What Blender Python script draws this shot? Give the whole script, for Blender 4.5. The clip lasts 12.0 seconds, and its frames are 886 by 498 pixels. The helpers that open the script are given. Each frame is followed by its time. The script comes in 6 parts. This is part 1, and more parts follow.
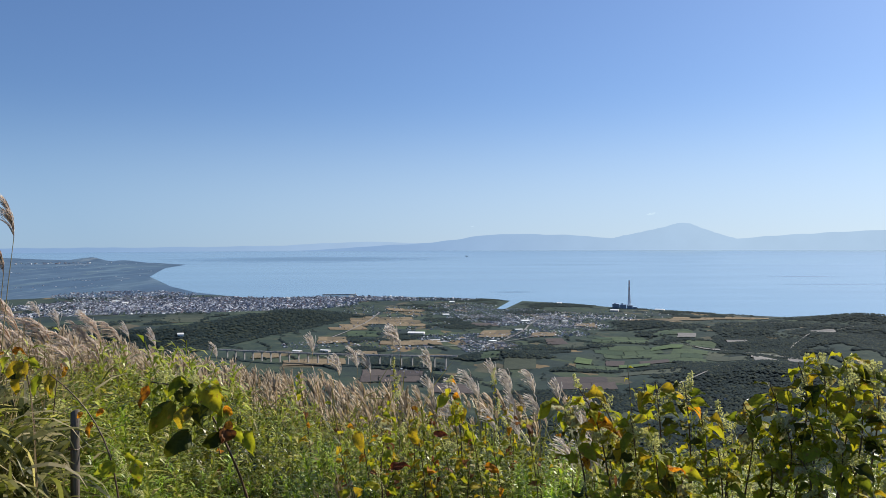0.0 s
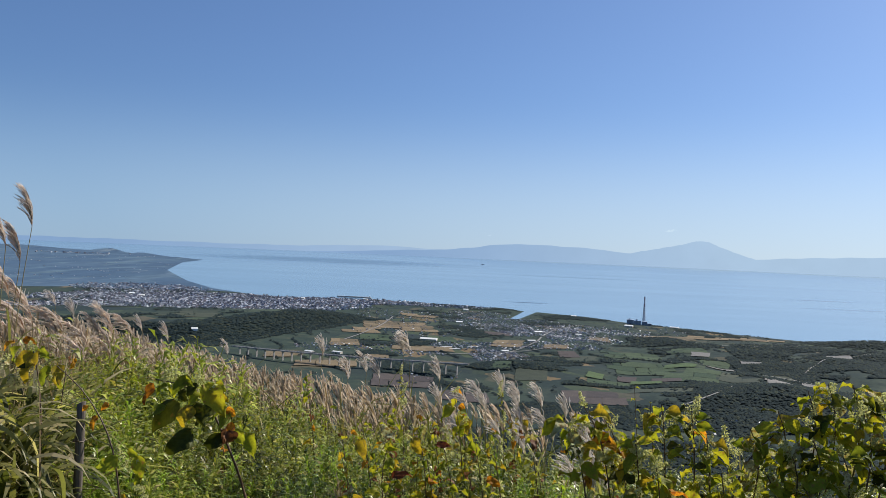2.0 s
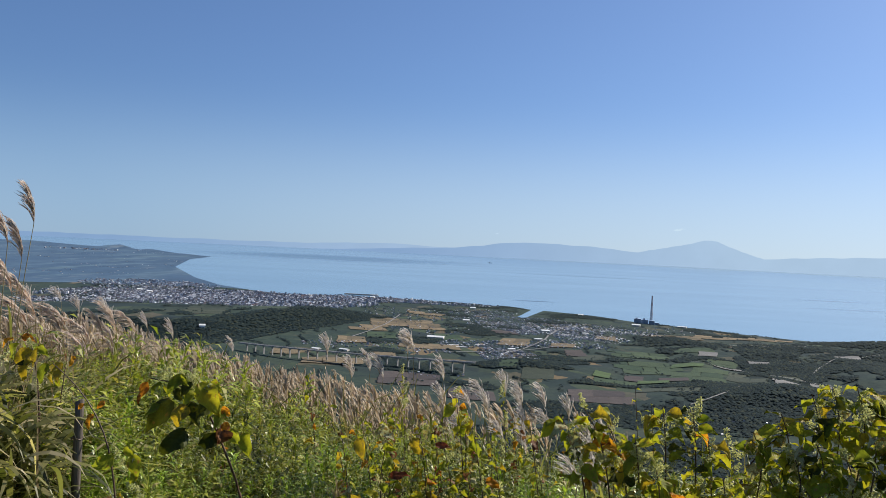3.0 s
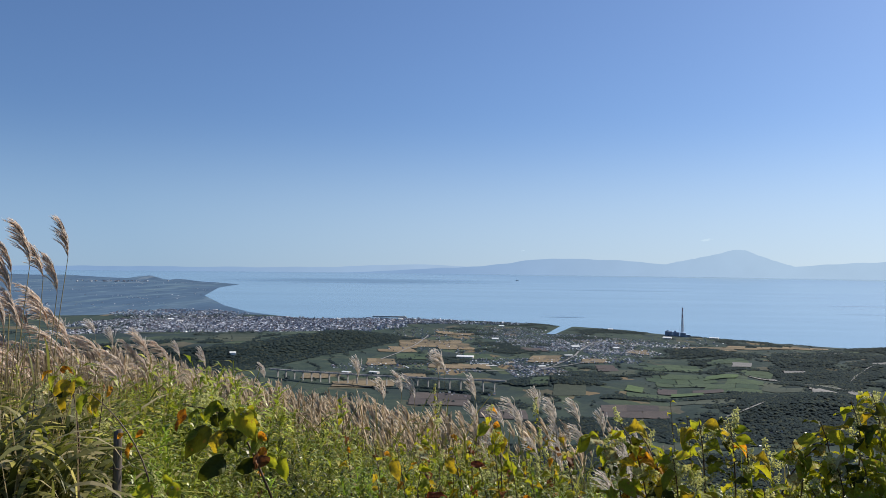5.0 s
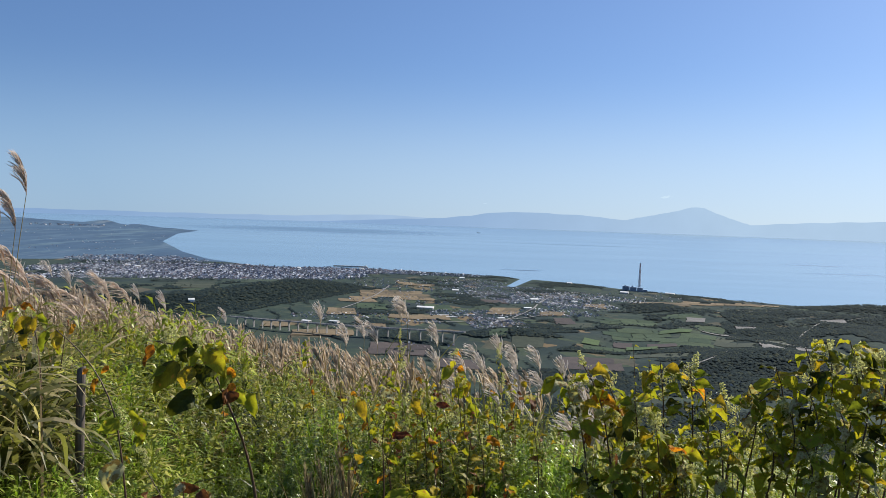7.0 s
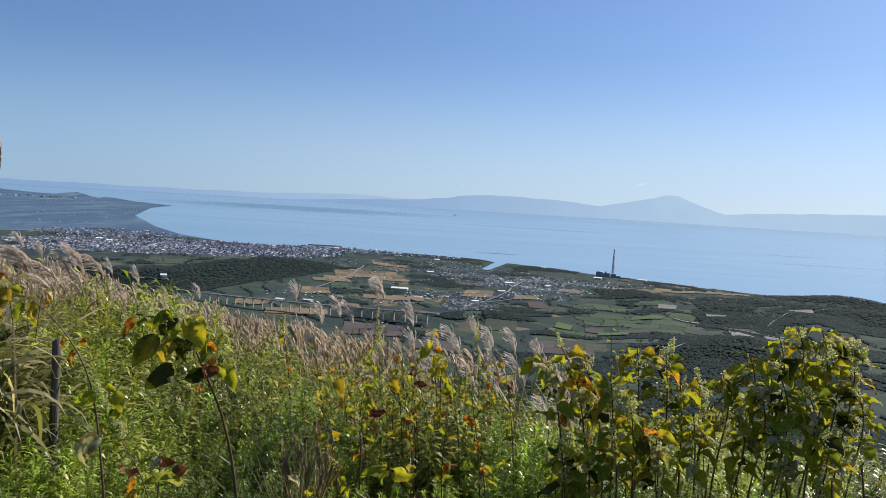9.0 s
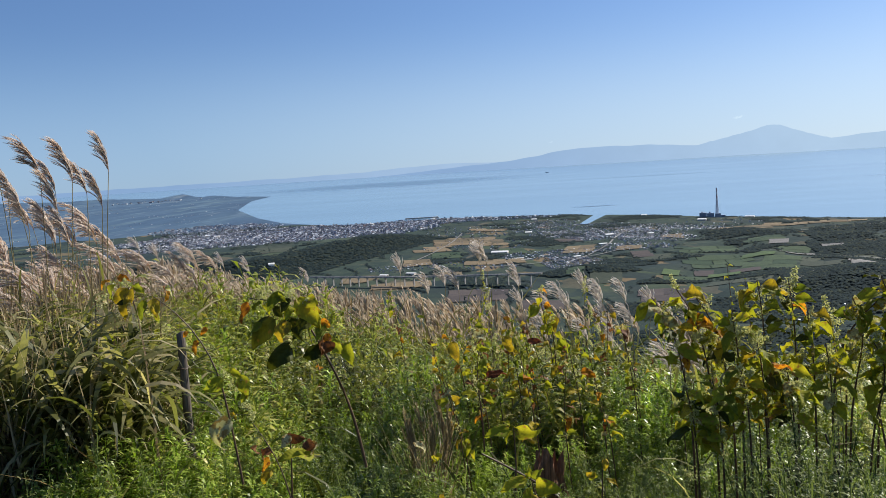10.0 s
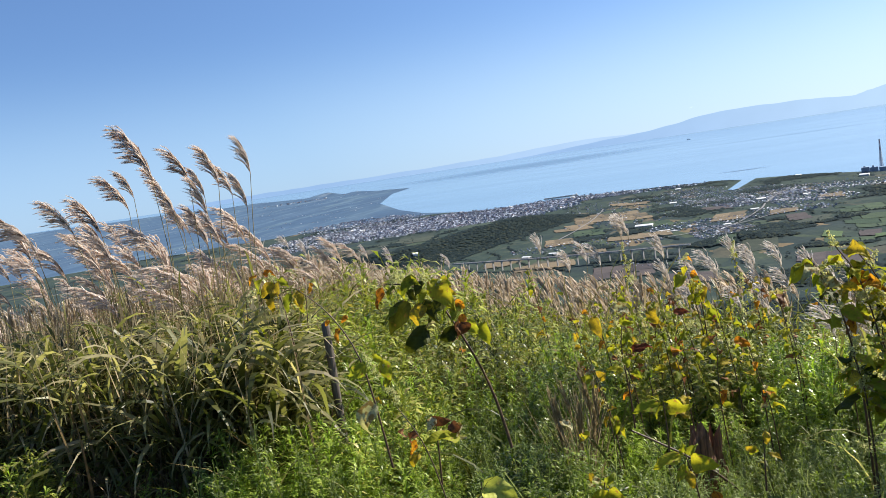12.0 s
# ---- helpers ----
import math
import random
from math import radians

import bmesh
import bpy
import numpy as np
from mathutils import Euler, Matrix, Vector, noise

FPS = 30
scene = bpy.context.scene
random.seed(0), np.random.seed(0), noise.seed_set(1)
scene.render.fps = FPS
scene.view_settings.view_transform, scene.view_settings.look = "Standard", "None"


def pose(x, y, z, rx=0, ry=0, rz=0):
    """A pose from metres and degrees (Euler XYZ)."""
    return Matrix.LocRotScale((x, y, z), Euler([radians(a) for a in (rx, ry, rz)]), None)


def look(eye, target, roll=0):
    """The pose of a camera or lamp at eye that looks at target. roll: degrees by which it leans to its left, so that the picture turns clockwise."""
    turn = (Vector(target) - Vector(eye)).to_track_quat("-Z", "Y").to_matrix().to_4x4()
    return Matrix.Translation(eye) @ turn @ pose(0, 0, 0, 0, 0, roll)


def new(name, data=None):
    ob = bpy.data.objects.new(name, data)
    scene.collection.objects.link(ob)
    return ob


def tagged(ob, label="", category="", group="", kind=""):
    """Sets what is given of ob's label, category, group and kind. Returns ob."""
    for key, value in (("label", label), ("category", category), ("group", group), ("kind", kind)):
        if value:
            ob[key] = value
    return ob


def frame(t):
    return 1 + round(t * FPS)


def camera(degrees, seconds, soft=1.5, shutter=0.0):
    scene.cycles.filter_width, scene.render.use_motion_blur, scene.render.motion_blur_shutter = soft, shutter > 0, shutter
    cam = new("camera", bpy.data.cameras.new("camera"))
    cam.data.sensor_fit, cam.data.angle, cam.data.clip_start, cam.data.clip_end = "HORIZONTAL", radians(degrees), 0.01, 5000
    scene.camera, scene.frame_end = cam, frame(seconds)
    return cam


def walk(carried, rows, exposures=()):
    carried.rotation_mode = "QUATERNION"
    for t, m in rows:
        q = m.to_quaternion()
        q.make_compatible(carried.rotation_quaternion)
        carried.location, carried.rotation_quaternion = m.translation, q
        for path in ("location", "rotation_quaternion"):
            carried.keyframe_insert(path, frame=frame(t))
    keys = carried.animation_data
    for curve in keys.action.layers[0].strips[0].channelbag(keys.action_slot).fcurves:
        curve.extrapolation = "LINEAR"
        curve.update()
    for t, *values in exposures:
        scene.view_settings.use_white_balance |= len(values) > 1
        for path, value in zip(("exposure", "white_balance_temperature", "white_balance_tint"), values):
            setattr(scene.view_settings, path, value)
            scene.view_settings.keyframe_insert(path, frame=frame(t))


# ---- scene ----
# seconds, place in metres, then turn to the left, tilt and lean in degrees
PATH = [
    (0.0, -0.011, -0.024, 1.612, 0.00, -0.60, -0.20),
    (0.5, -0.004, -0.022, 1.618, -0.70, -0.03, 0.18),
    (1.0, -0.006, -0.027, 1.612, -1.08, 0.74, 0.03),
    (1.5, -0.001, -0.008, 1.618, -0.49, 0.56, 1.01),
    (2.0, 0.009, -0.018, 1.627, 1.17, -0.14, 2.49),
    (2.5, 0.037, -0.001, 1.638, 1.81, -0.13, 2.34),
    (3.0, 0.039, 0.014, 1.632, 1.68, -0.30, 2.78),
    (3.2, 0.045, 0.023, 1.632, 1.96, -0.73, 2.81),
    (4.8, 0.033, 0.000, 1.632, 3.79, 0.62, 0.88),
    (5.0, 0.032, -0.003, 1.630, 3.53, 1.02, 0.65),
    (5.5, 0.019, -0.001, 1.629, 3.48, 0.65, 1.58),
    (6.0, 0.004, -0.009, 1.614, 3.64, -1.33, 3.05),
    (6.5, 0.002, -0.019, 1.611, 2.56, -1.98, 2.58),
    (7.0, -0.000, -0.008, 1.595, 0.79, -2.33, 1.94),
    (7.2, -0.005, -0.011, 1.587, 0.21, -2.48, 1.54),
    (8.8, -0.023, -0.022, 1.591, -1.43, -3.36, 3.96),
    (9.0, -0.026, -0.017, 1.588, -0.99, -3.53, 3.45),
    (9.5, -0.032, -0.006, 1.584, 1.14, -4.03, 0.64),
    (10.0, -0.039, 0.021, 1.563, 5.87, -6.00, -3.59),
    (10.5, -0.039, 0.040, 1.550, 11.00, -7.56, -6.45),
    (11.0, -0.034, 0.054, 1.543, 13.50, -7.48, -7.82),
    (11.5, -0.036, 0.072, 1.535, 15.22, -7.23, -7.45),
    (12.0, -0.015, 0.079, 1.533, 15.88, -6.13, -8.71),
]
cam = camera(56.9, 12.0, soft=0.8)
walk(cam, [(t, pose(x, y, z, 0, 0, turn) @ pose(0, 0, 0, 90 + tilt) @ pose(0, 0, 0, 0, 0, lean))
           for t, x, y, z, turn, tilt, lean in PATH],
     exposures=[(0.0, 0.62), (2.0, 0.54), (5.5, 0.53), (7.0, 0.62), (9.2, 0.60), (10.0, 0.64), (10.5, 0.93), (12.0, 1.05)])

# ---- light: clear autumn afternoon, sun ahead and to the right ----
SUN_AZ, SUN_EL = 51.0, 36.0          # degrees clockwise from straight ahead (+y), and above the horizon
world = bpy.data.worlds.new("sky")
scene.world = world
world.use_nodes = True
wn, wl = world.node_tree.nodes, world.node_tree.links
wn.clear()
sky = wn.new("ShaderNodeTexSky")
sky.sky_type = "NISHITA"
sky.sun_disc = False
sky.sun_elevation, sky.sun_rotation = radians(SUN_EL), radians(SUN_AZ)
sky.altitude, sky.air_density, sky.dust_density, sky.ozone_density = 60.0, 1.0, 0.65, 5.0
wback = wn.new("ShaderNodeBackground")
wback.inputs["Strength"].default_value = 0.060
wout = wn.new("ShaderNodeOutputWorld")
tint = wn.new("ShaderNodeMix")
tint.data_type, tint.blend_type = "RGBA", "MULTIPLY"
tint.inputs[0].default_value = 1.0
tint.inputs[7].default_value = (0.840, 0.965, 1.170, 1)
# the clear air over the bay keeps the horizon blue: look the sky up a little above it, with a pale haze low down
way = wn.new("ShaderNodeTexCoord")
lift = wn.new("ShaderNodeMapping")
lift.inputs["Location"].default_value = (0, 0, 0.038)
lift.inputs["Scale"].default_value = (1, 1, 0.962)
wl.new(way.outputs["Generated"], lift.inputs["Vector"])
wl.new(lift.outputs["Vector"], sky.inputs["Vector"])
wl.new(sky.outputs["Color"], tint.inputs[6])
haze = wn.new("ShaderNodeMix")
haze.data_type = "RGBA"
# the haze scatters forward: brighter towards the sun
toward = wn.new("ShaderNodeVectorMath")
toward.operation = "DOT_PRODUCT"
toward.inputs[1].default_value = (math.sin(radians(SUN_AZ)) * math.cos(radians(SUN_EL)), math.cos(radians(SUN_AZ)) * math.cos(radians(SUN_EL)), math.sin(radians(SUN_EL)))
wl.new(way.outputs["Generated"], toward.inputs[0])
glow = wn.new("ShaderNodeValToRGB")
for stop, (place, colour) in zip((glow.color_ramp.elements[0], glow.color_ramp.elements[1]), ((0.22, (0.38, 0.56, 0.80, 1)), (0.80, (0.70, 0.83, 0.98, 1)))):
    stop.position, stop.color = place, colour
wl.new(toward.outputs["Value"], glow.inputs["Fac"])
bright = wn.new("ShaderNodeMix")
bright.data_type, bright.blend_type = "RGBA", "MULTIPLY"
bright.inputs[0].default_value = 1.0
bright.inputs[7].default_value = (10.6, 10.6, 10.6, 1)
wl.new(glow.outputs["Color"], bright.inputs[6])
wl.new(bright.outputs[2], haze.inputs[7])
up = wn.new("ShaderNodeSeparateXYZ")
wl.new(way.outputs["Generated"], up.inputs[0])
thin = wn.new("ShaderNodeMapRange")
thin.interpolation_type = "SMOOTHERSTEP"
for name, value in (("From Min", -0.02), ("From Max", 0.20), ("To Min", 0.62), ("To Max", 0.04)):
    thin.inputs[name].default_value = value
wl.new(up.outputs["Z"], thin.inputs["Value"])
wl.new(thin.outputs[0], haze.inputs[0])
wl.new(tint.outputs[2], haze.inputs[6])
wl.new(haze.outputs[2], wback.inputs["Color"])
wl.new(wback.outputs["Background"], wout.inputs["Surface"])

sun_data = bpy.data.lights.new("sun", "SUN")
sun_data.energy, sun_data.angle, sun_data.color = 5.0, radians(0.55), (1.0, 0.94, 0.84)
sun = new("sun", sun_data)
sd = Vector((math.sin(radians(SUN_AZ)) * math.cos(radians(SUN_EL)),
             math.cos(radians(SUN_AZ)) * math.cos(radians(SUN_EL)), math.sin(radians(SUN_EL))))
sun.matrix_world = look(sd * 60, (0, 0, 0))

SEA = -56.4          # level of the bay; the lookout's ground is at 0

# ---- materials ----
def material(name, build, rough=0.7, metal=0.0, spec=0.5, haze_sheen=0.0):
    m = bpy.data.materials.new(name)
    m.use_nodes = True
    n, l = m.node_tree.nodes, m.node_tree.links
    b = n["Principled BSDF"]
    b.inputs["Roughness"].default_value = rough
    b.inputs["Metallic"].default_value = metal
    b.inputs["Specular IOR Level"].default_value = spec
    build(n, l, b)
    # blue grazing tint that stands in for haze over distant surfaces
    if haze_sheen:
        b.inputs["Sheen Weight"].default_value = haze_sheen
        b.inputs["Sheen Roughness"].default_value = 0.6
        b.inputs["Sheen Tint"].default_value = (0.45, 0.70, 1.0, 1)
    return m


def ramp(n, stops, mode="LINEAR"):
    r = n.new("ShaderNodeValToRGB")
    r.color_ramp.interpolation = mode
    e = r.color_ramp.elements
    while len(e) < len(stops):
        e.new(0.5)
    for k, (p, c) in zip(e, stops):
        k.position, k.color = p, (*c, 1)
    return r


def noise_tex(n, l, scale, detail=4.0, rough=0.55, coord=None, stretch=None):
    tc = n.new("ShaderNodeTexCoord")
    t = n.new("ShaderNodeTexNoise")
    t.inputs["Scale"].default_value = scale
    t.inputs["Detail"].default_value = detail
    t.inputs["Roughness"].default_value = rough
    src = tc.outputs[coord or "Object"]
    if stretch:
        mp = n.new("ShaderNodeMapping")
        mp.inputs["Scale"].default_value = stretch
        l.new(src, mp.inputs["Vector"])
        src = mp.outputs["Vector"]
    l.new(src, t.inputs["Vector"])
    return t


def mixed(n, l, a, b, fac, mode="MIX"):
    m = n.new("ShaderNodeMix")
    m.data_type, m.blend_type = "RGBA", mode
    for sock, v in ((m.inputs[6], a), (m.inputs[7], b), (m.inputs[0], fac)):
        if hasattr(v, "is_linked"):
            l.new(v, sock)
        elif isinstance(v, tuple):
            sock.default_value = (*v, 1)
        else:
            sock.default_value = v
    return m.outputs[2]


def bump(n, l, b, height, strength=0.3, dist=0.01):
    k = n.new("ShaderNodeBump")
    k.inputs["Strength"].default_value, k.inputs["Distance"].default_value = strength, dist
    l.new(height, k.inputs["Height"])
    l.new(k.outputs["Normal"], b.inputs["Normal"])


def plain(stops, scale=8.0, island=False, obj=False, stretch=None, bumpy=0.0, dist=0.01, fine=None, vary=(0.72, 1.2)):
    """Colour from noise, from a random number per piece, or both."""
    def build(n, l, b):
        t = noise_tex(n, l, scale, stretch=stretch)
        if island or obj:
            g = n.new("ShaderNodeNewGeometry") if island else n.new("ShaderNodeObjectInfo")
            r = ramp(n, stops)
            l.new(g.outputs["Random Per Island" if island else "Random"], r.inputs["Fac"])
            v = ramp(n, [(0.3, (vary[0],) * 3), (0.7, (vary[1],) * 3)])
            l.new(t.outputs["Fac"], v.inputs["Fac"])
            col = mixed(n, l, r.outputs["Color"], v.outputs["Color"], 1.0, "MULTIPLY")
        else:
            r = ramp(n, stops)
            l.new(t.outputs["Fac"], r.inputs["Fac"])
            col = r.outputs["Color"]
        if fine:
            f = noise_tex(n, l, fine, 3.0, stretch=stretch)
            v = ramp(n, [(0.35, (0.75, 0.75, 0.75)), (0.65, (1.15, 1.15, 1.15))])
            l.new(f.outputs["Fac"], v.inputs["Fac"])
            col = mixed(n, l, col, v.outputs["Color"], 1.0, "MULTIPLY")
        l.new(col, b.inputs["Base Color"])
        if bumpy:
            bump(n, l, b, t.outputs["Fac"], bumpy, dist)
    return build


def leafy(name, stops, scale=30.0, through_light=0.45, glow=(1.1, 1.15, 0.6), rough=0.45, island=True, spots=None, gloss=0.12, veins=False, vary=(0.72, 1.2)):
    """A thin leaf: a glossy skin, and daylight that passes through it."""
    def build(n, l, b):
        plain(stops, scale, island=island, obj=not island, vary=vary)(n, l, b)
        col = b.inputs["Base Color"].links[0].from_socket
        if spots:
            s = noise_tex(n, l, spots[0], 3.0)
            k = ramp(n, [(spots[1], (0, 0, 0)), (spots[1] + 0.08, (1, 1, 1))])
            l.new(s.outputs["Fac"], k.inputs["Fac"])
            col = mixed(n, l, col, spots[2], k.outputs["Color"])
            l.new(col, b.inputs["Base Color"])
        if veins:
            tc = n.new("ShaderNodeTexCoord")
            sx = n.new("ShaderNodeSeparateXYZ")
            l.new(tc.outputs["Object"], sx.inputs[0])
            def op(kind, a, c=None):
                k = n.new("ShaderNodeMath")
                k.operation = kind
                for i, q in enumerate((a, c)):
                    if hasattr(q, "is_linked"):
                        l.new(q, k.inputs[i])
                    elif q is not None:
                        k.inputs[i].default_value = q
                return k.outputs[0]
            ax = op("ABSOLUTE", sx.outputs["X"])
            wave = op("SINE", op("MULTIPLY", op("SUBTRACT", sx.outputs["Y"], op("MULTIPLY", ax, 0.9)), 58.0))
            rib = op("MAXIMUM", op("MULTIPLY", op("SUBTRACT", wave, 0.75), 4.0), op("MULTIPLY", op("SUBTRACT", 0.014, ax), 90.0))
            k = ramp(n, [(0.0, (1, 1, 1)), (1.0, (1.14, 1.12, 1.06))])
            l.new(rib, k.inputs["Fac"])
            col = mixed(n, l, col, k.outputs["Color"], 1.0, "MULTIPLY")
            l.new(col, b.inputs["Base Color"])
            bump(n, l, b, op("MULTIPLY", wave, 0.5), 0.14, 0.008)
        tr = n.new("ShaderNodeBsdfTranslucent")
        l.new(mixed(n, l, col, glow, 1.0, "MULTIPLY"), tr.inputs["Color"])
        mx = n.new("ShaderNodeMixShader")
        mx.inputs[0].default_value = through_light
        l.new(b.outputs[0], mx.inputs[1])
        l.new(tr.outputs[0], mx.inputs[2])
        l.new(mx.outputs[0], n["Material Output"].inputs["Surface"])
    return material(name, build, rough=rough, spec=gloss)


G1, G2, G3 = (0.085, 0.125, 0.016), (0.265, 0.34, 0.046), (0.35, 0.43, 0.075)
# random leaf tone, swung wide so dark patches also imitate shaded gaps
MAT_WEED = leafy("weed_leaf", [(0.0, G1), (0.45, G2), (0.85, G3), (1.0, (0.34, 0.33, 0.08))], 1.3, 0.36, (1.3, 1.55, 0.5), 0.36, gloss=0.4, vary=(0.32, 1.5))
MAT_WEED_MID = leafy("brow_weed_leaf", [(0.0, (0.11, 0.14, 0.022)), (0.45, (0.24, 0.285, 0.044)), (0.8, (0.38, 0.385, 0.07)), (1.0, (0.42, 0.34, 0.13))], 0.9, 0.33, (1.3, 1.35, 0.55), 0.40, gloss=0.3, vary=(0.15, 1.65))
MAT_WEED_GREY = leafy("mugwort_leaf", [(0.0, (0.11, 0.15, 0.045)), (0.6, (0.22, 0.27, 0.095)), (1.0, (0.38, 0.41, 0.20))], 2.0, 0.45, gloss=0.2, vary=(0.6, 1.4))
MAT_BLADE = leafy("grass_blade", [(0.0, (0.05, 0.06, 0.015)), (0.4, (0.13, 0.135, 0.038)), (0.72, (0.32, 0.30, 0.12)), (1.0, (0.50, 0.42, 0.26))], 4.0, 0.55, rough=0.40, gloss=0.35)
MAT_BLADE_FAR = leafy("slope_grass", [(0.0, (0.08, 0.10, 0.02)), (0.5, (0.2, 0.2, 0.06)), (1.0, (0.36, 0.28, 0.14))], 2.0, 0.4)
MAT_PLUME = leafy("plume_hair", [(0.0, (0.60, 0.49, 0.40)), (0.5, (0.74, 0.64, 0.55)), (1.0, (0.87, 0.80, 0.72))], 6.0, 0.45, (1.0, 0.97, 0.93), 0.5, gloss=0.3)
MAT_SILVER = leafy("silver_plume_hair", [(0.0, (0.62, 0.55, 0.48)), (0.5, (0.78, 0.72, 0.66)), (1.0, (0.90, 0.86, 0.82))], 6.0, 0.45, (1.0, 0.98, 0.95), 0.5, gloss=0.3)
MAT_STRAW = leafy("straw_blade", [(0.0, (0.22, 0.16, 0.08)), (0.5, (0.38, 0.30, 0.17)), (1.0, (0.55, 0.46, 0.30))], 4.0, 0.4, (1.0, 0.95, 0.8), 0.55)
MAT_PLUME_FAR = leafy("slope_plume_hair", [(0.0, (0.40, 0.32, 0.235)), (0.5, (0.55, 0.455, 0.35)), (1.0, (0.72, 0.63, 0.51))], 1.2, 0.42, (1.0, 0.96, 0.9), 0.55, vary=(0.65, 1.25))
MAT_PLUME_DARK = leafy("plume_core", [(0.0, (0.26, 0.15, 0.09)), (0.6, (0.40, 0.27, 0.18)), (1.0, (0.55, 0.42, 0.31))], 6.0, 0.4, (1.0, 0.9, 0.75), 0.6)
MAT_DEAD = leafy("dead_blade", [(0.0, (0.11, 0.075, 0.04)), (0.6, (0.22, 0.16, 0.085)), (1.0, (0.38, 0.30, 0.17))], 4.0, 0.45, (1.1, 1.0, 0.75), 0.7)
MAT_STEM = material("dry_stem", plain([(0.0, (0.09, 0.06, 0.02)), (0.6, (0.2, 0.16, 0.06)), (1.0, (0.3, 0.26, 0.1))], 9.0, island=True), 0.55)
MAT_CANE = material("knotweed_cane", plain([(0.3, (0.045, 0.026, 0.015)), (0.7, (0.12, 0.065, 0.037))], 40.0, bumpy=0.3, dist=0.002), 0.5)
def kleaf(name, low, high, through_light, glow, stain, cover):
    return leafy(name, [(0.0, low), (1.0, high)], 5.0, through_light, glow, 0.55, False, (6.0, cover, stain), 0.10, True)


KL = {
    "green": kleaf("leaf_green", (0.10, 0.14, 0.018), (0.26, 0.285, 0.036), 0.54, (1.35, 1.25, 0.55), (0.22, 0.17, 0.04), 0.60),
    "lime": kleaf("leaf_lime", (0.22, 0.26, 0.025), (0.38, 0.37, 0.035), 0.5, (1.2, 1.1, 0.5), (0.27, 0.18, 0.05), 0.57),
    "yellow": kleaf("leaf_yellow", (0.36, 0.28, 0.025), (0.50, 0.39, 0.04), 0.45, (1.15, 1.0, 0.5), (0.24, 0.19, 0.04), 0.50),
    "orange": kleaf("leaf_orange", (0.40, 0.17, 0.018), (0.56, 0.30, 0.03), 0.52, (1.2, 1.0, 0.5), (0.20, 0.07, 0.02), 0.52),
    "brown": kleaf("leaf_brown", (0.13, 0.055, 0.022), (0.28, 0.15, 0.07), 0.25, (1.1, 0.9, 0.7), (0.08, 0.04, 0.02), 0.55),
    "pale": kleaf("leaf_pale", (0.36, 0.35, 0.17), (0.50, 0.47, 0.28), 0.35, (1.1, 1.05, 0.6), (0.25, 0.17, 0.06), 0.5),
    "lemon": kleaf("leaf_lemon", (0.40, 0.42, 0.09), (0.50, 0.50, 0.13), 0.35, (1.1, 1.1, 0.6), (0.40, 0.36, 0.10), 0.62),
    "red": kleaf("leaf_red", (0.14, 0.045, 0.02), (0.24, 0.085, 0.035), 0.35, (1.3, 0.8, 0.6), (0.07, 0.03, 0.02), 0.55),
    # darker copy: shade on backlit leaf undersides put into the colour
    "dark": kleaf("leaf_shaded", (0.036, 0.046, 0.009), (0.062, 0.07, 0.013), 0.22, (1.4, 1.3, 0.4), (0.1, 0.07, 0.02), 0.62),
}
MAT_FLOWER = leafy("flower_cream", [(0.0, (0.50, 0.50, 0.22)), (1.0, (0.70, 0.68, 0.38))], 30.0, 0.45, (1.0, 1.0, 0.7), 0.7)


def wood_build(n, l, b):
    g = noise_tex(n, l, 14.0, 8.0, 0.6, stretch=(5, 5, 0.35))
    r = ramp(n, [(0.3, (0.045, 0.037, 0.031)), (0.55, (0.13, 0.11, 0.092)), (0.8, (0.27, 0.235, 0.20))])
    l.new(g.outputs["Fac"], r.inputs["Fac"])
    l.new(r.outputs["Color"], b.inputs["Base Color"])
    bump(n, l, b, g.outputs["Fac"], 0.7, 0.006)


MAT_POST = material("weathered_wood", wood_build, 0.85, spec=0.15)


def stump_build(n, l, b):
    g = noise_tex(n, l, 10.0, 8.0, 0.65, stretch=(6, 6, 0.6))
    r = ramp(n, [(0.35, (0.06, 0.028, 0.016)), (0.55, (0.25, 0.115, 0.06)), (0.8, (0.46, 0.26, 0.15))])
    l.new(g.outputs["Fac"], r.inputs["Fac"])
    l.new(r.outputs["Color"], b.inputs["Base Color"])
    bump(n, l, b, g.outputs["Fac"], 1.0, 0.01)


MAT_STUMP = material("rotten_wood", stump_build, 0.85)


def soil_build(n, l, b):
    a = noise_tex(n, l, 0.35, 6.0)
    c = noise_tex(n, l, 14.0, 5.0)
    r = ramp(n, [(0.3, (0.035, 0.035, 0.014)), (0.55, (0.06, 0.065, 0.02)), (0.8, (0.11, 0.09, 0.045))])
    l.new(a.outputs["Fac"], r.inputs["Fac"])
    v = ramp(n, [(0.3, (0.55, 0.55, 0.55)), (0.7, (1.25, 1.2, 1.1))])
    l.new(c.outputs["Fac"], v.inputs["Fac"])
    l.new(mixed(n, l, r.outputs["Color"], v.outputs["Color"], 1.0, "MULTIPLY"), b.inputs["Base Color"])
    bump(n, l, b, c.outputs["Fac"], 0.8, 0.03)


MAT_SOIL = material("hill_soil", soil_build, 0.95, spec=0.2)


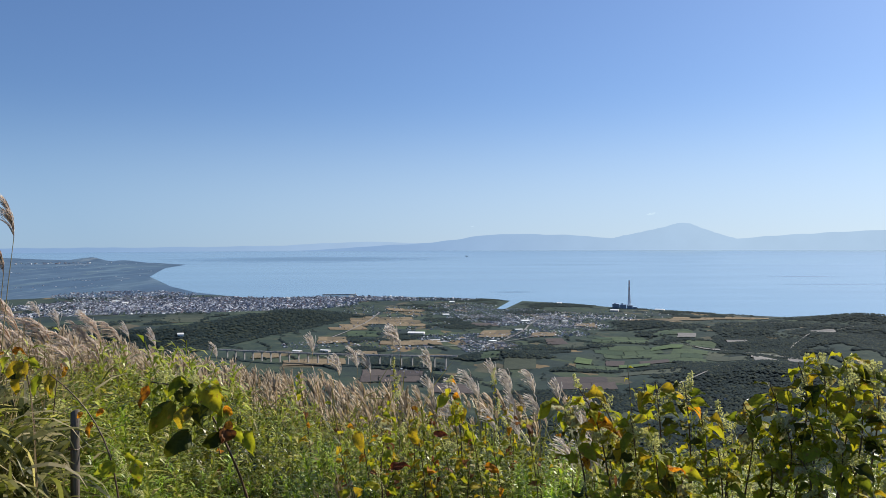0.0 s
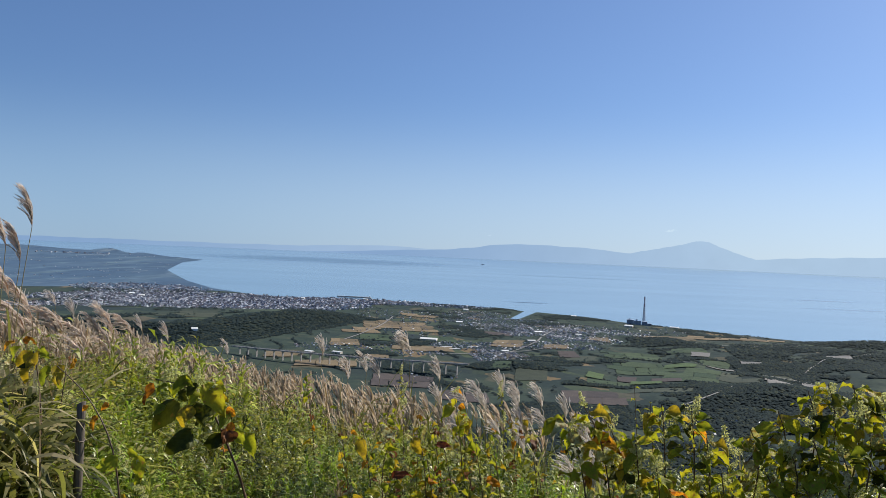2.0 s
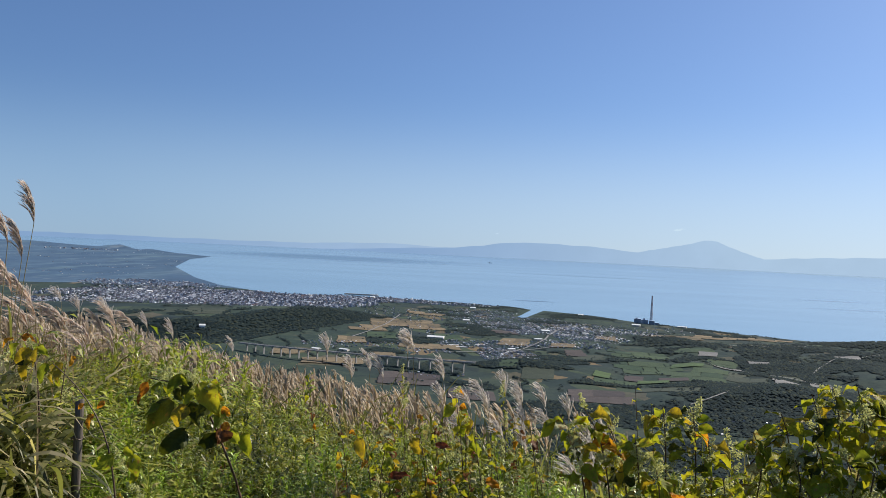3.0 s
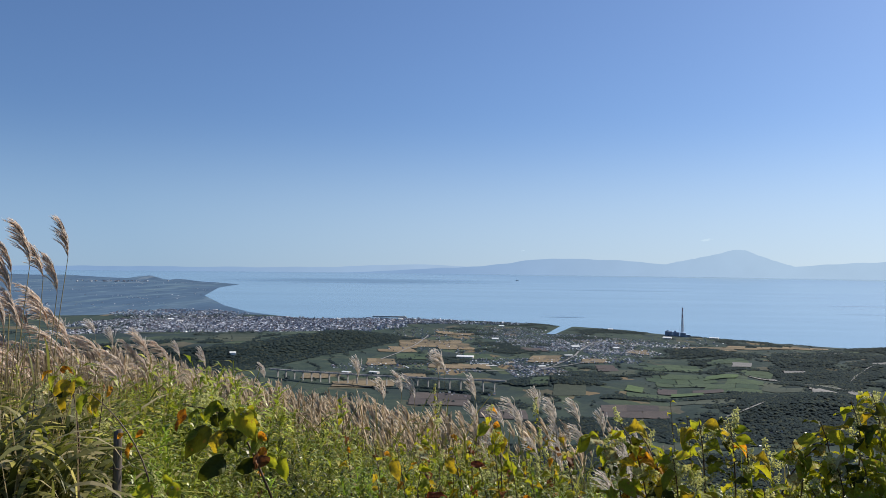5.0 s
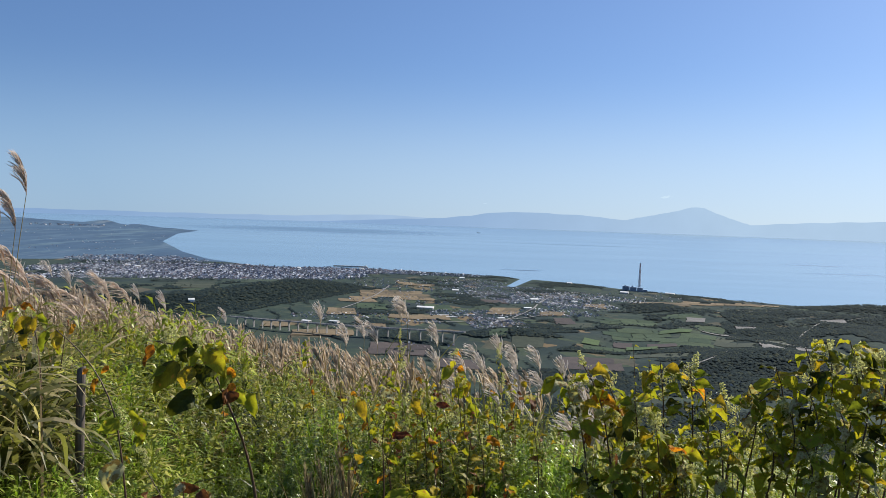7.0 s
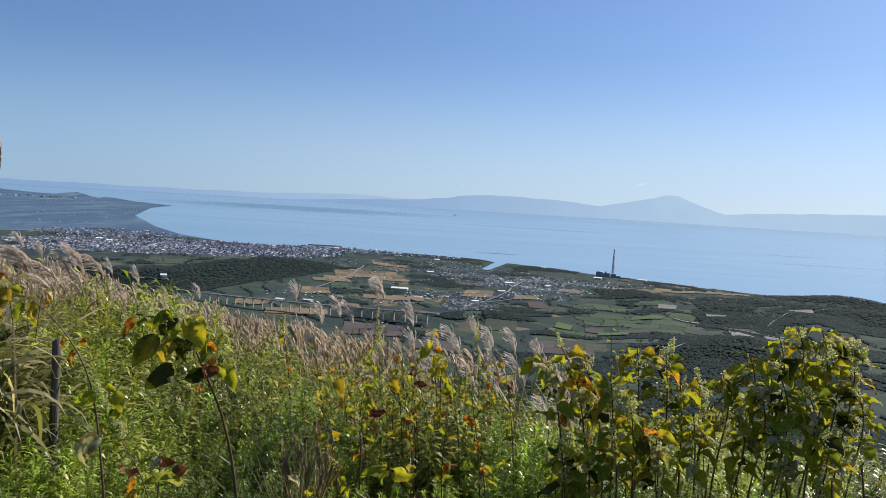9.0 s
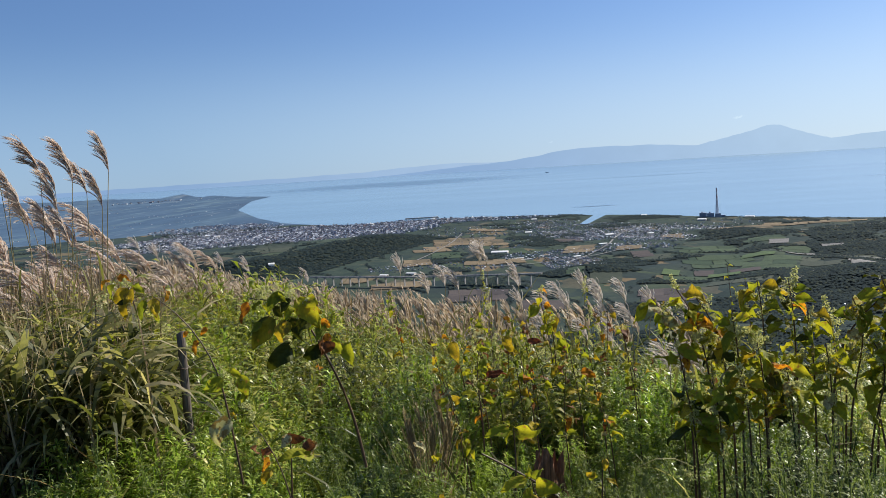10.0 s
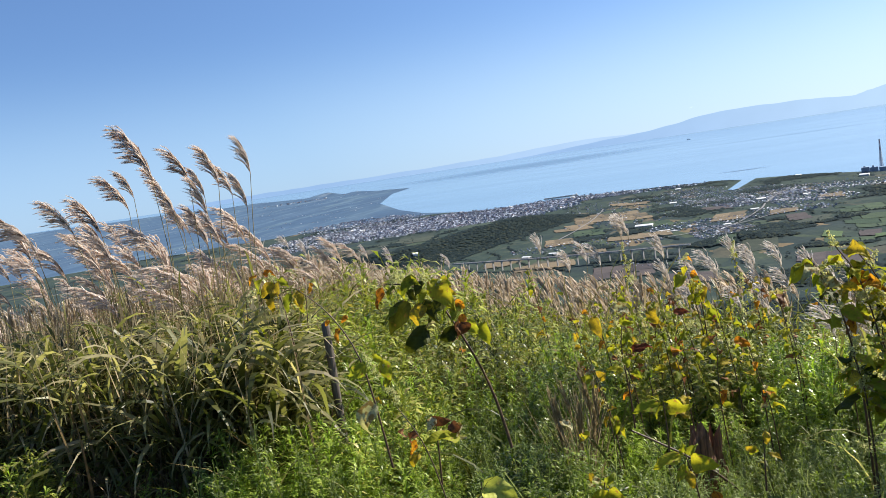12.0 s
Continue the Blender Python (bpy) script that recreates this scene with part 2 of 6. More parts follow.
def country_build(n, l, b):
    """Farmland and scrub seen from afar: a patchwork of plots with hedges and tracks."""
    tc = n.new("ShaderNodeTexCoord")
    wob = noise_tex(n, l, 0.03, 3.0)
    mp = n.new("ShaderNodeMapping")
    mp.inputs["Rotation"].default_value = (0, 0, radians(24))
    mp.inputs["Scale"].default_value = (0.085, 0.05, 0.0)
    l.new(tc.outputs["Object"], mp.inputs["Vector"])
    add = n.new("ShaderNodeMixRGB")
    add.blend_type = "ADD"
    add.inputs[0].default_value = 0.5
    l.new(mp.outputs["Vector"], add.inputs[1])
    l.new(wob.outputs["Color"], add.inputs[2])
    vo = n.new("ShaderNodeTexVoronoi")
    vo.distance = "CHEBYCHEV"
    vo.inputs["Scale"].default_value = 1.0
    l.new(add.outputs[0], vo.inputs["Vector"])
    sep = n.new("ShaderNodeSeparateColor")
    l.new(vo.outputs["Color"], sep.inputs["Color"])
    plots = ramp(n, [(0.0, (0.018, 0.028, 0.021)), (0.25, (0.036, 0.047, 0.026)), (0.42, (0.024, 0.034, 0.026)), (0.58, (0.05, 0.065, 0.03)),
                     (0.70, (0.085, 0.075, 0.045)), (0.78, (0.022, 0.03, 0.024)), (0.90, (0.15, 0.11, 0.055))], "CONSTANT")
    l.new(sep.outputs[0], plots.inputs["Fac"])
    big = noise_tex(n, l, 0.012, 5.0, 0.6)
    scrub = ramp(n, [(0.42, (0, 0, 0)), (0.56, (1, 1, 1))])
    l.new(big.outputs["Fac"], scrub.inputs["Fac"])
    sc = noise_tex(n, l, 0.12, 6.0, 0.65)
    sr = ramp(n, [(0.3, (0.016, 0.026, 0.018)), (0.55, (0.034, 0.048, 0.028)), (0.8, (0.07, 0.075, 0.045))])
    l.new(sc.outputs["Fac"], sr.inputs["Fac"])
    col = mixed(n, l, plots.outputs["Color"], sr.outputs["Color"], scrub.outputs["Color"])
    g = noise_tex(n, l, 0.5, 5.0, 0.7)
    v = ramp(n, [(0.3, (0.7, 0.7, 0.72)), (0.7, (1.25, 1.22, 1.18))])
    l.new(g.outputs["Fac"], v.inputs["Fac"])
    l.new(mixed(n, l, col, v.outputs["Color"], 1.0, "MULTIPLY"), b.inputs["Base Color"])


def hazy_country_build(n, l, b):
    """The flat country along the bay: strips of field, groves and hamlets run together, haze painted in as blue."""
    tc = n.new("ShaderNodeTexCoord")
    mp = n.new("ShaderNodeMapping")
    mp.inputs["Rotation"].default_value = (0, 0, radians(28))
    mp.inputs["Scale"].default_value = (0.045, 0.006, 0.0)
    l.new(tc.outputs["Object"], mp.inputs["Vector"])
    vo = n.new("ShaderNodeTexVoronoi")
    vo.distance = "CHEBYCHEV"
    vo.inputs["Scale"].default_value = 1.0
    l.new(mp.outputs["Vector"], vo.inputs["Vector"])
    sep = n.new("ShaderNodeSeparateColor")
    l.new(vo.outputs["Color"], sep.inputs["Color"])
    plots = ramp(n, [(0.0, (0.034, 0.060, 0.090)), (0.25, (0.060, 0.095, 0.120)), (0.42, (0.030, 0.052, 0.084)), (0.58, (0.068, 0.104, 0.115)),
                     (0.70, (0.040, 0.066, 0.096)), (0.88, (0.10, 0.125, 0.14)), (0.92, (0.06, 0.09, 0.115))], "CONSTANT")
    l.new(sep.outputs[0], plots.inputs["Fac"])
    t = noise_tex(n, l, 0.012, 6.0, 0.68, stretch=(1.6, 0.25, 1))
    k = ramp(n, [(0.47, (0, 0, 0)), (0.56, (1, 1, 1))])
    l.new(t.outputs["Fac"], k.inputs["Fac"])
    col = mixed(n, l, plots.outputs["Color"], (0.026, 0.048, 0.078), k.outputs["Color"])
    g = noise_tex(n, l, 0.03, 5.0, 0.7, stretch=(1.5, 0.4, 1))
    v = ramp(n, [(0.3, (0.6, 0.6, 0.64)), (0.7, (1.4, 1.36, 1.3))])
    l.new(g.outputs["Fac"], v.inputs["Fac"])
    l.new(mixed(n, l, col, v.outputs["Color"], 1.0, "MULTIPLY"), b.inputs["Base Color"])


MAT_FLOOR = material("forest_floor", plain([(0.3, (0.012, 0.019, 0.018)), (0.7, (0.026, 0.034, 0.024))], 0.06, fine=0.8), 0.95, spec=0.03, haze_sheen=0.03)
MAT_HAZY_COUNTRY = material("hazy_farmland", hazy_country_build, 0.9, spec=0.05, haze_sheen=0.18)
MAT_COUNTRY = material("farmland", country_build, 0.9, spec=0.04, haze_sheen=0.05)


def field_mat(name, a, c):
    """Each plot has its own tone between the two colours, some of them gone to weed."""
    weed = tuple(0.5 * q + 0.5 * g for q, g in zip(a, (0.035, 0.045, 0.025)))
    def build(n, l, b):
        plain([(0.0, weed), (0.22, a), (0.7, c), (1.0, tuple(1.15 * q for q in c))], 0.25, island=True, fine=1.8, stretch=(1, 1, 0), vary=(0.8, 1.15))(n, l, b)
    return material(name, build, 0.9, spec=0.06, haze_sheen=0.05)


FM = {
    "gold": field_mat("rice_stubble", (0.115, 0.088, 0.048), (0.18, 0.135, 0.075)),
    "green": field_mat("meadow", (0.026, 0.046, 0.018), (0.047, 0.067, 0.027)),
    "bright": field_mat("young_crop", (0.055, 0.085, 0.03), (0.08, 0.115, 0.038)),
    "olive": field_mat("pasture", (0.031, 0.041, 0.023), (0.053, 0.059, 0.034)),
    "brown": field_mat("ploughed_soil", (0.050, 0.039, 0.034), (0.075, 0.058, 0.048)),
    "bare": field_mat("bare_quarry", (0.11, 0.105, 0.10), (0.20, 0.19, 0.175)),
    "dark": field_mat("rough_pasture", (0.030, 0.043, 0.026), (0.047, 0.060, 0.033)),
}
# blue-green crown tones with some of the distance haze mixed in
MAT_WOOD = material("woodland_leaf", plain([(0.0, (0.012, 0.020, 0.021)), (0.6, (0.017, 0.027, 0.026)), (0.85, (0.026, 0.036, 0.026)), (1.0, (0.048, 0.052, 0.030))], 0.2, island=True), 0.9, spec=0.03, haze_sheen=0.03)
MAT_WALLS = material("house_walls", plain([(0.0, (0.3, 0.29, 0.28)), (0.3, (0.6, 0.59, 0.57)), (0.75, (0.82, 0.82, 0.8)), (1.0, (0.55, 0.48, 0.4))], 0.5, island=True), 0.7)
# bluish, muted wall tones: the haze over the town is in the colour
MAT_HAZY_WALLS = material("hazy_town_walls", plain([(0.0, (0.16, 0.18, 0.22)), (0.45, (0.32, 0.34, 0.38)), (0.68, (0.50, 0.52, 0.55)), (0.82, (0.82, 0.83, 0.84)), (1.0, (0.58, 0.56, 0.53))], 0.5, island=True), 0.7)
MAT_ROOFS = material("house_roofs", plain([(0.0, (0.05, 0.055, 0.07)), (0.35, (0.12, 0.12, 0.13)), (0.58, (0.12, 0.16, 0.24)), (0.66, (0.20, 0.12, 0.10)), (0.72, (0.30, 0.33, 0.38)), (0.85, (0.55, 0.58, 0.62)), (1.0, (0.88, 0.88, 0.88))], 0.5, island=True), 0.45)
MAT_CONCRETE = material("concrete", plain([(0.3, (0.26, 0.25, 0.24)), (0.7, (0.4, 0.39, 0.37))], 0.8, fine=5.0), 0.8)
# cladding, red bands and stack: haze put in as a strong blue sheen
MAT_PLANT = material("plant_cladding", plain([(0.3, (0.20, 0.23, 0.28)), (0.7, (0.29, 0.32, 0.37))], 0.5, fine=3.0), 0.6, haze_sheen=0.5)
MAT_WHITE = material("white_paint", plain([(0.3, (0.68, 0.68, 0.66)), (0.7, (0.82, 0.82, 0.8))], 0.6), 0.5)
MAT_RED = material("red_paint", plain([(0.3, (0.46, 0.30, 0.27)), (0.7, (0.54, 0.36, 0.33))], 0.6), 0.5, haze_sheen=0.55)
MAT_STACK = material("stack_concrete", plain([(0.3, (0.66, 0.63, 0.63)), (0.7, (0.76, 0.73, 0.73))], 0.8, fine=5.0), 0.8, haze_sheen=0.55)
MAT_ROAD = material("pale_asphalt", plain([(0.3, (0.13, 0.13, 0.13)), (0.7, (0.22, 0.21, 0.2))], 0.3, fine=3.0), 0.8)


def sea_build(n, l, b):
    a = noise_tex(n, l, 0.004, 4.0, stretch=(0.35, 1.6, 1))
    r = ramp(n, [(0.35, (0.145, 0.250, 0.345)), (0.7, (0.160, 0.265, 0.360))])
    l.new(a.outputs["Fac"], r.inputs["Fac"])
    rr = ramp(n, [(0.35, (0.18, 0.18, 0.18)), (0.68, (0.22, 0.22, 0.22))])
    l.new(a.outputs["Fac"], rr.inputs["Fac"])
    col, rough = r.outputs["Color"], rr.outputs["Color"]
    # ruffled patches where a breeze touches the water
    tc = n.new("ShaderNodeTexCoord")
    edge = noise_tex(n, l, 0.02, 3.0, stretch=(0.4, 1.0, 1))
    for cx, cy, wx, wy, amount in ((78, 915, 26, 9, 0.75), (560, 1270, 60, 14, 0.45), (-420, 2600, 480, 420, 0.4), (300, 1900, 200, 40, 0.25), (520, 1050, 90, 16, 0.3)):
        sub = n.new("ShaderNodeVectorMath")
        sub.operation = "SUBTRACT"
        sub.inputs[1].default_value = (cx, cy, SEA)
        l.new(tc.outputs["Object"], sub.inputs[0])
        mul = n.new("ShaderNodeVectorMath")
        mul.operation = "MULTIPLY"
        mul.inputs[1].default_value = (1 / wx, 1 / wy, 0)
        l.new(sub.outputs[0], mul.inputs[0])
        ln = n.new("ShaderNodeVectorMath")
        ln.operation = "LENGTH"
        l.new(mul.outputs[0], ln.inputs[0])
        add = n.new("ShaderNodeMath")
        add.operation = "ADD"
        l.new(ln.outputs["Value"], add.inputs[0])
        l.new(edge.outputs["Fac"], add.inputs[1])
        k = ramp(n, [(0.0, (amount,) * 3), (0.5, (amount,) * 3), (0.86, (0, 0, 0))])
        half = n.new("ShaderNodeMath")
        half.operation = "MULTIPLY"
        half.inputs[1].default_value = 0.55
        l.new(add.outputs[0], half.inputs[0])
        l.new(half.outputs[0], k.inputs["Fac"])
        col = mixed(n, l, col, (0.04, 0.08, 0.13), k.outputs["Color"])
        rough = mixed(n, l, rough, (0.5, 0.5, 0.5), k.outputs["Color"])
    l.new(col, b.inputs["Base Color"])
    l.new(rough, b.inputs["Roughness"])


MAT_SEA = material("bay_water", sea_build, 0.3)


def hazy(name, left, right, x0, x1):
    """Distant ranges and cloud: a plain backdrop that glows like the air before it; this haze, paler towards the sun,
    is set in its colour.
    """
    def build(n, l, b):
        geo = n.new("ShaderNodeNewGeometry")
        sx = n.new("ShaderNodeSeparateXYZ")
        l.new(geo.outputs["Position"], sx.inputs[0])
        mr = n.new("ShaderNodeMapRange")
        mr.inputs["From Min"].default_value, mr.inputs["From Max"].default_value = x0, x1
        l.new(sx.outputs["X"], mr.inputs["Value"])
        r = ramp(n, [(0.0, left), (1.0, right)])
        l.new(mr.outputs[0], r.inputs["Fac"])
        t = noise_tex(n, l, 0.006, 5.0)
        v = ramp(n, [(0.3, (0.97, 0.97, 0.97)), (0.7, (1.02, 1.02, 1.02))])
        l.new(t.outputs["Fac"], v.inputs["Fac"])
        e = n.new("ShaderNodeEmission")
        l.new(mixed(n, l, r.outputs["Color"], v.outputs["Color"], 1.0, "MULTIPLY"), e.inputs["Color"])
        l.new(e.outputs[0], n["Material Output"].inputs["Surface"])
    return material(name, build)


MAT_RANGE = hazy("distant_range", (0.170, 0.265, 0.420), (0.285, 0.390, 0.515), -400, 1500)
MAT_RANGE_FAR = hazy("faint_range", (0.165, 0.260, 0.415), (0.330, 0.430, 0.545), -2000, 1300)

MAT_CLOUD = hazy("thin_cloud", (0.38, 0.49, 0.60), (0.42, 0.53, 0.62), -400, 1500)

# ---- mesh helpers ----
rng = np.random.default_rng(7)


def mesh_from(name, verts, faces, mats, smooth=False, index=None):
    """A mesh from arrays; faces all have the same number of corners."""
    verts, faces = np.asarray(verts, np.float32), np.asarray(faces, np.int32)
    me = bpy.data.meshes.new(name)
    k = faces.shape[1]
    me.vertices.add(len(verts))
    me.vertices.foreach_set("co", verts.ravel())
    me.loops.add(faces.size)
    me.loops.foreach_set("vertex_index", faces.ravel())
    me.polygons.add(len(faces))
    me.polygons.foreach_set("loop_start", np.arange(0, faces.size, k, dtype=np.int32))
    for m in mats if isinstance(mats, (list, tuple)) else [mats]:
        me.materials.append(m)
    if index is not None:
        me.polygons.foreach_set("material_index", np.asarray(index, np.int32))
    me.polygons.foreach_set("use_smooth", np.full(len(faces), smooth))
    me.update(calc_edges=True)
    return me


class Heap:
    """Gathers many small pieces into one mesh."""
    def __init__(self):
        self.v, self.f, self.n = [], [], 0

    def add(self, verts, faces):
        self.v.append(np.asarray(verts, float))
        self.f.append(np.asarray(faces, int) + self.n)
        self.n += len(verts)

    def many(self, verts, faces, mats):
        """The piece once for each 4 x 4 matrix of mats."""
        v = np.einsum("kij,nj->kni", mats[:, :3, :3], verts) + mats[:, None, :3, 3]
        k, n = len(mats), len(verts)
        f = np.asarray(faces)[None] + (np.arange(k) * n)[:, None, None] + self.n
        self.v.append(v.reshape(-1, 3))
        self.f.append(f.reshape(-1, f.shape[-1]))
        self.n += k * n

    def mesh(self, name, mat, smooth=False):
        return mesh_from(name, np.concatenate(self.v), np.concatenate(self.f), mat, smooth)


def turns(xyz, spin, lean_x=None, lean_y=None, size=1.0):
    """4 x 4 matrices: scaled, leaned, spun about z and moved."""
    k = len(xyz)
    zero = np.zeros(k)
    a, b, c = np.asarray(spin), zero if lean_x is None else lean_x, zero if lean_y is None else lean_y
    ca, sa, cb, sb, cc, sc = np.cos(a), np.sin(a), np.cos(b), np.sin(b), np.cos(c), np.sin(c)
    m = np.zeros((k, 4, 4))
    m[:, 0, 0], m[:, 0, 1], m[:, 0, 2] = cc * ca, -cc * sa, sc
    m[:, 1, 0], m[:, 1, 1], m[:, 1, 2] = cb * sa + sb * sc * ca, cb * ca - sb * sc * sa, -sb * cc
    m[:, 2, 0], m[:, 2, 1], m[:, 2, 2] = sb * sa - cb * sc * ca, sb * ca + cb * sc * sa, cb * cc
    m[:, :3, :3] *= np.broadcast_to(np.asarray(size, float).reshape(-1, 1, 1), (k, 1, 1)) if np.ndim(size) else size
    m[:, :3, 3] = xyz
    m[:, 3, 3] = 1
    return m


def part(name, mesh, parent=None, label="", m=None):
    ob = new(name, mesh)
    if parent is not None:
        ob.parent = parent
    if m is not None:
        ob.matrix_basis = m
    if label:
        tagged(ob, label)
    return ob


def thing(name, label, category, group="", kind="", at=(0, 0, 0), mesh=None, spin=0.0):
    ob = new(name, mesh)
    ob.matrix_basis = pose(*at, 0, 0, spin)
    return tagged(ob, label, category, group, kind)


def box_arrays(x0, x1, y0, y1, z0, z1):
    v = [(x, y, z) for z in (z0, z1) for y in (y0, y1) for x in (x0, x1)]
    f = [(0, 2, 3, 1), (4, 5, 7, 6), (0, 1, 5, 4), (1, 3, 7, 5), (3, 2, 6, 7), (2, 0, 4, 6)]
    return np.array(v, float), np.array(f)


def box_mesh(name, dims, mat, bevel=0.0):
    bm = bmesh.new()
    v, f = box_arrays(*dims)
    vs = [bm.verts.new(p) for p in v]
    for q in f:
        bm.faces.new([vs[i] for i in q])
    if bevel:
        bmesh.ops.bevel(bm, geom=bm.edges[:], offset=bevel, segments=2, affect="EDGES")
    me = bpy.data.meshes.new(name)
    bm.to_mesh(me)
    bm.free()
    me.materials.append(mat)
    return me


def tube_arrays(pts, radii, sides=6):
    """A round rod along points."""
    pts = np.asarray(pts, float)
    k = len(pts)
    tan = np.gradient(pts, axis=0)
    tan /= np.linalg.norm(tan, axis=1)[:, None]
    ref = np.where(np.abs(tan[:, 2:3]) < 0.9, np.array([[0, 0, 1.0]]), np.array([[1.0, 0, 0]]))
    u = np.cross(tan, ref)
    u /= np.linalg.norm(u, axis=1)[:, None]
    w = np.cross(tan, u)
    a = np.linspace(0, 2 * np.pi, sides, endpoint=False)
    ring = np.cos(a)[None, :, None] * u[:, None] + np.sin(a)[None, :, None] * w[:, None]
    v = (pts[:, None] + ring * np.asarray(radii, float).reshape(-1, 1, 1)).reshape(-1, 3)
    f = [(i * sides + j, i * sides + (j + 1) % sides, (i + 1) * sides + (j + 1) % sides, (i + 1) * sides + j)
         for i in range(k - 1) for j in range(sides)]
    return v, np.array(f)


def smooth01(x, a, b):
    t = np.clip((x - a) / (b - a), 0, 1)
    return t * t * (3 - 2 * t)


def waves(x, y, size, seed, octaves=3):
    """Cheap rolling noise from sines, about -1 to 1."""
    r = np.random.default_rng(seed)
    out, amp, tot = 0.0, 1.0, 0.0
    for o in range(octaves):
        for _ in range(3):
            a, p = r.uniform(0, 2 * np.pi, 2)
            s = 2 * np.pi / size * 2 ** o * r.uniform(0.7, 1.3)
            out = out + amp * np.sin(s * (x * np.cos(a) + y * np.sin(a)) + p)
        tot += amp * 1.8
        amp *= 0.5
    return out / tot


# ---- the lie of the land ----
COAST = np.array([(-4900, 3900), (-3000, 3300), (-1700, 2900), (-1050, 2480), (-640, 2040), (-600, 1760), (-483, 1345), (-353, 1056),
                  (-281, 926), (-206, 839), (-173, 822), (-130, 836), (-85, 850), (-49, 840), (-2, 821), (40, 808), (64, 784),
                  (44, 690), (52, 687), (76, 779), (112, 749), (136, 716), (156, 690), (184, 673), (211, 641), (240, 618),
                  (290, 585), (345, 540), (430, 440), (620, 250), (1200, -200), (2500, -1500), (-4900, -4900)], float)


def shore_distance(x, y):
    """Metres to the coast, positive on land."""
    shape = np.shape(x)
    p = np.stack([np.ravel(x), np.ravel(y)], 1).astype(float)
    best, inside = np.full(len(p), 1e9), np.zeros(len(p), bool)
    for a, b in zip(COAST, np.roll(COAST, -1, 0)):
        d = b - a
        t = np.clip(((p - a) @ d) / (d @ d), 0, 1)
        best = np.minimum(best, np.hypot(*(p - a - t[:, None] * d).T))
        cross = (a[1] > p[:, 1]) != (b[1] > p[:, 1])
        xi = (b[0] - a[0]) * (p[:, 1] - a[1]) / np.where(b[1] == a[1], 1e-9, b[1] - a[1]) + a[0]
        inside ^= cross & (p[:, 0] < xi)
    return np.where(inside, best, -best).reshape(shape)


def lowland(x, y):
    """Height of the coastal plain, its terrace, hills and the far cape."""
    s = shore_distance(x, y)
    h = np.clip(s * 0.05, -4, 1.0) + smooth01(s, 15, 200) * 1.2
    inland = smooth01(s, 20, 120)
    edge = -60 - 0.36 * (605 - y)
    terrace = smooth01(edge - x, -4, 27) * smooth01(y, 408, 442) * (1 - smooth01(y, 540 + 0.3 * (x + 120), 630 + 0.3 * (x + 120))) * smooth01(x, -420, -240)
    h = h + 9.0 * terrace * inland
    roll = waves(x, y, 90, 3)
    east = smooth01(x, 20, 130) * (1 - smooth01(y, 520, 640))
    h = h + inland * (0.5 * roll + east * (1.6 + 1.7 * roll))
    for cx, cy, wx, wy, hh in ((300, 560, 46, 26, 6.5), (128, 318, 42, 20, 4.5), (30, 380, 22, 16, 4.0), (190, 470, 60, 30, 2.0), (260, 440, 60, 50, 3.5)):
        h = h + hh * np.exp(-((x - cx) / wx) ** 2 - ((y - cy) / wy) ** 2) * smooth01(s, 2, 25)
    for cx, cy, wx, wy, hh in ((-1010, 2420, 60, 130, 15), (-860, 2310, 36, 90, 22), (-800, 2240, 40, 70, 13), (-700, 2150, 40, 70, 11), (-1350, 2750, 200, 150, 9),
                               (-1900, 3000, 300, 160, 8), (-2600, 3050, 500, 200, 8), (-3400, 2900, 600, 300, 10), (-2600, 1700, 600, 400, 8)):
        h = h + hh * np.exp(-((x - cx) / wx) ** 2 - ((y - cy) / wy) ** 2) * smooth01(s, 0, 60)
    return SEA + h


def ground_z(x, y):
    """Height of the ground: the lookout's brow, its slope, and the plain below."""
    x, y = np.asarray(x, float), np.asarray(y, float)
    r, az = np.hypot(x, y), np.degrees(np.arctan2(x, y))
    k = 0.16 + 0.17 * smooth01(az, -24, -6) + 0.15 * smooth01(az, -6, 16)
    k = np.where(np.abs(az) > 70, 0.16 * (1 - smooth01(np.abs(az), 70, 130)), k)
    e = r - 6.0
    drop = k * (np.sqrt(e * e + 4.0) + e) / 2
    far = np.maximum(r - 30, 0)
    drop = drop + far * np.maximum(0.36 - k, 0) * (1 - smooth01(np.abs(az), 60, 120))
    hill = 0.05 - drop + 0.05 * waves(x, y, 3.0, 5) + smooth01(r, 10, 60) * 0.6 * waves(x, y, 30, 6)
    low = lowland(x, y)
    w = 5.0 * smooth01(r, 30, 120)
    d = hill - low
    up = (hill + low + np.sqrt(d * d + w * w)) / 2
    return np.where(r < 30, hill, np.where(np.abs(az) > 110, np.maximum(hill, low), up))


def gz(x, y):
    return float(ground_z(np.array([x]), np.array([y]))[0])


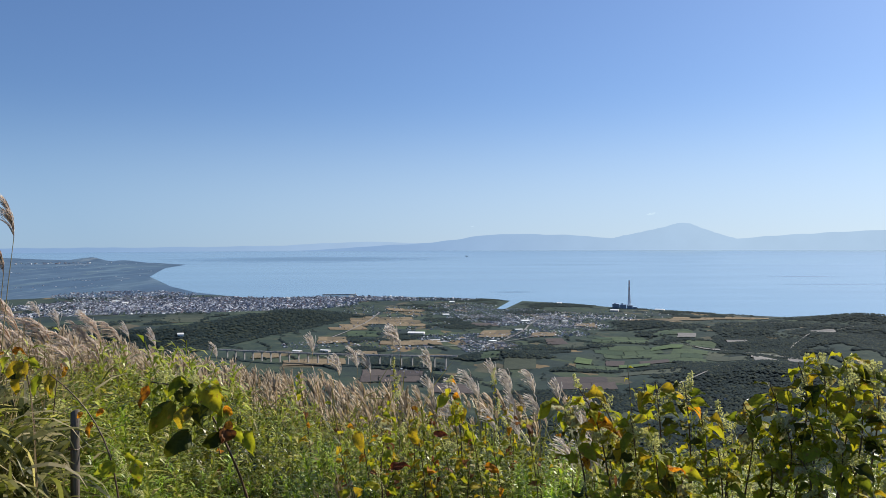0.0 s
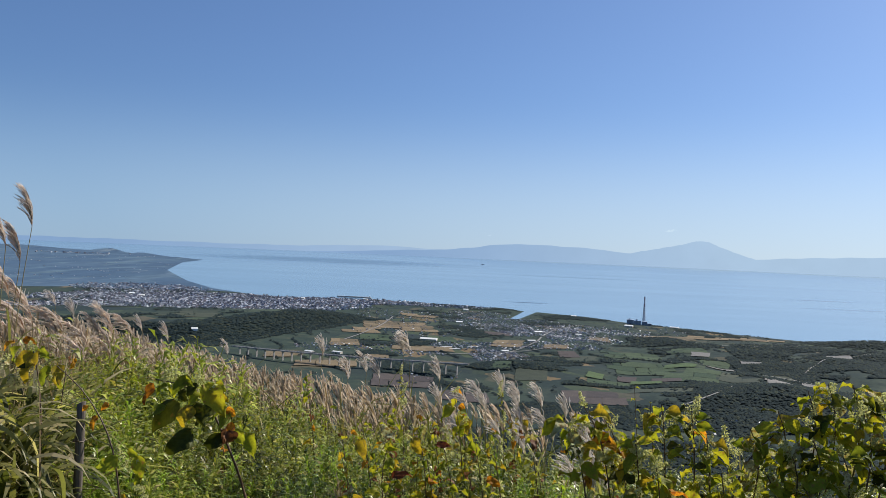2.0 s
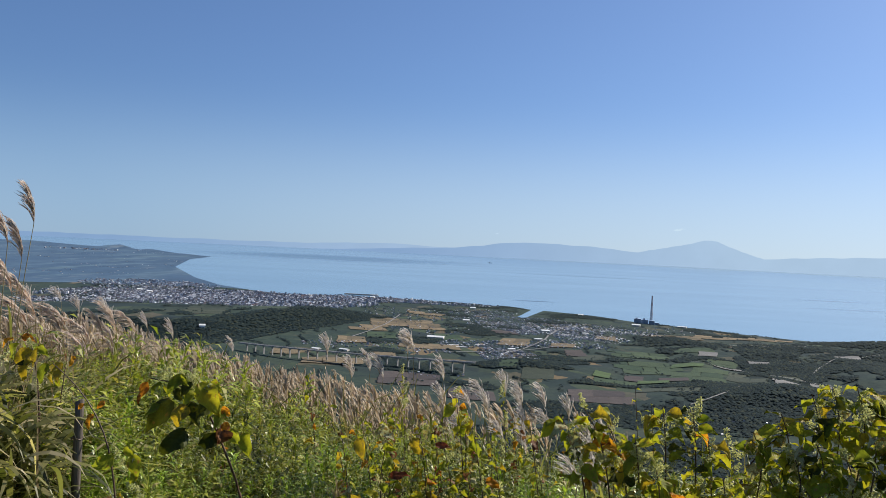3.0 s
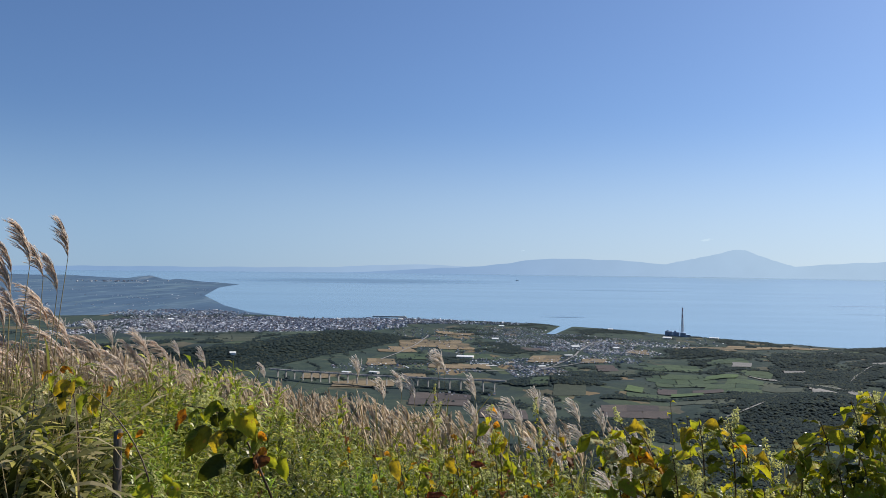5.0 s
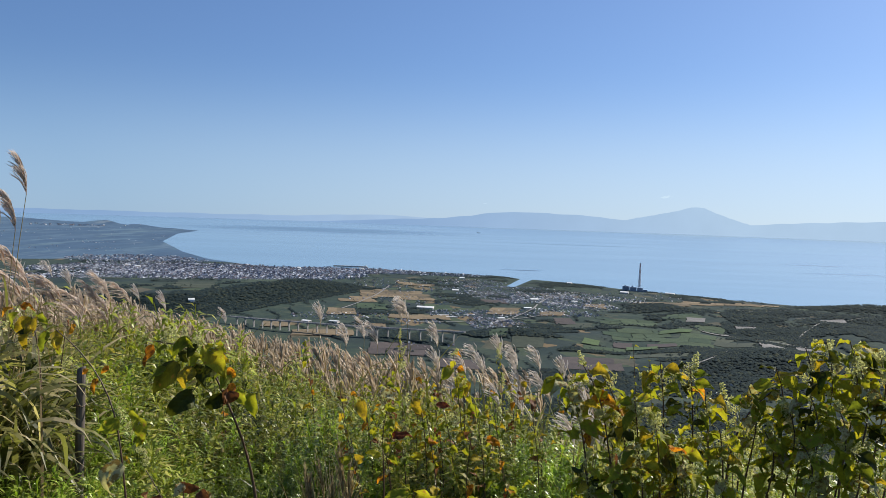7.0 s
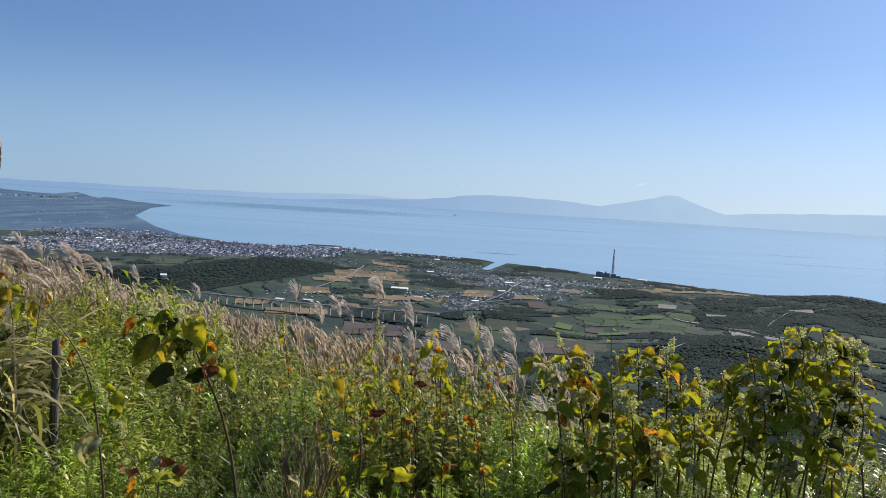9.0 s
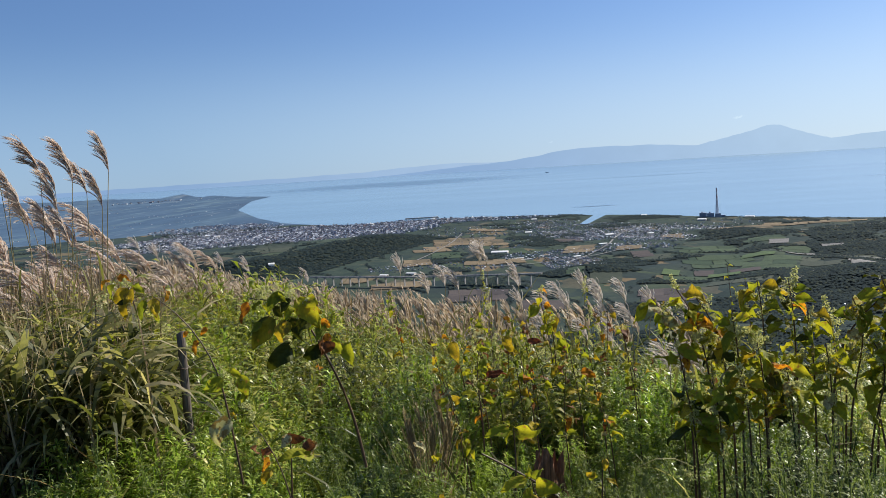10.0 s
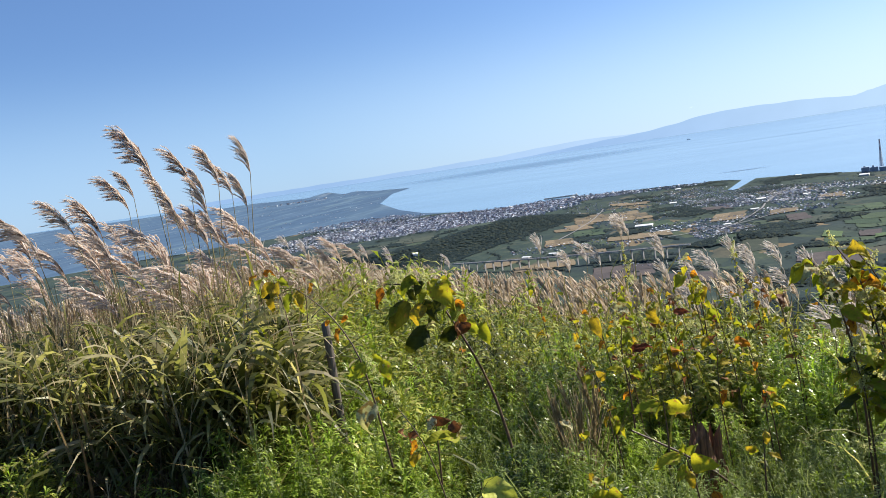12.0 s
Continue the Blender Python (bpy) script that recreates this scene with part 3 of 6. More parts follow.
def wood_mask(x, y):
    edge = -60 - 0.36 * (605 - y)
    face = ((x > edge - 34 - 4 * waves(x, y, 30, 22)) & (x < edge + 5) & (y > 395) & (y < 612)) | ((y > 398) & (y < 436) & (x > -230) & (x < edge))
    slope = (np.hypot(x, y) < 255) & (np.degrees(np.arctan2(x, y)) > -4)
    knolls = np.zeros(np.shape(x), bool)
    for cx, cy, wx, wy in ((300, 565, 60, 30), (128, 312, 46, 22), (28, 378, 22, 13), (255, 430, 70, 55), (60, 418, 26, 9), (112, 436, 30, 6),
                           (44, 400, 18, 8), (200, 520, 60, 16), (104, 716, 30, 22), (-20, 800, 40, 12), (60, 346, 16, 6), (112, 356, 12, 4), (70, 640, 24, 12), (150, 500, 50, 7),
                           (95, 280, 70, 22), (40, 285, 30, 16), (150, 330, 60, 26), (180, 420, 50, 14), (118, 340, 40, 12), (215, 500, 60, 14)):
        knolls |= ((x - cx) / wx) ** 2 + ((y - cy) / wy) ** 2 + 0.35 * waves(x, y, 14, 21) < 1
    belts = (waves(x, y, 120, 31) > 0.42) & (np.abs(waves(x, y, 60, 33)) < 0.35)
    right = (x > 110) & (waves(x, y, 55, 35) > -0.05) & (y > 380) & (y < 540)
    hedges = (np.abs(np.sin(x * 0.21 + y * 0.09 + 2 * waves(x, y, 90, 37))) < 0.10) & (waves(x, y, 50, 38) > 0.0) & (x > -120)
    return face | slope | knolls | belts | right | hedges


def build_ground():
    az = np.radians(np.concatenate([np.arange(-180, -50, 5.0), np.arange(-50, 45, 0.4), np.arange(45, 180, 5.0)]))
    r = np.concatenate([[0.0], np.geomspace(0.5, 150, 90), np.arange(155, 1000, 6.5), np.geomspace(1000, 6500, 90)])
    R, A = np.meshgrid(r, az, indexing="ij")
    X, Y = R * np.sin(A), R * np.cos(A)
    Z = ground_z(X, Y)
    v = np.stack([X, Y, Z], -1).reshape(-1, 3)
    na = len(az)
    i, j = np.meshgrid(np.arange(len(r) - 1), np.arange(na), indexing="ij")
    jn = (j + 1) % na
    f = np.stack([i * na + j, (i + 1) * na + j, (i + 1) * na + jn, i * na + jn], -1).reshape(-1, 4)[:, ::-1]
    mid_r, mid_a = np.meshgrid((r[:-1] + r[1:]) / 2, az + radians(0.2), indexing="ij")
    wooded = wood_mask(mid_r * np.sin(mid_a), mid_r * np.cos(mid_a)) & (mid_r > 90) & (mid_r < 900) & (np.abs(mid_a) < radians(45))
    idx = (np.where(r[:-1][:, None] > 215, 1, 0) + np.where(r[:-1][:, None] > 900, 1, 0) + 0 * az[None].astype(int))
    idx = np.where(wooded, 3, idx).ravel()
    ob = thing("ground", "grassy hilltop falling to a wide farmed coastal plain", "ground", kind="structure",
               mesh=mesh_from("ground", v, f, [MAT_SOIL, MAT_COUNTRY, MAT_HAZY_COUNTRY, MAT_FLOOR], True, idx))
    return ob


ground = build_ground()

n_sea = 48
ang = np.linspace(0, 2 * np.pi, n_sea, endpoint=False)
sv = np.concatenate([[(0, 0, SEA)], *[np.stack([q * np.sin(ang), q * np.cos(ang), np.full(n_sea, SEA)], 1) for q in (700, 7000)]])
sf = [(0, 1 + (j + 1) % n_sea, 1 + j) for j in range(n_sea)]
sf += [t for j in range(n_sea) for t in ((1 + j, 1 + (j + 1) % n_sea, 1 + n_sea + j), (1 + (j + 1) % n_sea, 1 + n_sea + (j + 1) % n_sea, 1 + n_sea + j))]
thing("water", "calm pale blue bay with faint wind streaks", "sea", kind="structure", mesh=mesh_from("water", sv, np.array(sf), MAT_SEA, True))


# ---- far shore across the bay ----
def range_mesh(name, height, az0, az1, dist, depth, mat, step=0.08):
    """A long mountain ridge with a front and a back slope."""
    a = np.arange(az0, az1, step)
    h = height(a)
    ar = np.radians(a)
    def row(d, z):
        return np.stack([d * np.sin(ar), d * np.cos(ar), z], 1)
    rough = 2.5 * waves(a, a * 0, 1.3, 9)
    v = np.concatenate([row(dist, np.full(len(a), SEA - 1)), row(dist + depth * 0.35, SEA + (h + 58 + rough) * 0.45),
                        row(dist + depth * 0.6, 1.6 + h), row(dist + depth, np.full(len(a), SEA - 1))])
    k = len(a)
    f = [(q * k + i, q * k + i + 1, (q + 1) * k + i + 1, (q + 1) * k + i) for q in range(3) for i in range(k - 1)]
    return mesh_from(name, v, np.array(f), mat, True)


def bell(a, c, w, h, p=2.0):
    return h * np.exp(-np.abs((a - c) / w) ** p)


def near_range(a):
    h = -46 + bell(a, 7.0, 6.5, 74, 2.4) + bell(a, 3.0, 3.0, 14) + bell(a, 25, 9, 70) + bell(a, 31, 5, 24) + bell(a, -3, 6, 18) + bell(a, 40, 9, 70)
    h = h + 2.2 * waves(a, a * 0, 2.4, 11)
    cone = np.where(a < 16.35, 92 - 22 * np.maximum(16.0 - a, 0) ** 0.9, 92 - 36 * np.maximum(a - 16.85, 0) ** 0.85)
    cone = cone + 2.6 * waves(a, a * 0, 0.6, 15)
    return -60 + (np.maximum(h, cone) + 60) * smooth01(a, -13, -3)


def faint_range(a):
    return -39 + bell(a, -13, 6, 6) + bell(a, -5, 5, 30) + bell(a, -26, 9, 6) + bell(a, 30, 12, 76) + 3 * waves(a, a * 0, 4.0, 13)


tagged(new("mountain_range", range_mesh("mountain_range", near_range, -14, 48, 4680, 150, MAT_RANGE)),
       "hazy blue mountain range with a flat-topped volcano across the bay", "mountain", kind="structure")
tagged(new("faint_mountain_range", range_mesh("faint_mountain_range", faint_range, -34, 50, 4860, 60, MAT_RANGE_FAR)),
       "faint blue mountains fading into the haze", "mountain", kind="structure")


# shreds of thin cloud beside the volcano
def cloud(az, up, wide, tall, seed):
    r = np.random.default_rng(seed)
    heap = Heap()
    ball = bmesh.new()
    bmesh.ops.create_icosphere(ball, subdivisions=1, radius=1.0)
    bv, bf = np.array([v.co for v in ball.verts]), np.array([[v.index for v in q.verts] for q in ball.faces])
    ball.free()
    d = 4950
    for _ in range(26):
        s = r.normal(0, 0.4)
        c = np.array([d * math.sin(radians(az)) + s * wide, d * math.cos(radians(az)), d * math.tan(radians(up)) + tall * (0.5 * s + r.normal(0, 0.3))])
        heap.add(bv * np.array([wide * 0.14, 6, tall * 0.22]) * r.uniform(0.5, 1.2) + c, bf)
    tagged(new("cloud", heap.mesh("cloud", MAT_CLOUD, True)), "small thin white cloud over the far mountains", "cloud", kind="structure")


cloud(14.4, 1.78, 40, 10, 5)
cloud(2.05, 0.98, 14, 5, 6)


# ---- the plain: fields, woods, towns, works ----
FIELDS = {
    "gold": [(-41, 567, 51, 68), (-63, 527, 26, 31), (-62, 459, 20, 29), (-26, 443, 21, 17), (-10, 445, 18, 20), (31, 486, 21, 32), (-59, 374, 31, 18), (-30, 402, 30, 18),
             (58, 471, 14, 19), (93, 529, 15, 18), (140, 553, 42, 47), (184, 579, 48, 22), (216, 582, 36, 22), (-30, 664, 32, 33), (-87, 399, 17, 16)],
    "green": [(90, 398, 33, 40), (107, 375, 28, 40), (96, 447, 34, 33), (131, 466, 22, 22), (-8, 493, 20, 30), (-49, 489, 20, 30), (67, 352, 22, 12), (134, 424, 17, 21), (22, 377, 10, 18)],
    "bright": [(63, 368, 8, 14), (109, 400, 16, 10), (83, 356, 15, 8)],
    "olive": [(130, 373, 20, 26), (84, 332, 30, 14), (34, 360, 15, 19), (-165, 500, 40, 60), (23, 603, 25, 31), (152, 389, 16, 16), (66, 426, 18, 23), (-215, 540, 50, 50)],
    "brown": [(53, 315, 28, 25), (61, 443, 13, 20), (77, 366, 10, 15), (-22, 335, 28, 28), (28, 542, 19, 22), (94, 362, 15, 10), (3, 306, 21, 19)],
    "bare": [(142, 358, 15, 20), (134, 451, 12, 13), (154, 431, 12, 10), (164, 374, 13, 11), (214, 459, 13, 11), (132, 409, 14, 9)],
    "dark": [(-135, 545, 40, 50), (-120, 590, 40, 40)],
}
FIELD_LABEL = {
    "gold": "harvested golden rice field on the plain", "green": "green meadow plot between dark hedges", "bright": "small bright green crop plot",
    "olive": "dull olive pasture plot on rolling land", "brown": "bare brown ploughed field", "bare": "pale bare earth of a diggings", "dark": "dark rough pasture on the terrace",
}


def field(kind, x, y, w, d, lift):
    """Strips of small plots that follow the ground, parted by banks, a hand above it."""
    turn = math.atan2(x, y)
    skew, slant = rng.uniform(-0.25, 0.25), rng.uniform(-0.3, 0.3)
    nx, ny = max(1, round(w / 13)), max(1, round(d / 13))
    heap = Heap()
    for a in range(ny):
        cuts = np.sort(np.concatenate([[0, 1], (np.arange(1, nx) + rng.uniform(-0.35, 0.35, nx - 1)) / nx]))
        trim0, trim1 = rng.uniform(0, 0.14), rng.uniform(0.86, 1.0)
        for b in range(nx):
            if rng.random() < 0.10 and heap.n:
                continue
            u = np.clip(np.linspace(cuts[b] + 0.004, cuts[b + 1] - 0.004, 4), trim0, trim1) - 0.5
            q = np.linspace(a / ny + 0.004, (a + 1) / ny - 0.006, 3) - 0.5
            U, Q = np.meshgrid(u, q)
            px, py = U * w + skew * Q * d * 0.5, Q * d + slant * U * w
            px, py = px + 0.25 * rng.normal(0, 1, px.shape), py + 0.25 * rng.normal(0, 1, px.shape)
            X = x + px * math.cos(turn) + py * math.sin(turn)
            Y = y - px * math.sin(turn) + py * math.cos(turn)
            v = np.stack([X - x, Y - y, ground_z(X, Y) + lift], -1).reshape(-1, 3)
            heap.add(v, [(i * 4 + j, i * 4 + j + 1, i * 4 + 5 + j, i * 4 + 4 + j) for i in range(2) for j in range(3)])
    thing("field", FIELD_LABEL[kind], "field", "fields of the plain", "structure", (x, y, 0), heap.mesh("field", FM[kind], True))


order = 0
for kind in ("dark", "olive", "green", "brown", "gold", "bare", "bright"):
    for x, y, w, d in FIELDS[kind]:
        order += 1
        field(kind, x, y, w, d, 0.16 + 0.006 * order)

# woods: crowns of many sizes, in belts, on the terrace's face and on the knolls

def grove_points(n, r0, r1, most):
    az, r = np.radians(rng.uniform(-40, 32, n)), np.sqrt(rng.uniform(r0 ** 2, r1 ** 2, n))
    x, y = r * np.sin(az), r * np.cos(az)
    keep = wood_mask(x, y) & (shore_distance(x, y) > 6)
    inside = np.zeros(n, bool)
    for kind in FIELDS:
        for cx, cy, w, d in FIELDS[kind]:
            inside |= (np.abs(x - cx) < w * 0.5) & (np.abs(y - cy) < d * 0.45)
    keep &= ~inside | (rng.random(n) < 0.02)
    return x[keep][:most], y[keep][:most]


def build_woods():
    heap = Heap()
    octa = np.array([(1, 0, -0.3), (0, 1, -0.3), (-1, 0, -0.3), (0, -1, -0.3), (0, 0, 0.75)], float)
    octa_f = np.array([(0, 1, 4), (1, 2, 4), (2, 3, 4), (3, 0, 4)])
    for shape, faces, n, r0, r1, most, s0, s1 in ((octa, octa_f, 200000, 110, 330, 34000, 0.4, 0.8), (octa, octa_f, 190000, 330, 470, 36000, 0.45, 0.95), (octa, octa_f, 200000, 470, 900, 26000, 0.6, 1.2)):
        x, y = grove_points(n, r0, r1, most)
        z = ground_z(x, y)
        for k in range(4):
            px, py, pz = x[k::4], y[k::4], z[k::4]
            jit = shape * rng.uniform(0.75, 1.25, (len(shape), 1)) * np.array([1, 1, 0.48])
            size = rng.uniform(s0, s1, len(px))
            heap.many(jit, faces, turns(np.stack([px, py, pz + size * 0.45 + 0.25 * rng.random(len(px))], 1), rng.uniform(0, 6.3, len(px)), size=size))
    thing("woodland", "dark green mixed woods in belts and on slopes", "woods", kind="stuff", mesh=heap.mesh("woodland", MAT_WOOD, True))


build_woods()

# towns: walls and gabled roofs
HOUSE_V = np.array([(-0.5, -0.4, 0), (0.5, -0.4, 0), (0.5, 0.4, 0), (-0.5, 0.4, 0), (-0.5, -0.4, 0.55), (0.5, -0.4, 0.55), (0.5, 0.4, 0.55), (-0.5, 0.4, 0.55)])
HOUSE_F = np.array([(0, 1, 5, 4), (1, 2, 6, 5), (2, 3, 7, 6), (3, 0, 4, 7)])
ROOF_V = np.array([(-0.56, -0.47, 0.53), (0.56, -0.47, 0.53), (0.56, 0.47, 0.53), (-0.56, 0.47, 0.53), (-0.56, 0, 0.82), (0.56, 0, 0.82)])


def settlement(name, label, x, y, size, spin, tall=None):
    keep = shore_distance(x, y) > 3
    x, y, size, spin = x[keep], y[keep], size[keep], spin[keep]
    z = ground_z(x, y)
    m = turns(np.stack([x, y, z - 0.1], 1), spin, size=size)
    if tall is not None:
        m[:, :3, 2] *= tall[keep][:, None]
    walls, roofs = Heap(), Heap()
    walls.many(HOUSE_V, HOUSE_F, m)
    tri = np.array([(0, 1, 5), (0, 5, 4), (2, 3, 4), (2, 4, 5), (0, 4, 3), (1, 2, 5)])
    roofs.many(ROOF_V, tri, m)
    ob = thing(name, label, "town", kind="stuff", mesh=walls.mesh(name, MAT_HAZY_WALLS))
    part("roofs", roofs.mesh("roofs", MAT_ROOFS), ob, "blue, grey, red and white metal roofs")


def rows_of_houses(cx, cy, wx, wy, turn, step, keep=0.85):
    """House plots on a street grid within an oval."""
    nx, ny = int(2 * wx / step), int(2 * wy / step)
    u, v = np.meshgrid((np.arange(nx) - nx / 2) * step, (np.arange(ny) - ny / 2) * step)
    u, v = u + (np.arange(nx) % 4 == 0)[None] * step * 0.4, v + (np.arange(ny) % 3 == 0)[:, None] * step * 0.5
    u, v = u.ravel() + rng.uniform(-0.3, 0.3, u.size) * step, v.ravel() + rng.uniform(-0.3, 0.3, v.size) * step
    ok = ((u / wx) ** 2 + (v / wy) ** 2 + 0.3 * waves(u, v, 40, 51) < 0.95) & (rng.random(u.size) < keep)
    u, v = u[ok], v[ok]
    return cx + u * math.cos(turn) - v * math.sin(turn), cy + u * math.sin(turn) + v * math.cos(turn)


tx, ty = [], []
for cx, cy, wx, wy, turn, step, keep in ((-205, 740, 100, 95, 0.35, 2.0, 0.85), (-255, 620, 85, 55, 0.3, 2.2, 0.7), (-165, 670, 65, 55, 0.2, 2.1, 0.75), (-120, 720, 50, 45, 0.1, 2.1, 0.7), (-275, 715, 95, 65, 0.2, 2.2, 0.75), (-130, 785, 62, 44, -0.1, 2.0, 0.85),
                                         (-75, 800, 52, 32, 0.0, 2.0, 0.85), (-330, 850, 70, 90, 0.5, 2.8, 0.5), (-15, 785, 55, 22, -0.05, 2.4, 0.55)):
    a, b = rows_of_houses(cx, cy, wx, wy, turn, step, keep)
    tx.append(a)
    ty.append(b)
tx, ty = np.concatenate(tx), np.concatenate(ty)
n = len(tx)
settlement("town_houses", "dense coastal town of small white and grey houses", tx, ty, rng.uniform(0.9, 1.6, n), 0.35 + rng.choice([0, 1.57], n) + rng.normal(0, 0.1, n), rng.choice([0.8, 1.0, 1.3, 2.2], n, p=[0.3, 0.45, 0.2, 0.05]))
tx, ty = [], []
for cx, cy, wx, wy, turn, step, keep in ((62, 560, 34, 40, 0.4, 1.9, 0.7), (82, 522, 26, 22, 0.3, 2.1, 0.6), (24, 425, 16, 34, 0.2, 1.8, 0.75), (30, 590, 28, 38, 0.1, 2.1, 0.6), (60, 480, 26, 24, 0.2, 2.2, 0.55), (100, 580, 42, 40, 0.1, 2.6, 0.5), (40, 640, 52, 44, 0.1, 2.7, 0.55),
                                         (12, 470, 28, 24, 0.3, 2.4, 0.5), (-20, 425, 16, 14, 0.2, 2.6, 0.5), (-10, 352, 14, 10, 0.2, 2.4, 0.6), (90, 620, 30, 30, 0.2, 3.2, 0.5),
                                         (20, 700, 34, 44, 0.1, 3.0, 0.55), (-60, 440, 28, 16, 0.3, 2.6, 0.55), (-40, 650, 44, 62, 0.1, 4.6, 0.5), (-30, 540, 40, 40, 0.2, 5.0, 0.5), (88, 268, 16, 10, 0.4, 3.4, 0.3), (140, 620, 40, 40, 0.3, 7, 0.5)):
    a, b = rows_of_houses(cx, cy, wx, wy, turn, step, keep)
    tx.append(a)
    ty.append(b)
tx, ty = np.concatenate(tx), np.concatenate(ty)
n = len(tx)
settlement("village_houses", "scattered village houses with coloured roofs on the plain", tx, ty, rng.uniform(0.6, 1.0, n), 0.4 + rng.choice([0, 1.57], n) + rng.normal(0, 0.15, n))
n = 3000
az, r = np.radians(rng.uniform(-42, -15, n)), rng.uniform(950, 2500, n)
x, y = r * np.sin(az), r * np.cos(az)
ok = waves(x, y, 260, 61) + 0.5 * waves(x, y, 60, 62) > 0.42
x, y = x[ok], y[ok]
n = len(x)
settlement("far_houses", "pale specks of farms and houses far along the bay", x, y, rng.uniform(0.9, 2.0, n), rng.uniform(0, 3, n), np.full(n, 0.5))
n = 44
settlement("far_harbour_city", "white buildings of a distant harbour city", -990 + rng.normal(0, 55, n), 2090 + rng.normal(0, 40, n), rng.uniform(2.5, 4.5, n), rng.uniform(0, 3, n), rng.uniform(0.4, 1.2, n))


def shed(x, y, w, d, h, spin, label="long low white warehouse on the plain"):
    ob = thing("warehouse", label, "warehouse", "sheds on the plain", at=(x, y, gz(x, y) - 0.1), spin=spin)
    part("body", box_mesh("body", (-w / 2, w / 2, -d / 2, d / 2, 0, h), MAT_WALLS, 0.02), ob)
    v = np.array([(-w / 2 - 0.1, -d / 2 - 0.1, h), (w / 2 + 0.1, -d / 2 - 0.1, h), (w / 2 + 0.1, d / 2 + 0.1, h), (-w / 2 - 0.1, d / 2 + 0.1, h), (-w / 2 - 0.1, 0, h + d * 0.14), (w / 2 + 0.1, 0, h + d * 0.14)])
    part("roof", mesh_from("roof", v, np.array([(0, 1, 5), (0, 5, 4), (2, 3, 4), (2, 4, 5), (0, 4, 3), (1, 2, 5)]), MAT_WHITE), ob, "pale metal roof")


for x, y, w, d, h, spin in ((-16, 485, 14, 6, 1.2, -8), (-59, 408, 7, 3, 1.2, -25), (-73, 408, 6, 3.5, 1.5, -25), (8, 742, 7, 5, 1.6, 0), (103, 724, 6, 4, 1.8, -20),
                            (136, 648, 9, 6, 1.6, -20), (56, 560, 8, 5, 1.4, 10), (2, 613, 7, 5, 1.2, 0), (27, 449, 6, 3, 1.0, 20), (46, 500, 7, 3, 1.0, 15),
                            (82, 551, 6, 3, 1.2, 10), (-152, 619, 5, 3, 1.5, 20), (-201, 553, 6, 3, 1.3, 20), (-300, 749, 9, 6, 2.0, 20), (-286, 735, 7, 5, 2.0, 10),
                            (0, 448, 9, 1.4, 0.5, 5), (-5, 456, 9, 1.4, 0.5, 5), (10, 463, 8, 1.4, 0.5, 5), (-150, 790, 5, 4, 2.4, 0), (-92, 815, 6, 4, 2.2, 0), (175, 660, 10, 4, 1.2, -25)):
    shed(x, y, w * 0.7, d * 0.8, h * 0.8, spin)
house = thing("farmhouse", "small white house alone on the terrace edge", "house", at=(-139, 432, gz(-139, 432)), spin=20)
part("body", box_mesh("body", (-1.5, 1.5, -1.1, 1.1, -0.3, 1.3), MAT_WHITE, 0.03), house)
v = np.array([(-1.7, -1.3, 1.3), (1.7, -1.3, 1.3), (1.7, 1.3, 1.3), (-1.7, 1.3, 1.3), (-1.7, 0, 2.0), (1.7, 0, 2.0)])
part("roof", mesh_from("roof", v, np.array([(0, 1, 5), (0, 5, 4), (2, 3, 4), (2, 4, 5), (0, 4, 3), (1, 2, 5)]), MAT_WHITE), house)


# the power station and its tall stack
def power_station():
    px, py = 150, 680
    g = gz(px, py)
    ob = thing("power_station", "dark grey power station blocks by the shore", "power plant", at=(px, py, g), spin=-12)
    for name, dims in (("boiler_house", (-9, -3.4, -3, 3, -0.5, 4.2)), ("turbine_hall", (-3.2, 2.4, -3.2, 2.6, -0.5, 3.6)), ("boiler_house", (3.0, 7.4, -2.6, 3, -0.5, 3.2)),
                       ("annex", (7.6, 11, -2, 2, -0.5, 1.8)), ("tower", (-1.6, -0.4, -1, 1, 3.6, 4.8)), ("tower", (-7.4, -6.2, -1, 1, 4.2, 5.0))):
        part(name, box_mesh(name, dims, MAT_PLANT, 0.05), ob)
    cx, cy = 155.5, 683
    st = thing("chimney", "tall slender grey power station chimney with red bands", "chimney", at=(cx, cy, gz(cx, cy) - 0.3))
    hgt, bands = 23.6, 9
    for k in range(bands):
        z0, z1 = hgt * k / bands, hgt * (k + 1) / bands
        r0, r1 = 0.95 - 0.42 * k / bands, 0.95 - 0.42 * (k + 1) / bands
        v, f = tube_arrays([(0, 0, z0), (0, 0, (z0 + z1) / 2), (0, 0, z1)], [r0, (r0 + r1) / 2, r1], 12)
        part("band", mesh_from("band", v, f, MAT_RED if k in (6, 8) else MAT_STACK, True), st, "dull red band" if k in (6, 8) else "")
    v, f = tube_arrays([(0, 0, hgt), (0, 0, hgt + 0.35)], [0.66, 0.66], 12)
    part("rim", mesh_from("rim", v, f, MAT_PLANT, True), st)
    for s in (-1, 1):
        v, f = tube_arrays([(s * 1.5, 0, 0), (s * 0.75, 0, hgt * 0.5), (s * 0.5, 0, hgt * 0.9)], [0.14, 0.12, 0.1], 6)
        part("brace", mesh_from("brace", v, f, MAT_CONCRETE, True), st)


power_station()


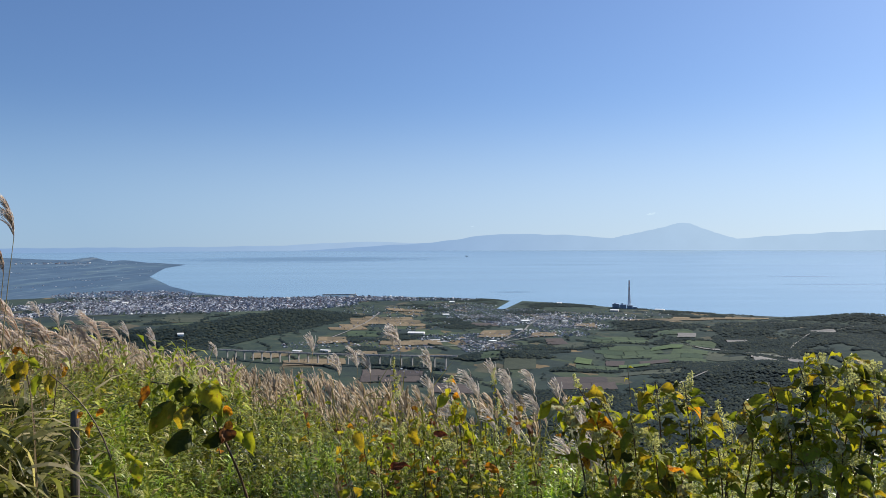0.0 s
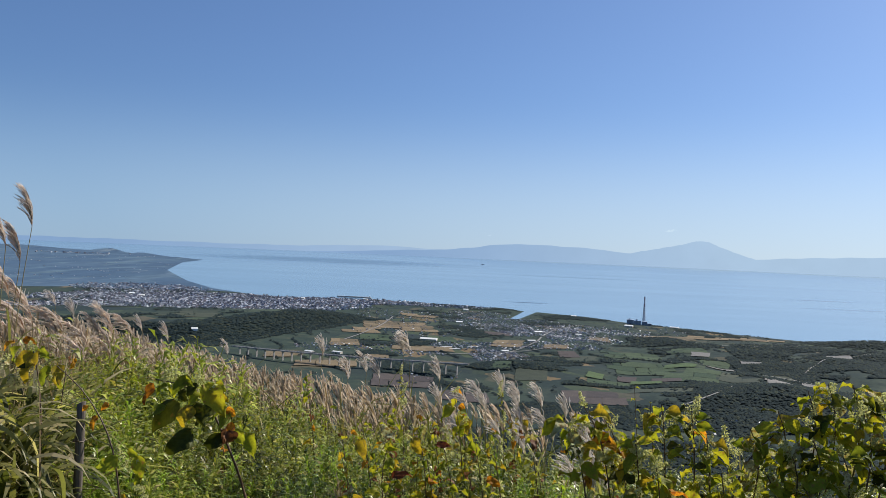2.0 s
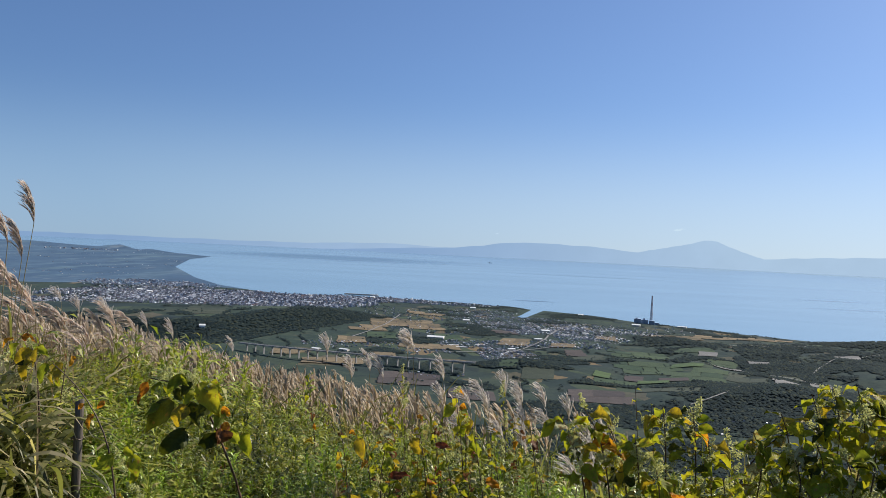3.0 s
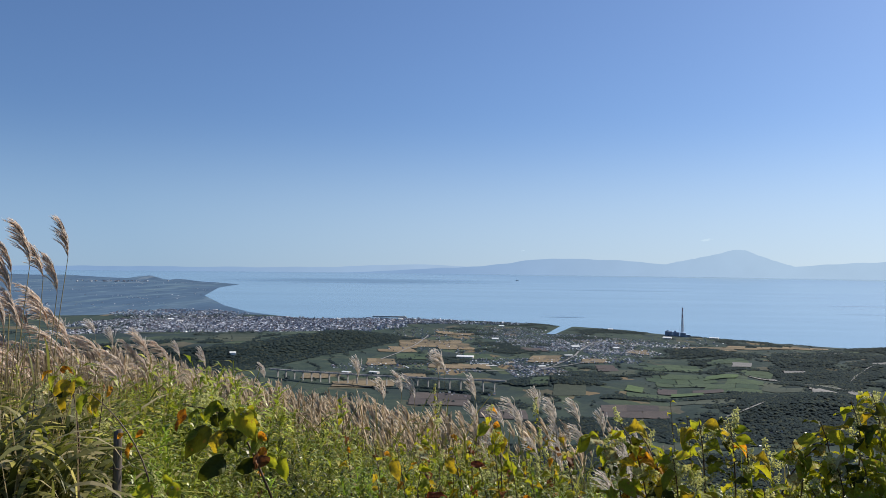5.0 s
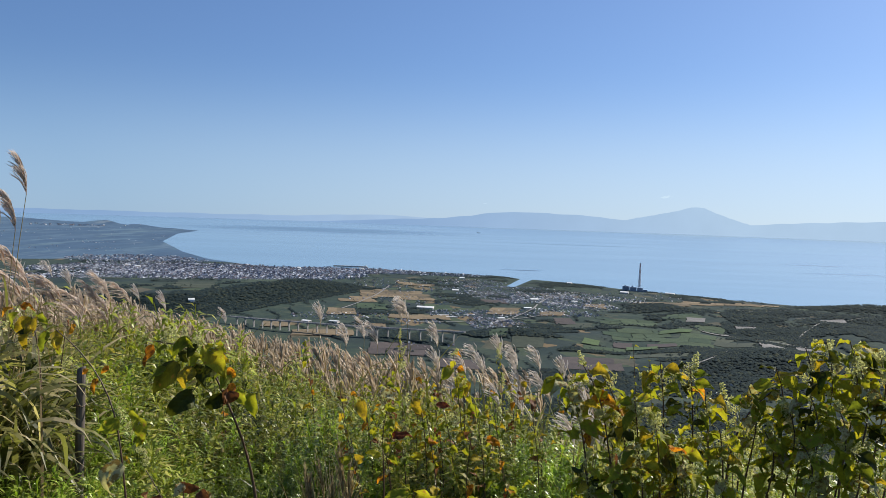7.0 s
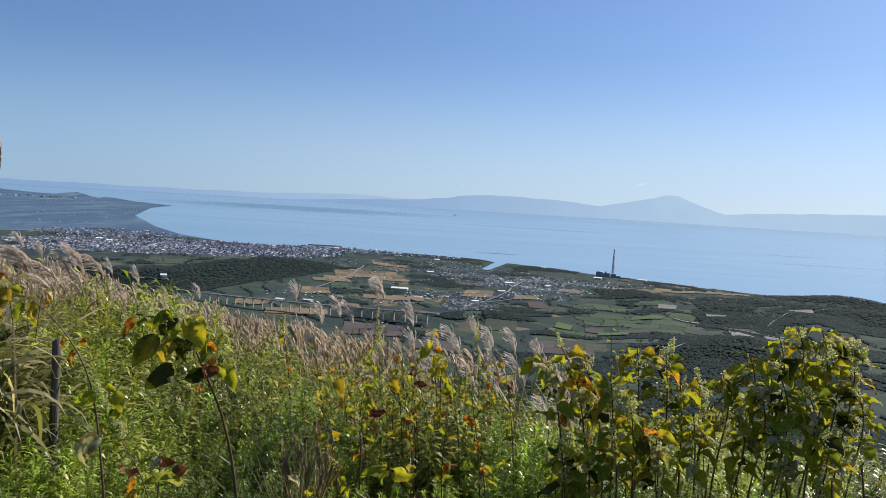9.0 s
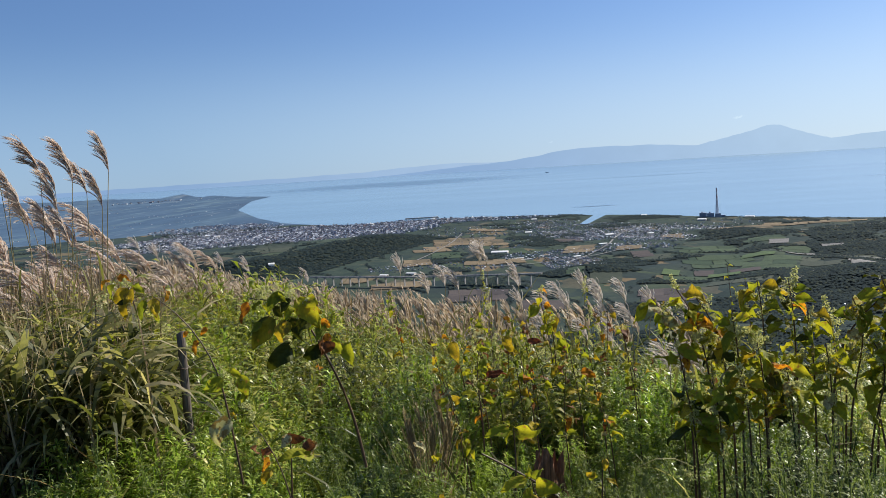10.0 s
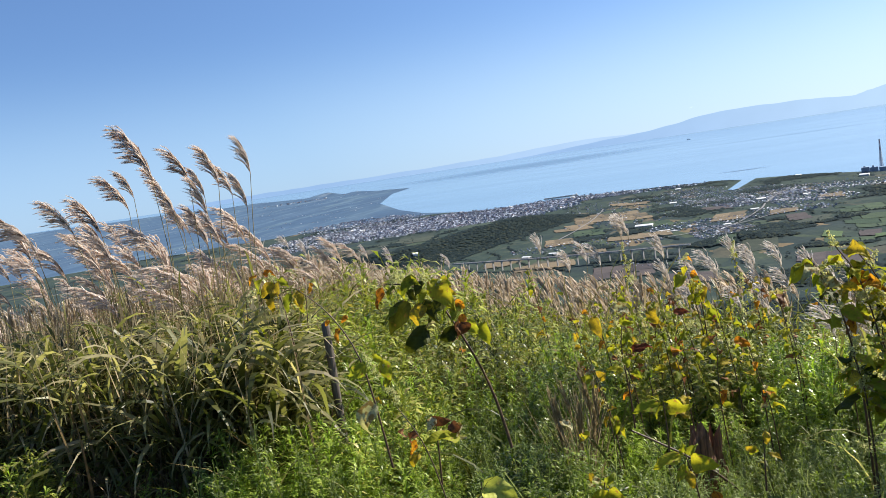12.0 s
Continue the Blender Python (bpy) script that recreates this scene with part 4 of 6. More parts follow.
def viaduct():
    """The expressway bridge: a slightly bent deck on pairs of pillars."""
    a, b = np.array([-108.0, 393.0]), np.array([6.0, 354.0])
    ob = thing("viaduct", "long pale concrete expressway viaduct on tall piers", "bridge")
    k = 25
    s = np.linspace(0, 1, k)
    c = a + (b - a) * s[:, None]
    nrm = np.array([b[1] - a[1], a[0] - b[0]]) / np.hypot(*(b - a))
    c = c + nrm * (np.sin(s * np.pi) * 4)[:, None]
    top = SEA + 5.9 + 1.9 * s
    wd = 1.1
    v = []
    for q, zt in zip(c, top):
        for o, dz in ((-wd, 0), (wd, 0), (wd, -0.3), (-wd, -0.3)):
            v.append((q[0] + nrm[0] * o, q[1] + nrm[1] * o, zt + dz))
    f = [(i * 4 + j, i * 4 + (j + 1) % 4, i * 4 + 4 + (j + 1) % 4, i * 4 + 4 + j) for i in range(k - 1) for j in range(4)]
    part("deck", mesh_from("deck", v, np.array(f), MAT_CONCRETE), ob)
    for o, name in ((-wd, "parapet"), (wd, "parapet")):
        v = []
        for q, zt in zip(c, top):
            for oo, dz in ((o - 0.08, 0), (o + 0.08, 0), (o + 0.08, 0.2), (o - 0.08, 0.2)):
                v.append((q[0] + nrm[0] * oo, q[1] + nrm[1] * oo, zt + dz))
        part(name, mesh_from(name, v, np.array(f), MAT_CONCRETE), ob)
    me = {}
    for i in range(1, k - 1):
        q, zt = c[i], top[i] - 0.3
        g = gz(q[0], q[1])
        h = max(zt - g, 0.6) + 0.3
        key = round(h, 1)
        if key not in me:
            bm = bmesh.new()
            for dims in ((-0.15, 0.15, -0.45, 0.45, 0, key - 0.3), (-0.2, 0.2, -0.9, 0.9, key - 0.3, key)):
                vv, ff = box_arrays(*dims)
                vs = [bm.verts.new(p) for p in vv]
                for fc in ff:
                    bm.faces.new([vs[w] for w in fc])
            me[key] = bpy.data.meshes.new("pier")
            bm.to_mesh(me[key])
            bm.free()
            me[key].materials.append(MAT_CONCRETE)
        part("pier", me[key], ob, m=pose(q[0], q[1], zt - key + 0.02, 0, 0, -30))


viaduct()

# harbour mole, ship, roads
mole = thing("breakwater", "low dark harbour breakwater off the town", "breakwater", at=(-110, 874, SEA))
part("mole", box_mesh("mole", (-19, 17, -1.5, 1.5, -1, 1.1), MAT_CONCRETE, 0.3), mole)
part("mole_head", box_mesh("mole_head", (12, 19, -9, -6, -1, 0.8), MAT_CONCRETE, 0.3), mole)
part("light_tower", box_mesh("light_tower", (15.6, 16.4, -0.4, 0.4, 1.1, 2.6), MAT_WHITE, 0.1), mole)
ship = thing("ship", "small dark cargo ship out on the bay", "ship", at=(86, 2950, SEA), spin=6)
hv, hf = box_arrays(-5, 5, -1.2, 1.2, -0.3, 1.6)
hv[:, 0] += (hv[:, 2] > 0) * np.sign(hv[:, 0]) * 0.9
part("hull", mesh_from("hull", hv, hf, MAT_PLANT), ship)
part("bridge", box_mesh("bridge", (-4, -2.2, -1, 1, 1.6, 3.8), MAT_WALLS, 0.1), ship)
part("mast", box_mesh("mast", (-3.3, -3.0, -0.2, 0.2, 3.8, 5.2), MAT_PLANT, 0.02), ship)


def road(name, x0, y0, x1, y1, w, bend, label):
    k = 30
    s = np.linspace(0, 1, k)
    n = np.array([y1 - y0, x0 - x1]) / math.hypot(x1 - x0, y1 - y0)
    cx = x0 + (x1 - x0) * s + n[0] * bend * np.sin(s * np.pi)
    cy = y0 + (y1 - y0) * s + n[1] * bend * np.sin(s * np.pi)
    v = np.concatenate([np.stack([cx + n[0] * o, cy + n[1] * o, ground_z(cx + n[0] * o, cy + n[1] * o) + 0.5], 1) for o in (-w / 2, w / 2)])
    f = [(i, k + i, k + i + 1, i + 1) for i in range(k - 1)]
    thing(name, label, "road", kind="structure", mesh=mesh_from(name, v, np.array(f), MAT_ROAD, True))


for args in ((20, 425, 50, 500, 1.2, 2), (50, 500, 95, 640, 1.2, -6), (-64, 470, -50, 640, 1.0, 4), (110, 430, 170, 380, 1.0, 8), (84, 300, 120, 345, 0.8, 4),
             (-20, 420, 60, 470, 1.0, 5), (120, 560, 240, 520, 1.0, 6), (-260, 700, -120, 740, 1.4, 3), (170, 400, 240, 470, 0.9, -9)):
    road("road", *args, "narrow pale country road on the plain")


# ---- the lookout: weeds ----
def leaf_quad(length, width, fold=0.25):
    """A narrow leaf of four corners, folded along its rib."""
    return np.array([(0, 0, 0), (-width / 2, length * 0.45, fold * width), (0, length, -0.12 * length), (width / 2, length * 0.45, fold * width)]), np.array([(0, 3, 2, 1)])


def shoot(height, leaves, length, width, seed, bushy=0.0):
    """A leafy weed shoot: stem slivers and whorled narrow leaves, as arrays."""
    r = np.random.default_rng(seed)
    h = Heap()
    bend = r.normal(0, 0.10, 2) * height
    def axis(s):
        return np.stack([bend[0] * s ** 2, bend[1] * s ** 2, height * s], -1)
    for w in ((0.003, 0), (0, 0.003)):
        s = np.linspace(0, 1, 4)
        a = axis(s)
        o = np.array([*w, 0])
        v = np.concatenate([a - o, a + o])
        h.add(v, [(i, 4 + i, 5 + i, 1 + i) for i in range(3)])
    lv, lf = leaf_quad(1, 1)
    s = r.uniform(0.12, 1.0, leaves) ** 0.75
    p = axis(s)
    spin = np.arange(leaves) * 2.4 + r.normal(0, 0.3, leaves)
    size = length * (1.05 - 0.5 * s) * r.uniform(0.7, 1.25, leaves)
    up = np.radians(r.uniform(-35, 30, leaves) + 22 * s)
    out = bushy * r.uniform(0, 1, leaves) * (1 - s * 0.6)
    for k in range(leaves):
        v = lv * np.array([width / length * size[k], size[k], size[k] * 0.6])
        c, q = math.cos(up[k]), math.sin(up[k])
        v = np.stack([v[:, 0], v[:, 1] * c - v[:, 2] * q + out[k], v[:, 1] * q + v[:, 2] * c], 1)
        ca, sa = math.cos(spin[k]), math.sin(spin[k])
        h.add(np.stack([v[:, 0] * ca - v[:, 1] * sa, v[:, 0] * sa + v[:, 1] * ca, v[:, 2]], 1) + p[k], lf)
    return np.concatenate(h.v), np.concatenate(h.f)


def weed_height(x, y):
    r = np.hypot(x, y)
    return 0.27 + 0.20 * smooth01(r, 2.9, 5.0) + 0.03 * smooth01(r, 5, 7) + 0.30 * smooth01(-x, 0.9, 1.9) * smooth01(y, 3.7, 5.4) + 0.10 * waves(x, y, 1.3, 71) + 0.12 * np.exp(-((x + 1.5) / 0.5) ** 2 - ((y - 3.2) / 0.5) ** 2)


def scatter(count, az0, az1, r0, r1):
    az, r = np.radians(rng.uniform(az0, az1, count)), np.sqrt(rng.uniform(r0 ** 2, r1 ** 2, count))
    return r * np.sin(az), r * np.cos(az)


def build_weeds():
    green, mid, grey = Heap(), Heap(), Heap()
    for k in range(9):
        v, f = shoot(1.0, 42, 0.20, 0.046, 100 + k, 0.06)
        fine_v, fine_f = shoot(1.0, 74, 0.155, 0.034, 150 + k, 0.07)
        x, y = scatter(660, -46, 38, 2.3, 5.0)
        x2, y2 = scatter(330, -46, 36, 5.0, 9.5)
        x, y = np.concatenate([x, x2]), np.concatenate([y, y2])
        ok = (waves(x, y, 2.2, 81) < 0.8 + 0.3 * rng.random(len(x))) & ~((x < -2.35 - 0.15 * (y - 3)) & (y < 5.6) & (y > 3.2) & (rng.random(len(x)) < 0.75))
        x, y = x[ok], y[ok]
        clump = waves(x, y, 0.6, 91)
        keep = clump > -0.35 + 0.3 * rng.normal(0, 1, len(x))
        x, y, clump = x[keep], y[keep], clump[keep]
        hgt = weed_height(x, y) * rng.uniform(0.6, 1.12, len(x)) * (1 + 0.35 * clump)
        m = turns(np.stack([x, y, ground_z(x, y) - 0.02], 1), rng.uniform(0, 6.3, len(x)), rng.normal(0, 0.12, len(x)), rng.normal(-0.06, 0.14, len(x)), hgt)
        back = np.hypot(x, y) + 0.8 * waves(x, y, 1.5, 85) + rng.normal(0, 0.3, len(x)) > 4.3
        green.many(fine_v, fine_f, m[~back])
        mid.many(v, f, m[back])
    for k in range(5):
        v, f = shoot(1.0, 72, 0.072, 0.018, 200 + k, 0.09)
        x, y = scatter(210, -2, 34, 2.4, 3.7)
        x2, y2 = scatter(90, -40, 2, 2.4, 4.0)
        x, y = np.concatenate([x, x2]), np.concatenate([y, y2])
        ok = waves(x, y, 1.4, 83) > -0.25
        x3, y3 = scatter(120, 9, 37, 2.4, 3.0)
        x, y, ok = np.concatenate([x, x3]), np.concatenate([y, y3]), np.concatenate([ok, np.ones(len(x3), bool)])
        x, y = x[ok], y[ok]
        hgt = (weed_height(x, y) + 0.08 + 0.26 * smooth01(x, 0.4, 0.8) * (y < 2.95)) * rng.uniform(0.6, 1.2, len(x))
        grey.many(v, f, turns(np.stack([x, y, ground_z(x, y) - 0.02], 1), rng.uniform(0, 6.3, len(x)), rng.normal(0, 0.15, len(x)), rng.normal(-0.08, 0.15, len(x)), hgt))
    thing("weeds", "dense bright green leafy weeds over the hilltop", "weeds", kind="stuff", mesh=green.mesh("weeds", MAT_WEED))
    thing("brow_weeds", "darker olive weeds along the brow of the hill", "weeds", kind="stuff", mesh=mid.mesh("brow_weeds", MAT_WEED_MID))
    thing("mugwort", "grey-green feathery mugwort among the weeds", "weeds", kind="stuff", mesh=grey.mesh("mugwort", MAT_WEED_GREY))


build_weeds()


# ---- grass blades ----
def blade(length, width, arch, segs=6, twist=0.5):
    """An arching grass blade that droops past its top, leaning towards +x."""
    s = np.linspace(0, 1, segs + 1)
    ang = np.radians(82) - arch * s ** 1.4
    step = length / segs
    x = np.concatenate([[0], np.cumsum(np.cos(ang[:-1]) * step)])
    z = np.concatenate([[0], np.cumsum(np.sin(ang[:-1]) * step)])
    w = width / 2 * np.clip(np.minimum(0.5 + 2 * s, (1 - s) * 2.2), 0.03, 1)
    t = twist * s
    v = np.concatenate([np.stack([x, -w * np.cos(t), z - w * np.sin(t)], 1), np.stack([x, w * np.cos(t), z + w * np.sin(t)], 1)])
    n = segs + 1
    return v, np.array([(i, i + 1, n + i + 1, n + i) for i in range(segs)])


def build_blades():
    near, far, dead, stems = Heap(), Heap(), Heap(), Heap()
    for k in range(10):
        v, f = blade(1.0, 0.029, rng.uniform(1.4, 3.1), 8, rng.uniform(-0.8, 0.8))
        # tufts of the tall plume grass at one side of the lookout
        cx, cy = rng.uniform(-4.8, -1.75, 52), rng.uniform(3.4, 5.2, 52)
        ok = (cx < -1.80 - 0.42 * (cy - 3.2)) | ((cy > 4.7) & (cx < -2.85))
        cx, cy = cx[ok], cy[ok]
        m = 15
        x = np.repeat(cx, m) + rng.normal(0, 0.09, len(cx) * m)
        y = np.repeat(cy, m) + rng.normal(0, 0.09, len(cx) * m)
        size = rng.uniform(0.5, 1.15, len(x)) * (0.85 + 0.25 * smooth01(y, 3, 5))
        near.many(v, f, turns(np.stack([x, y, ground_z(x, y) - 0.02], 1), rng.uniform(0, 6.3, len(x)), rng.normal(0, 0.15, len(x)), rng.normal(0.0, 0.15, len(x)), size))
        x, y = np.repeat(cx, m) + rng.normal(0, 0.13, len(cx) * m), np.repeat(cy, m) + rng.normal(0, 0.13, len(cx) * m)
        foot = rng.uniform(0.15, 0.62, len(x))
        near.many(*blade(1.0, 0.044, rng.uniform(2.2, 3.3), 8, rng.uniform(-1.2, 1.2)), turns(np.stack([x, y, ground_z(x, y) + foot], 1), rng.uniform(0, 6.3, len(x)), rng.normal(0, 0.2, len(x)), rng.normal(0.0, 0.2, len(x)), rng.uniform(0.3, 0.62, len(x))))
        # the pale blades that hang out of the tuft's edge
        x, y = rng.uniform(-2.35, -1.86, 16), rng.uniform(3.35, 3.8, 16)
        near.many(*blade(1.0, 0.052, rng.uniform(2.0, 2.9), 8, rng.uniform(-0.6, 0.6)), turns(np.stack([x, y, ground_z(x, y) + rng.uniform(0.25, 0.6, 16)], 1), rng.normal(-0.3, 0.7, 16), rng.normal(0, 0.15, 16), rng.normal(0.1, 0.15, 16), rng.uniform(0.4, 0.7, 16)))
        v, f = blade(1.0, 0.012, rng.uniform(0.05, 0.35), 4, 0.9)
        x, y = np.repeat(cx, 4) + rng.normal(0, 0.12, len(cx) * 4), np.repeat(cy, 4) + rng.normal(0, 0.12, len(cx) * 4)
        stems.many(v, f, turns(np.stack([x, y, ground_z(x, y) - 0.02], 1), rng.uniform(0, 6.3, len(x)), rng.normal(0, 0.07, len(x)), rng.normal(0.0, 0.07, len(x)), rng.uniform(0.6, 1.15, len(x))))
        v, f = blade(1.0, 0.016, rng.uniform(0.2, 0.9), 4, 0.9)
        x, y = np.repeat(cx, 12) + rng.normal(0, 0.13, len(cx) * 12), np.repeat(cy, 12) + rng.normal(0, 0.13, len(cx) * 12)
        dead.many(v, f, turns(np.stack([x, y, ground_z(x, y) - 0.02], 1), rng.uniform(0, 6.3, len(x)), rng.normal(0, 0.2, len(x)), rng.normal(0.0, 0.2, len(x)), rng.uniform(0.35, 0.85, len(x))))
        v, f = blade(1.0, 0.02, rng.uniform(1.5, 2.6), 7, rng.uniform(-0.8, 0.8))
        x, y = rng.uniform(-3.8, -2.2, 300), rng.uniform(2.6, 3.8, 300)
        dead.many(v, f, turns(np.stack([x, y, ground_z(x, y) - 0.02], 1), rng.uniform(0, 6.3, len(x)), rng.normal(0, 0.3, len(x)), rng.normal(0.0, 0.3, len(x)), rng.uniform(0.25, 0.55, len(x))))
        # a few blades between the weeds
        x, y = scatter(150, -42, 34, 2.2, 9)
        near.many(v, f, turns(np.stack([x, y, ground_z(x, y)], 1), rng.uniform(0, 6.3, len(x)), rng.normal(0, 0.1, len(x)), rng.normal(-0.1, 0.15, len(x)), rng.uniform(0.3, 0.75, len(x))))
        v, f = blade(1.0, 0.02, rng.uniform(0.9, 2.4), 4, 0.6)
        x, y = scatter(1000, -46, 30, 7.0, 20)
        far.many(v, f, turns(np.stack([x, y, ground_z(x, y) - 0.03], 1), rng.uniform(0, 6.3, len(x)), rng.normal(0, 0.15, len(x)), rng.normal(-0.15, 0.15, len(x)), rng.uniform(0.6, 1.25, len(x))))
        x, y = scatter(500, -46, 30, 20, 45)
        far.many(v * np.array([1, 2.2, 1]), f, turns(np.stack([x, y, ground_z(x, y) - 0.03], 1), rng.uniform(0, 6.3, len(x)), rng.normal(0, 0.15, len(x)), rng.normal(-0.15, 0.15, len(x)), rng.uniform(0.9, 1.5, len(x))))
    thing("grass_tufts", "long arching green and straw grass blades", "grass", kind="stuff", mesh=near.mesh("grass_tufts", MAT_BLADE))
    thing("grass_stems", "upright straw stems between the drooping grass blades", "grass", kind="stuff", mesh=stems.mesh("grass_stems", MAT_STRAW))
    thing("dead_grass", "withered brown blades inside the grass tufts", "grass", kind="stuff", mesh=dead.mesh("dead_grass", MAT_DEAD))
    thing("slope_grass", "straw and green grass on the slope below", "grass", kind="stuff", mesh=far.mesh("slope_grass", MAT_BLADE_FAR))


build_blades()


# ---- plume grass ----
def plume(seed, racemes=20, hairs=22, length=0.30, sweep=1.0, thick=0.0036, loose=1.0, bow=0.2, dark=4, rod=True):
    """A feathery seed head that the wind combs towards -x: (core arrays, hair arrays)."""
    r = np.random.default_rng(seed)
    core, hair = Heap(), Heap()
    s_ax = np.linspace(0, 1, 6)
    ax = np.stack([-bow * sweep * length * s_ax ** 2, 0 * s_ax, length * 0.60 * s_ax], 1)
    if rod:
        core.add(*tube_arrays(ax, np.linspace(0.0026, 0.001, 6), 4))
    for k in range(racemes):
        s0 = 0.95 * k / racemes
        base = np.array([np.interp(s0, s_ax, ax[:, i]) for i in range(3)])
        out = r.normal(np.pi, 1.25)
        spread = loose * r.uniform(0.05, 0.30) * (1.1 - 0.4 * s0)
        ln = length * r.uniform(0.42, 0.64) * (1 - 0.25 * s0)
        comb = sweep * r.uniform(0.75, 1.2)
        t = np.linspace(0, 1, 6)
        dx = spread * math.cos(out) * t - comb * (0.06 + 0.54 * t) * t
        dy = spread * math.sin(out) * t
        dz = 0.97 * t - 0.36 * comb * t ** 2.2
        p = base + ln * np.stack([dx, dy, dz], 1)
        w = np.array([0.0016, 0.0026, 0.0028, 0.0024, 0.0016, 0.0005]) * (thick / 0.0036)
        side = np.array([math.sin(out), -math.cos(out), 0.3])
        (core if k % dark == 0 else hair).add(np.concatenate([p - side * w[:, None], p + side * w[:, None]]), [(i, i + 1, 7 + i, 6 + i) for i in range(5)])
        tt = r.uniform(0.06, 1.0, hairs) ** 0.85
        pp = np.stack([np.interp(tt, t, p[:, i]) for i in range(3)], 1)
        tan = np.gradient(p, axis=0)
        tan /= np.linalg.norm(tan, axis=1)[:, None]
        td = np.stack([np.interp(tt, t, tan[:, i]) for i in range(3)], 1)
        ln2 = r.uniform(0.024, 0.055, hairs)[:, None] * (length / 0.3)
        tip = (td * 0.95 + np.array([-0.22 * sweep, 0, 0.0]) + r.normal(0, 0.075, (hairs, 3))) * ln2
        wide = np.cross(td, r.normal(0, 1, (hairs, 3)))
        wide *= (thick * 0.46 * length / 0.3) / np.linalg.norm(wide, axis=1)[:, None]
        q = np.stack([pp - wide * 0.6, pp + tip * 0.5 - wide, pp + tip, pp + tip * 0.5 + wide], 1).reshape(-1, 3)
        (core if k % dark == 0 and k % 2 else hair).add(q, np.arange(hairs * 4).reshape(-1, 4))
    return core, hair


PLUMES = []
for k in range(6):
    c, h = plume(300 + k, 52, 34, 0.30 + 0.02 * (k % 3), 0.60 + 0.09 * k, 0.0027, loose=0.75, bow=0.36, dark=3)
    PLUMES.append((c.mesh("plume_core", MAT_PLUME_DARK), h.mesh("plume_hair", MAT_PLUME)))
for k in range(4):
    c, h = plume(340 + k, 30, 28, 0.27, 0.45 + 0.13 * k, 0.0050, 2.1, 0.3, 15)
    PLUMES.append((c.mesh("plume_core", MAT_STRAW), h.mesh("plume_hair", MAT_SILVER)))
for k in range(6):
    c, h = plume(360 + k, 26, 22, 0.31, 0.7 + 0.12 * k, 0.0052, 1.1, 0.4, 6)
    PLUMES.append((c.mesh("plume_core", MAT_PLUME_DARK), h.mesh("plume_hair", MAT_PLUME)))


def culm(height, lean, seed):
    """The cane of a plume grass, leaning and bowing a little."""
    r = np.random.default_rng(seed)
    s = np.linspace(0, 1, 7)
    x = lean * s ** 1.8 * height
    y = r.normal(0, 0.03) * s ** 2 * height
    p = np.stack([x, y, s * height * (1 - 0.25 * lean * lean)], 1)
    v, f = tube_arrays(p, np.linspace(0.0042, 0.0022, 7), 5)
    return v, f, p[-1]


def plume_grass(x, y, top, lean, kind, size, spin=0.0, label="tall plume reed stalk with a feathery tan seed head"):
    """One flowering stalk: cane, a few leaves and its seed head; top is the height of the head's foot."""
    g = gz(x, y)
    height = max(top - g, 0.4)
    ob = thing("reed_stalk", label, "reed", "plume reed stalks", at=(x, y, g - 0.02), spin=spin)
    v, f, tip = culm(height, lean, int(1000 * abs(x)) + 7)
    part("stem", mesh_from("stem", v, f, MAT_STEM, True), ob)
    for q in range(3):
        bv, bf = blade(rng.uniform(0.4, 0.6), 0.014, rng.uniform(1.0, 2.2), 6)
        at = (lean * (0.15 + 0.18 * q) ** 1.8 * height, 0, height * (0.15 + 0.18 * q))
        part("leaf", mesh_from("leaf", bv, bf, MAT_BLADE), ob, "", pose(*at, 0, 0, rng.uniform(0, 360)))
    m = Matrix.Translation(tip) @ pose(0, 0, 0, 0, math.degrees(math.atan(lean * 1.6)), rng.uniform(-25, 25)) @ Matrix.Scale(size, 4)
    core = part("seed_head", PLUMES[kind][0], ob, "feathery tan seed head", m)
    part("seed_hair", PLUMES[kind][1], core)
    return ob


# the tall ones that stand against the sky: place and height of the head's foot, lean, and length of the head
TALL = [(-2.68, 5.0, 1.66, 0.06, 0, 0.28), (-2.76, 5.05, 1.43, 0.05, 1, 0.27), (-2.93, 5.0, 1.61, 0.05, 2, 0.29), (-3.08, 5.0, 1.63, 0.04, 3, 0.32),
        (-2.87, 5.1, 1.52, 0.03, 4, 0.25), (-3.36, 4.95, 1.71, -0.04, 5, 0.46), (-2.96, 4.9, 1.42, 0.02, 0, 0.30), (-3.63, 5.1, 1.61, 0.0, 1, 0.23),
        (-3.50, 5.2, 1.59, 0.0, 2, 0.24), (-3.85, 5.0, 1.38, -0.06, 3, 0.38), (-3.78, 5.1, 1.53, -0.06, 5, 0.32), (-2.89, 4.85, 1.24, 0.04, 4, 0.24)]
TALL += [(-3.26, 5.1, 1.46, -0.04, 2, 0.28), (-3.16, 5.2, 1.54, 0.0, 1, 0.25), (-4.05, 5.0, 1.42, -0.1, 4, 0.34), (-4.35, 4.9, 1.36, -0.12, 5, 0.38),
         (-3.45, 5.3, 1.30, 0.0, 1, 0.30), (-3.05, 5.0, 1.20, 0.02, 2, 0.32), (-3.7, 4.9, 1.20, -0.05, 0, 0.33), (-4.6, 5.1, 1.25, -0.1, 3, 0.36)]
for x, y, top, lean, kind, size in TALL:
    plume_grass(x - lean * (top + 0.1), y, top, lean, kind, size / 0.30, rng.uniform(-12, 12))

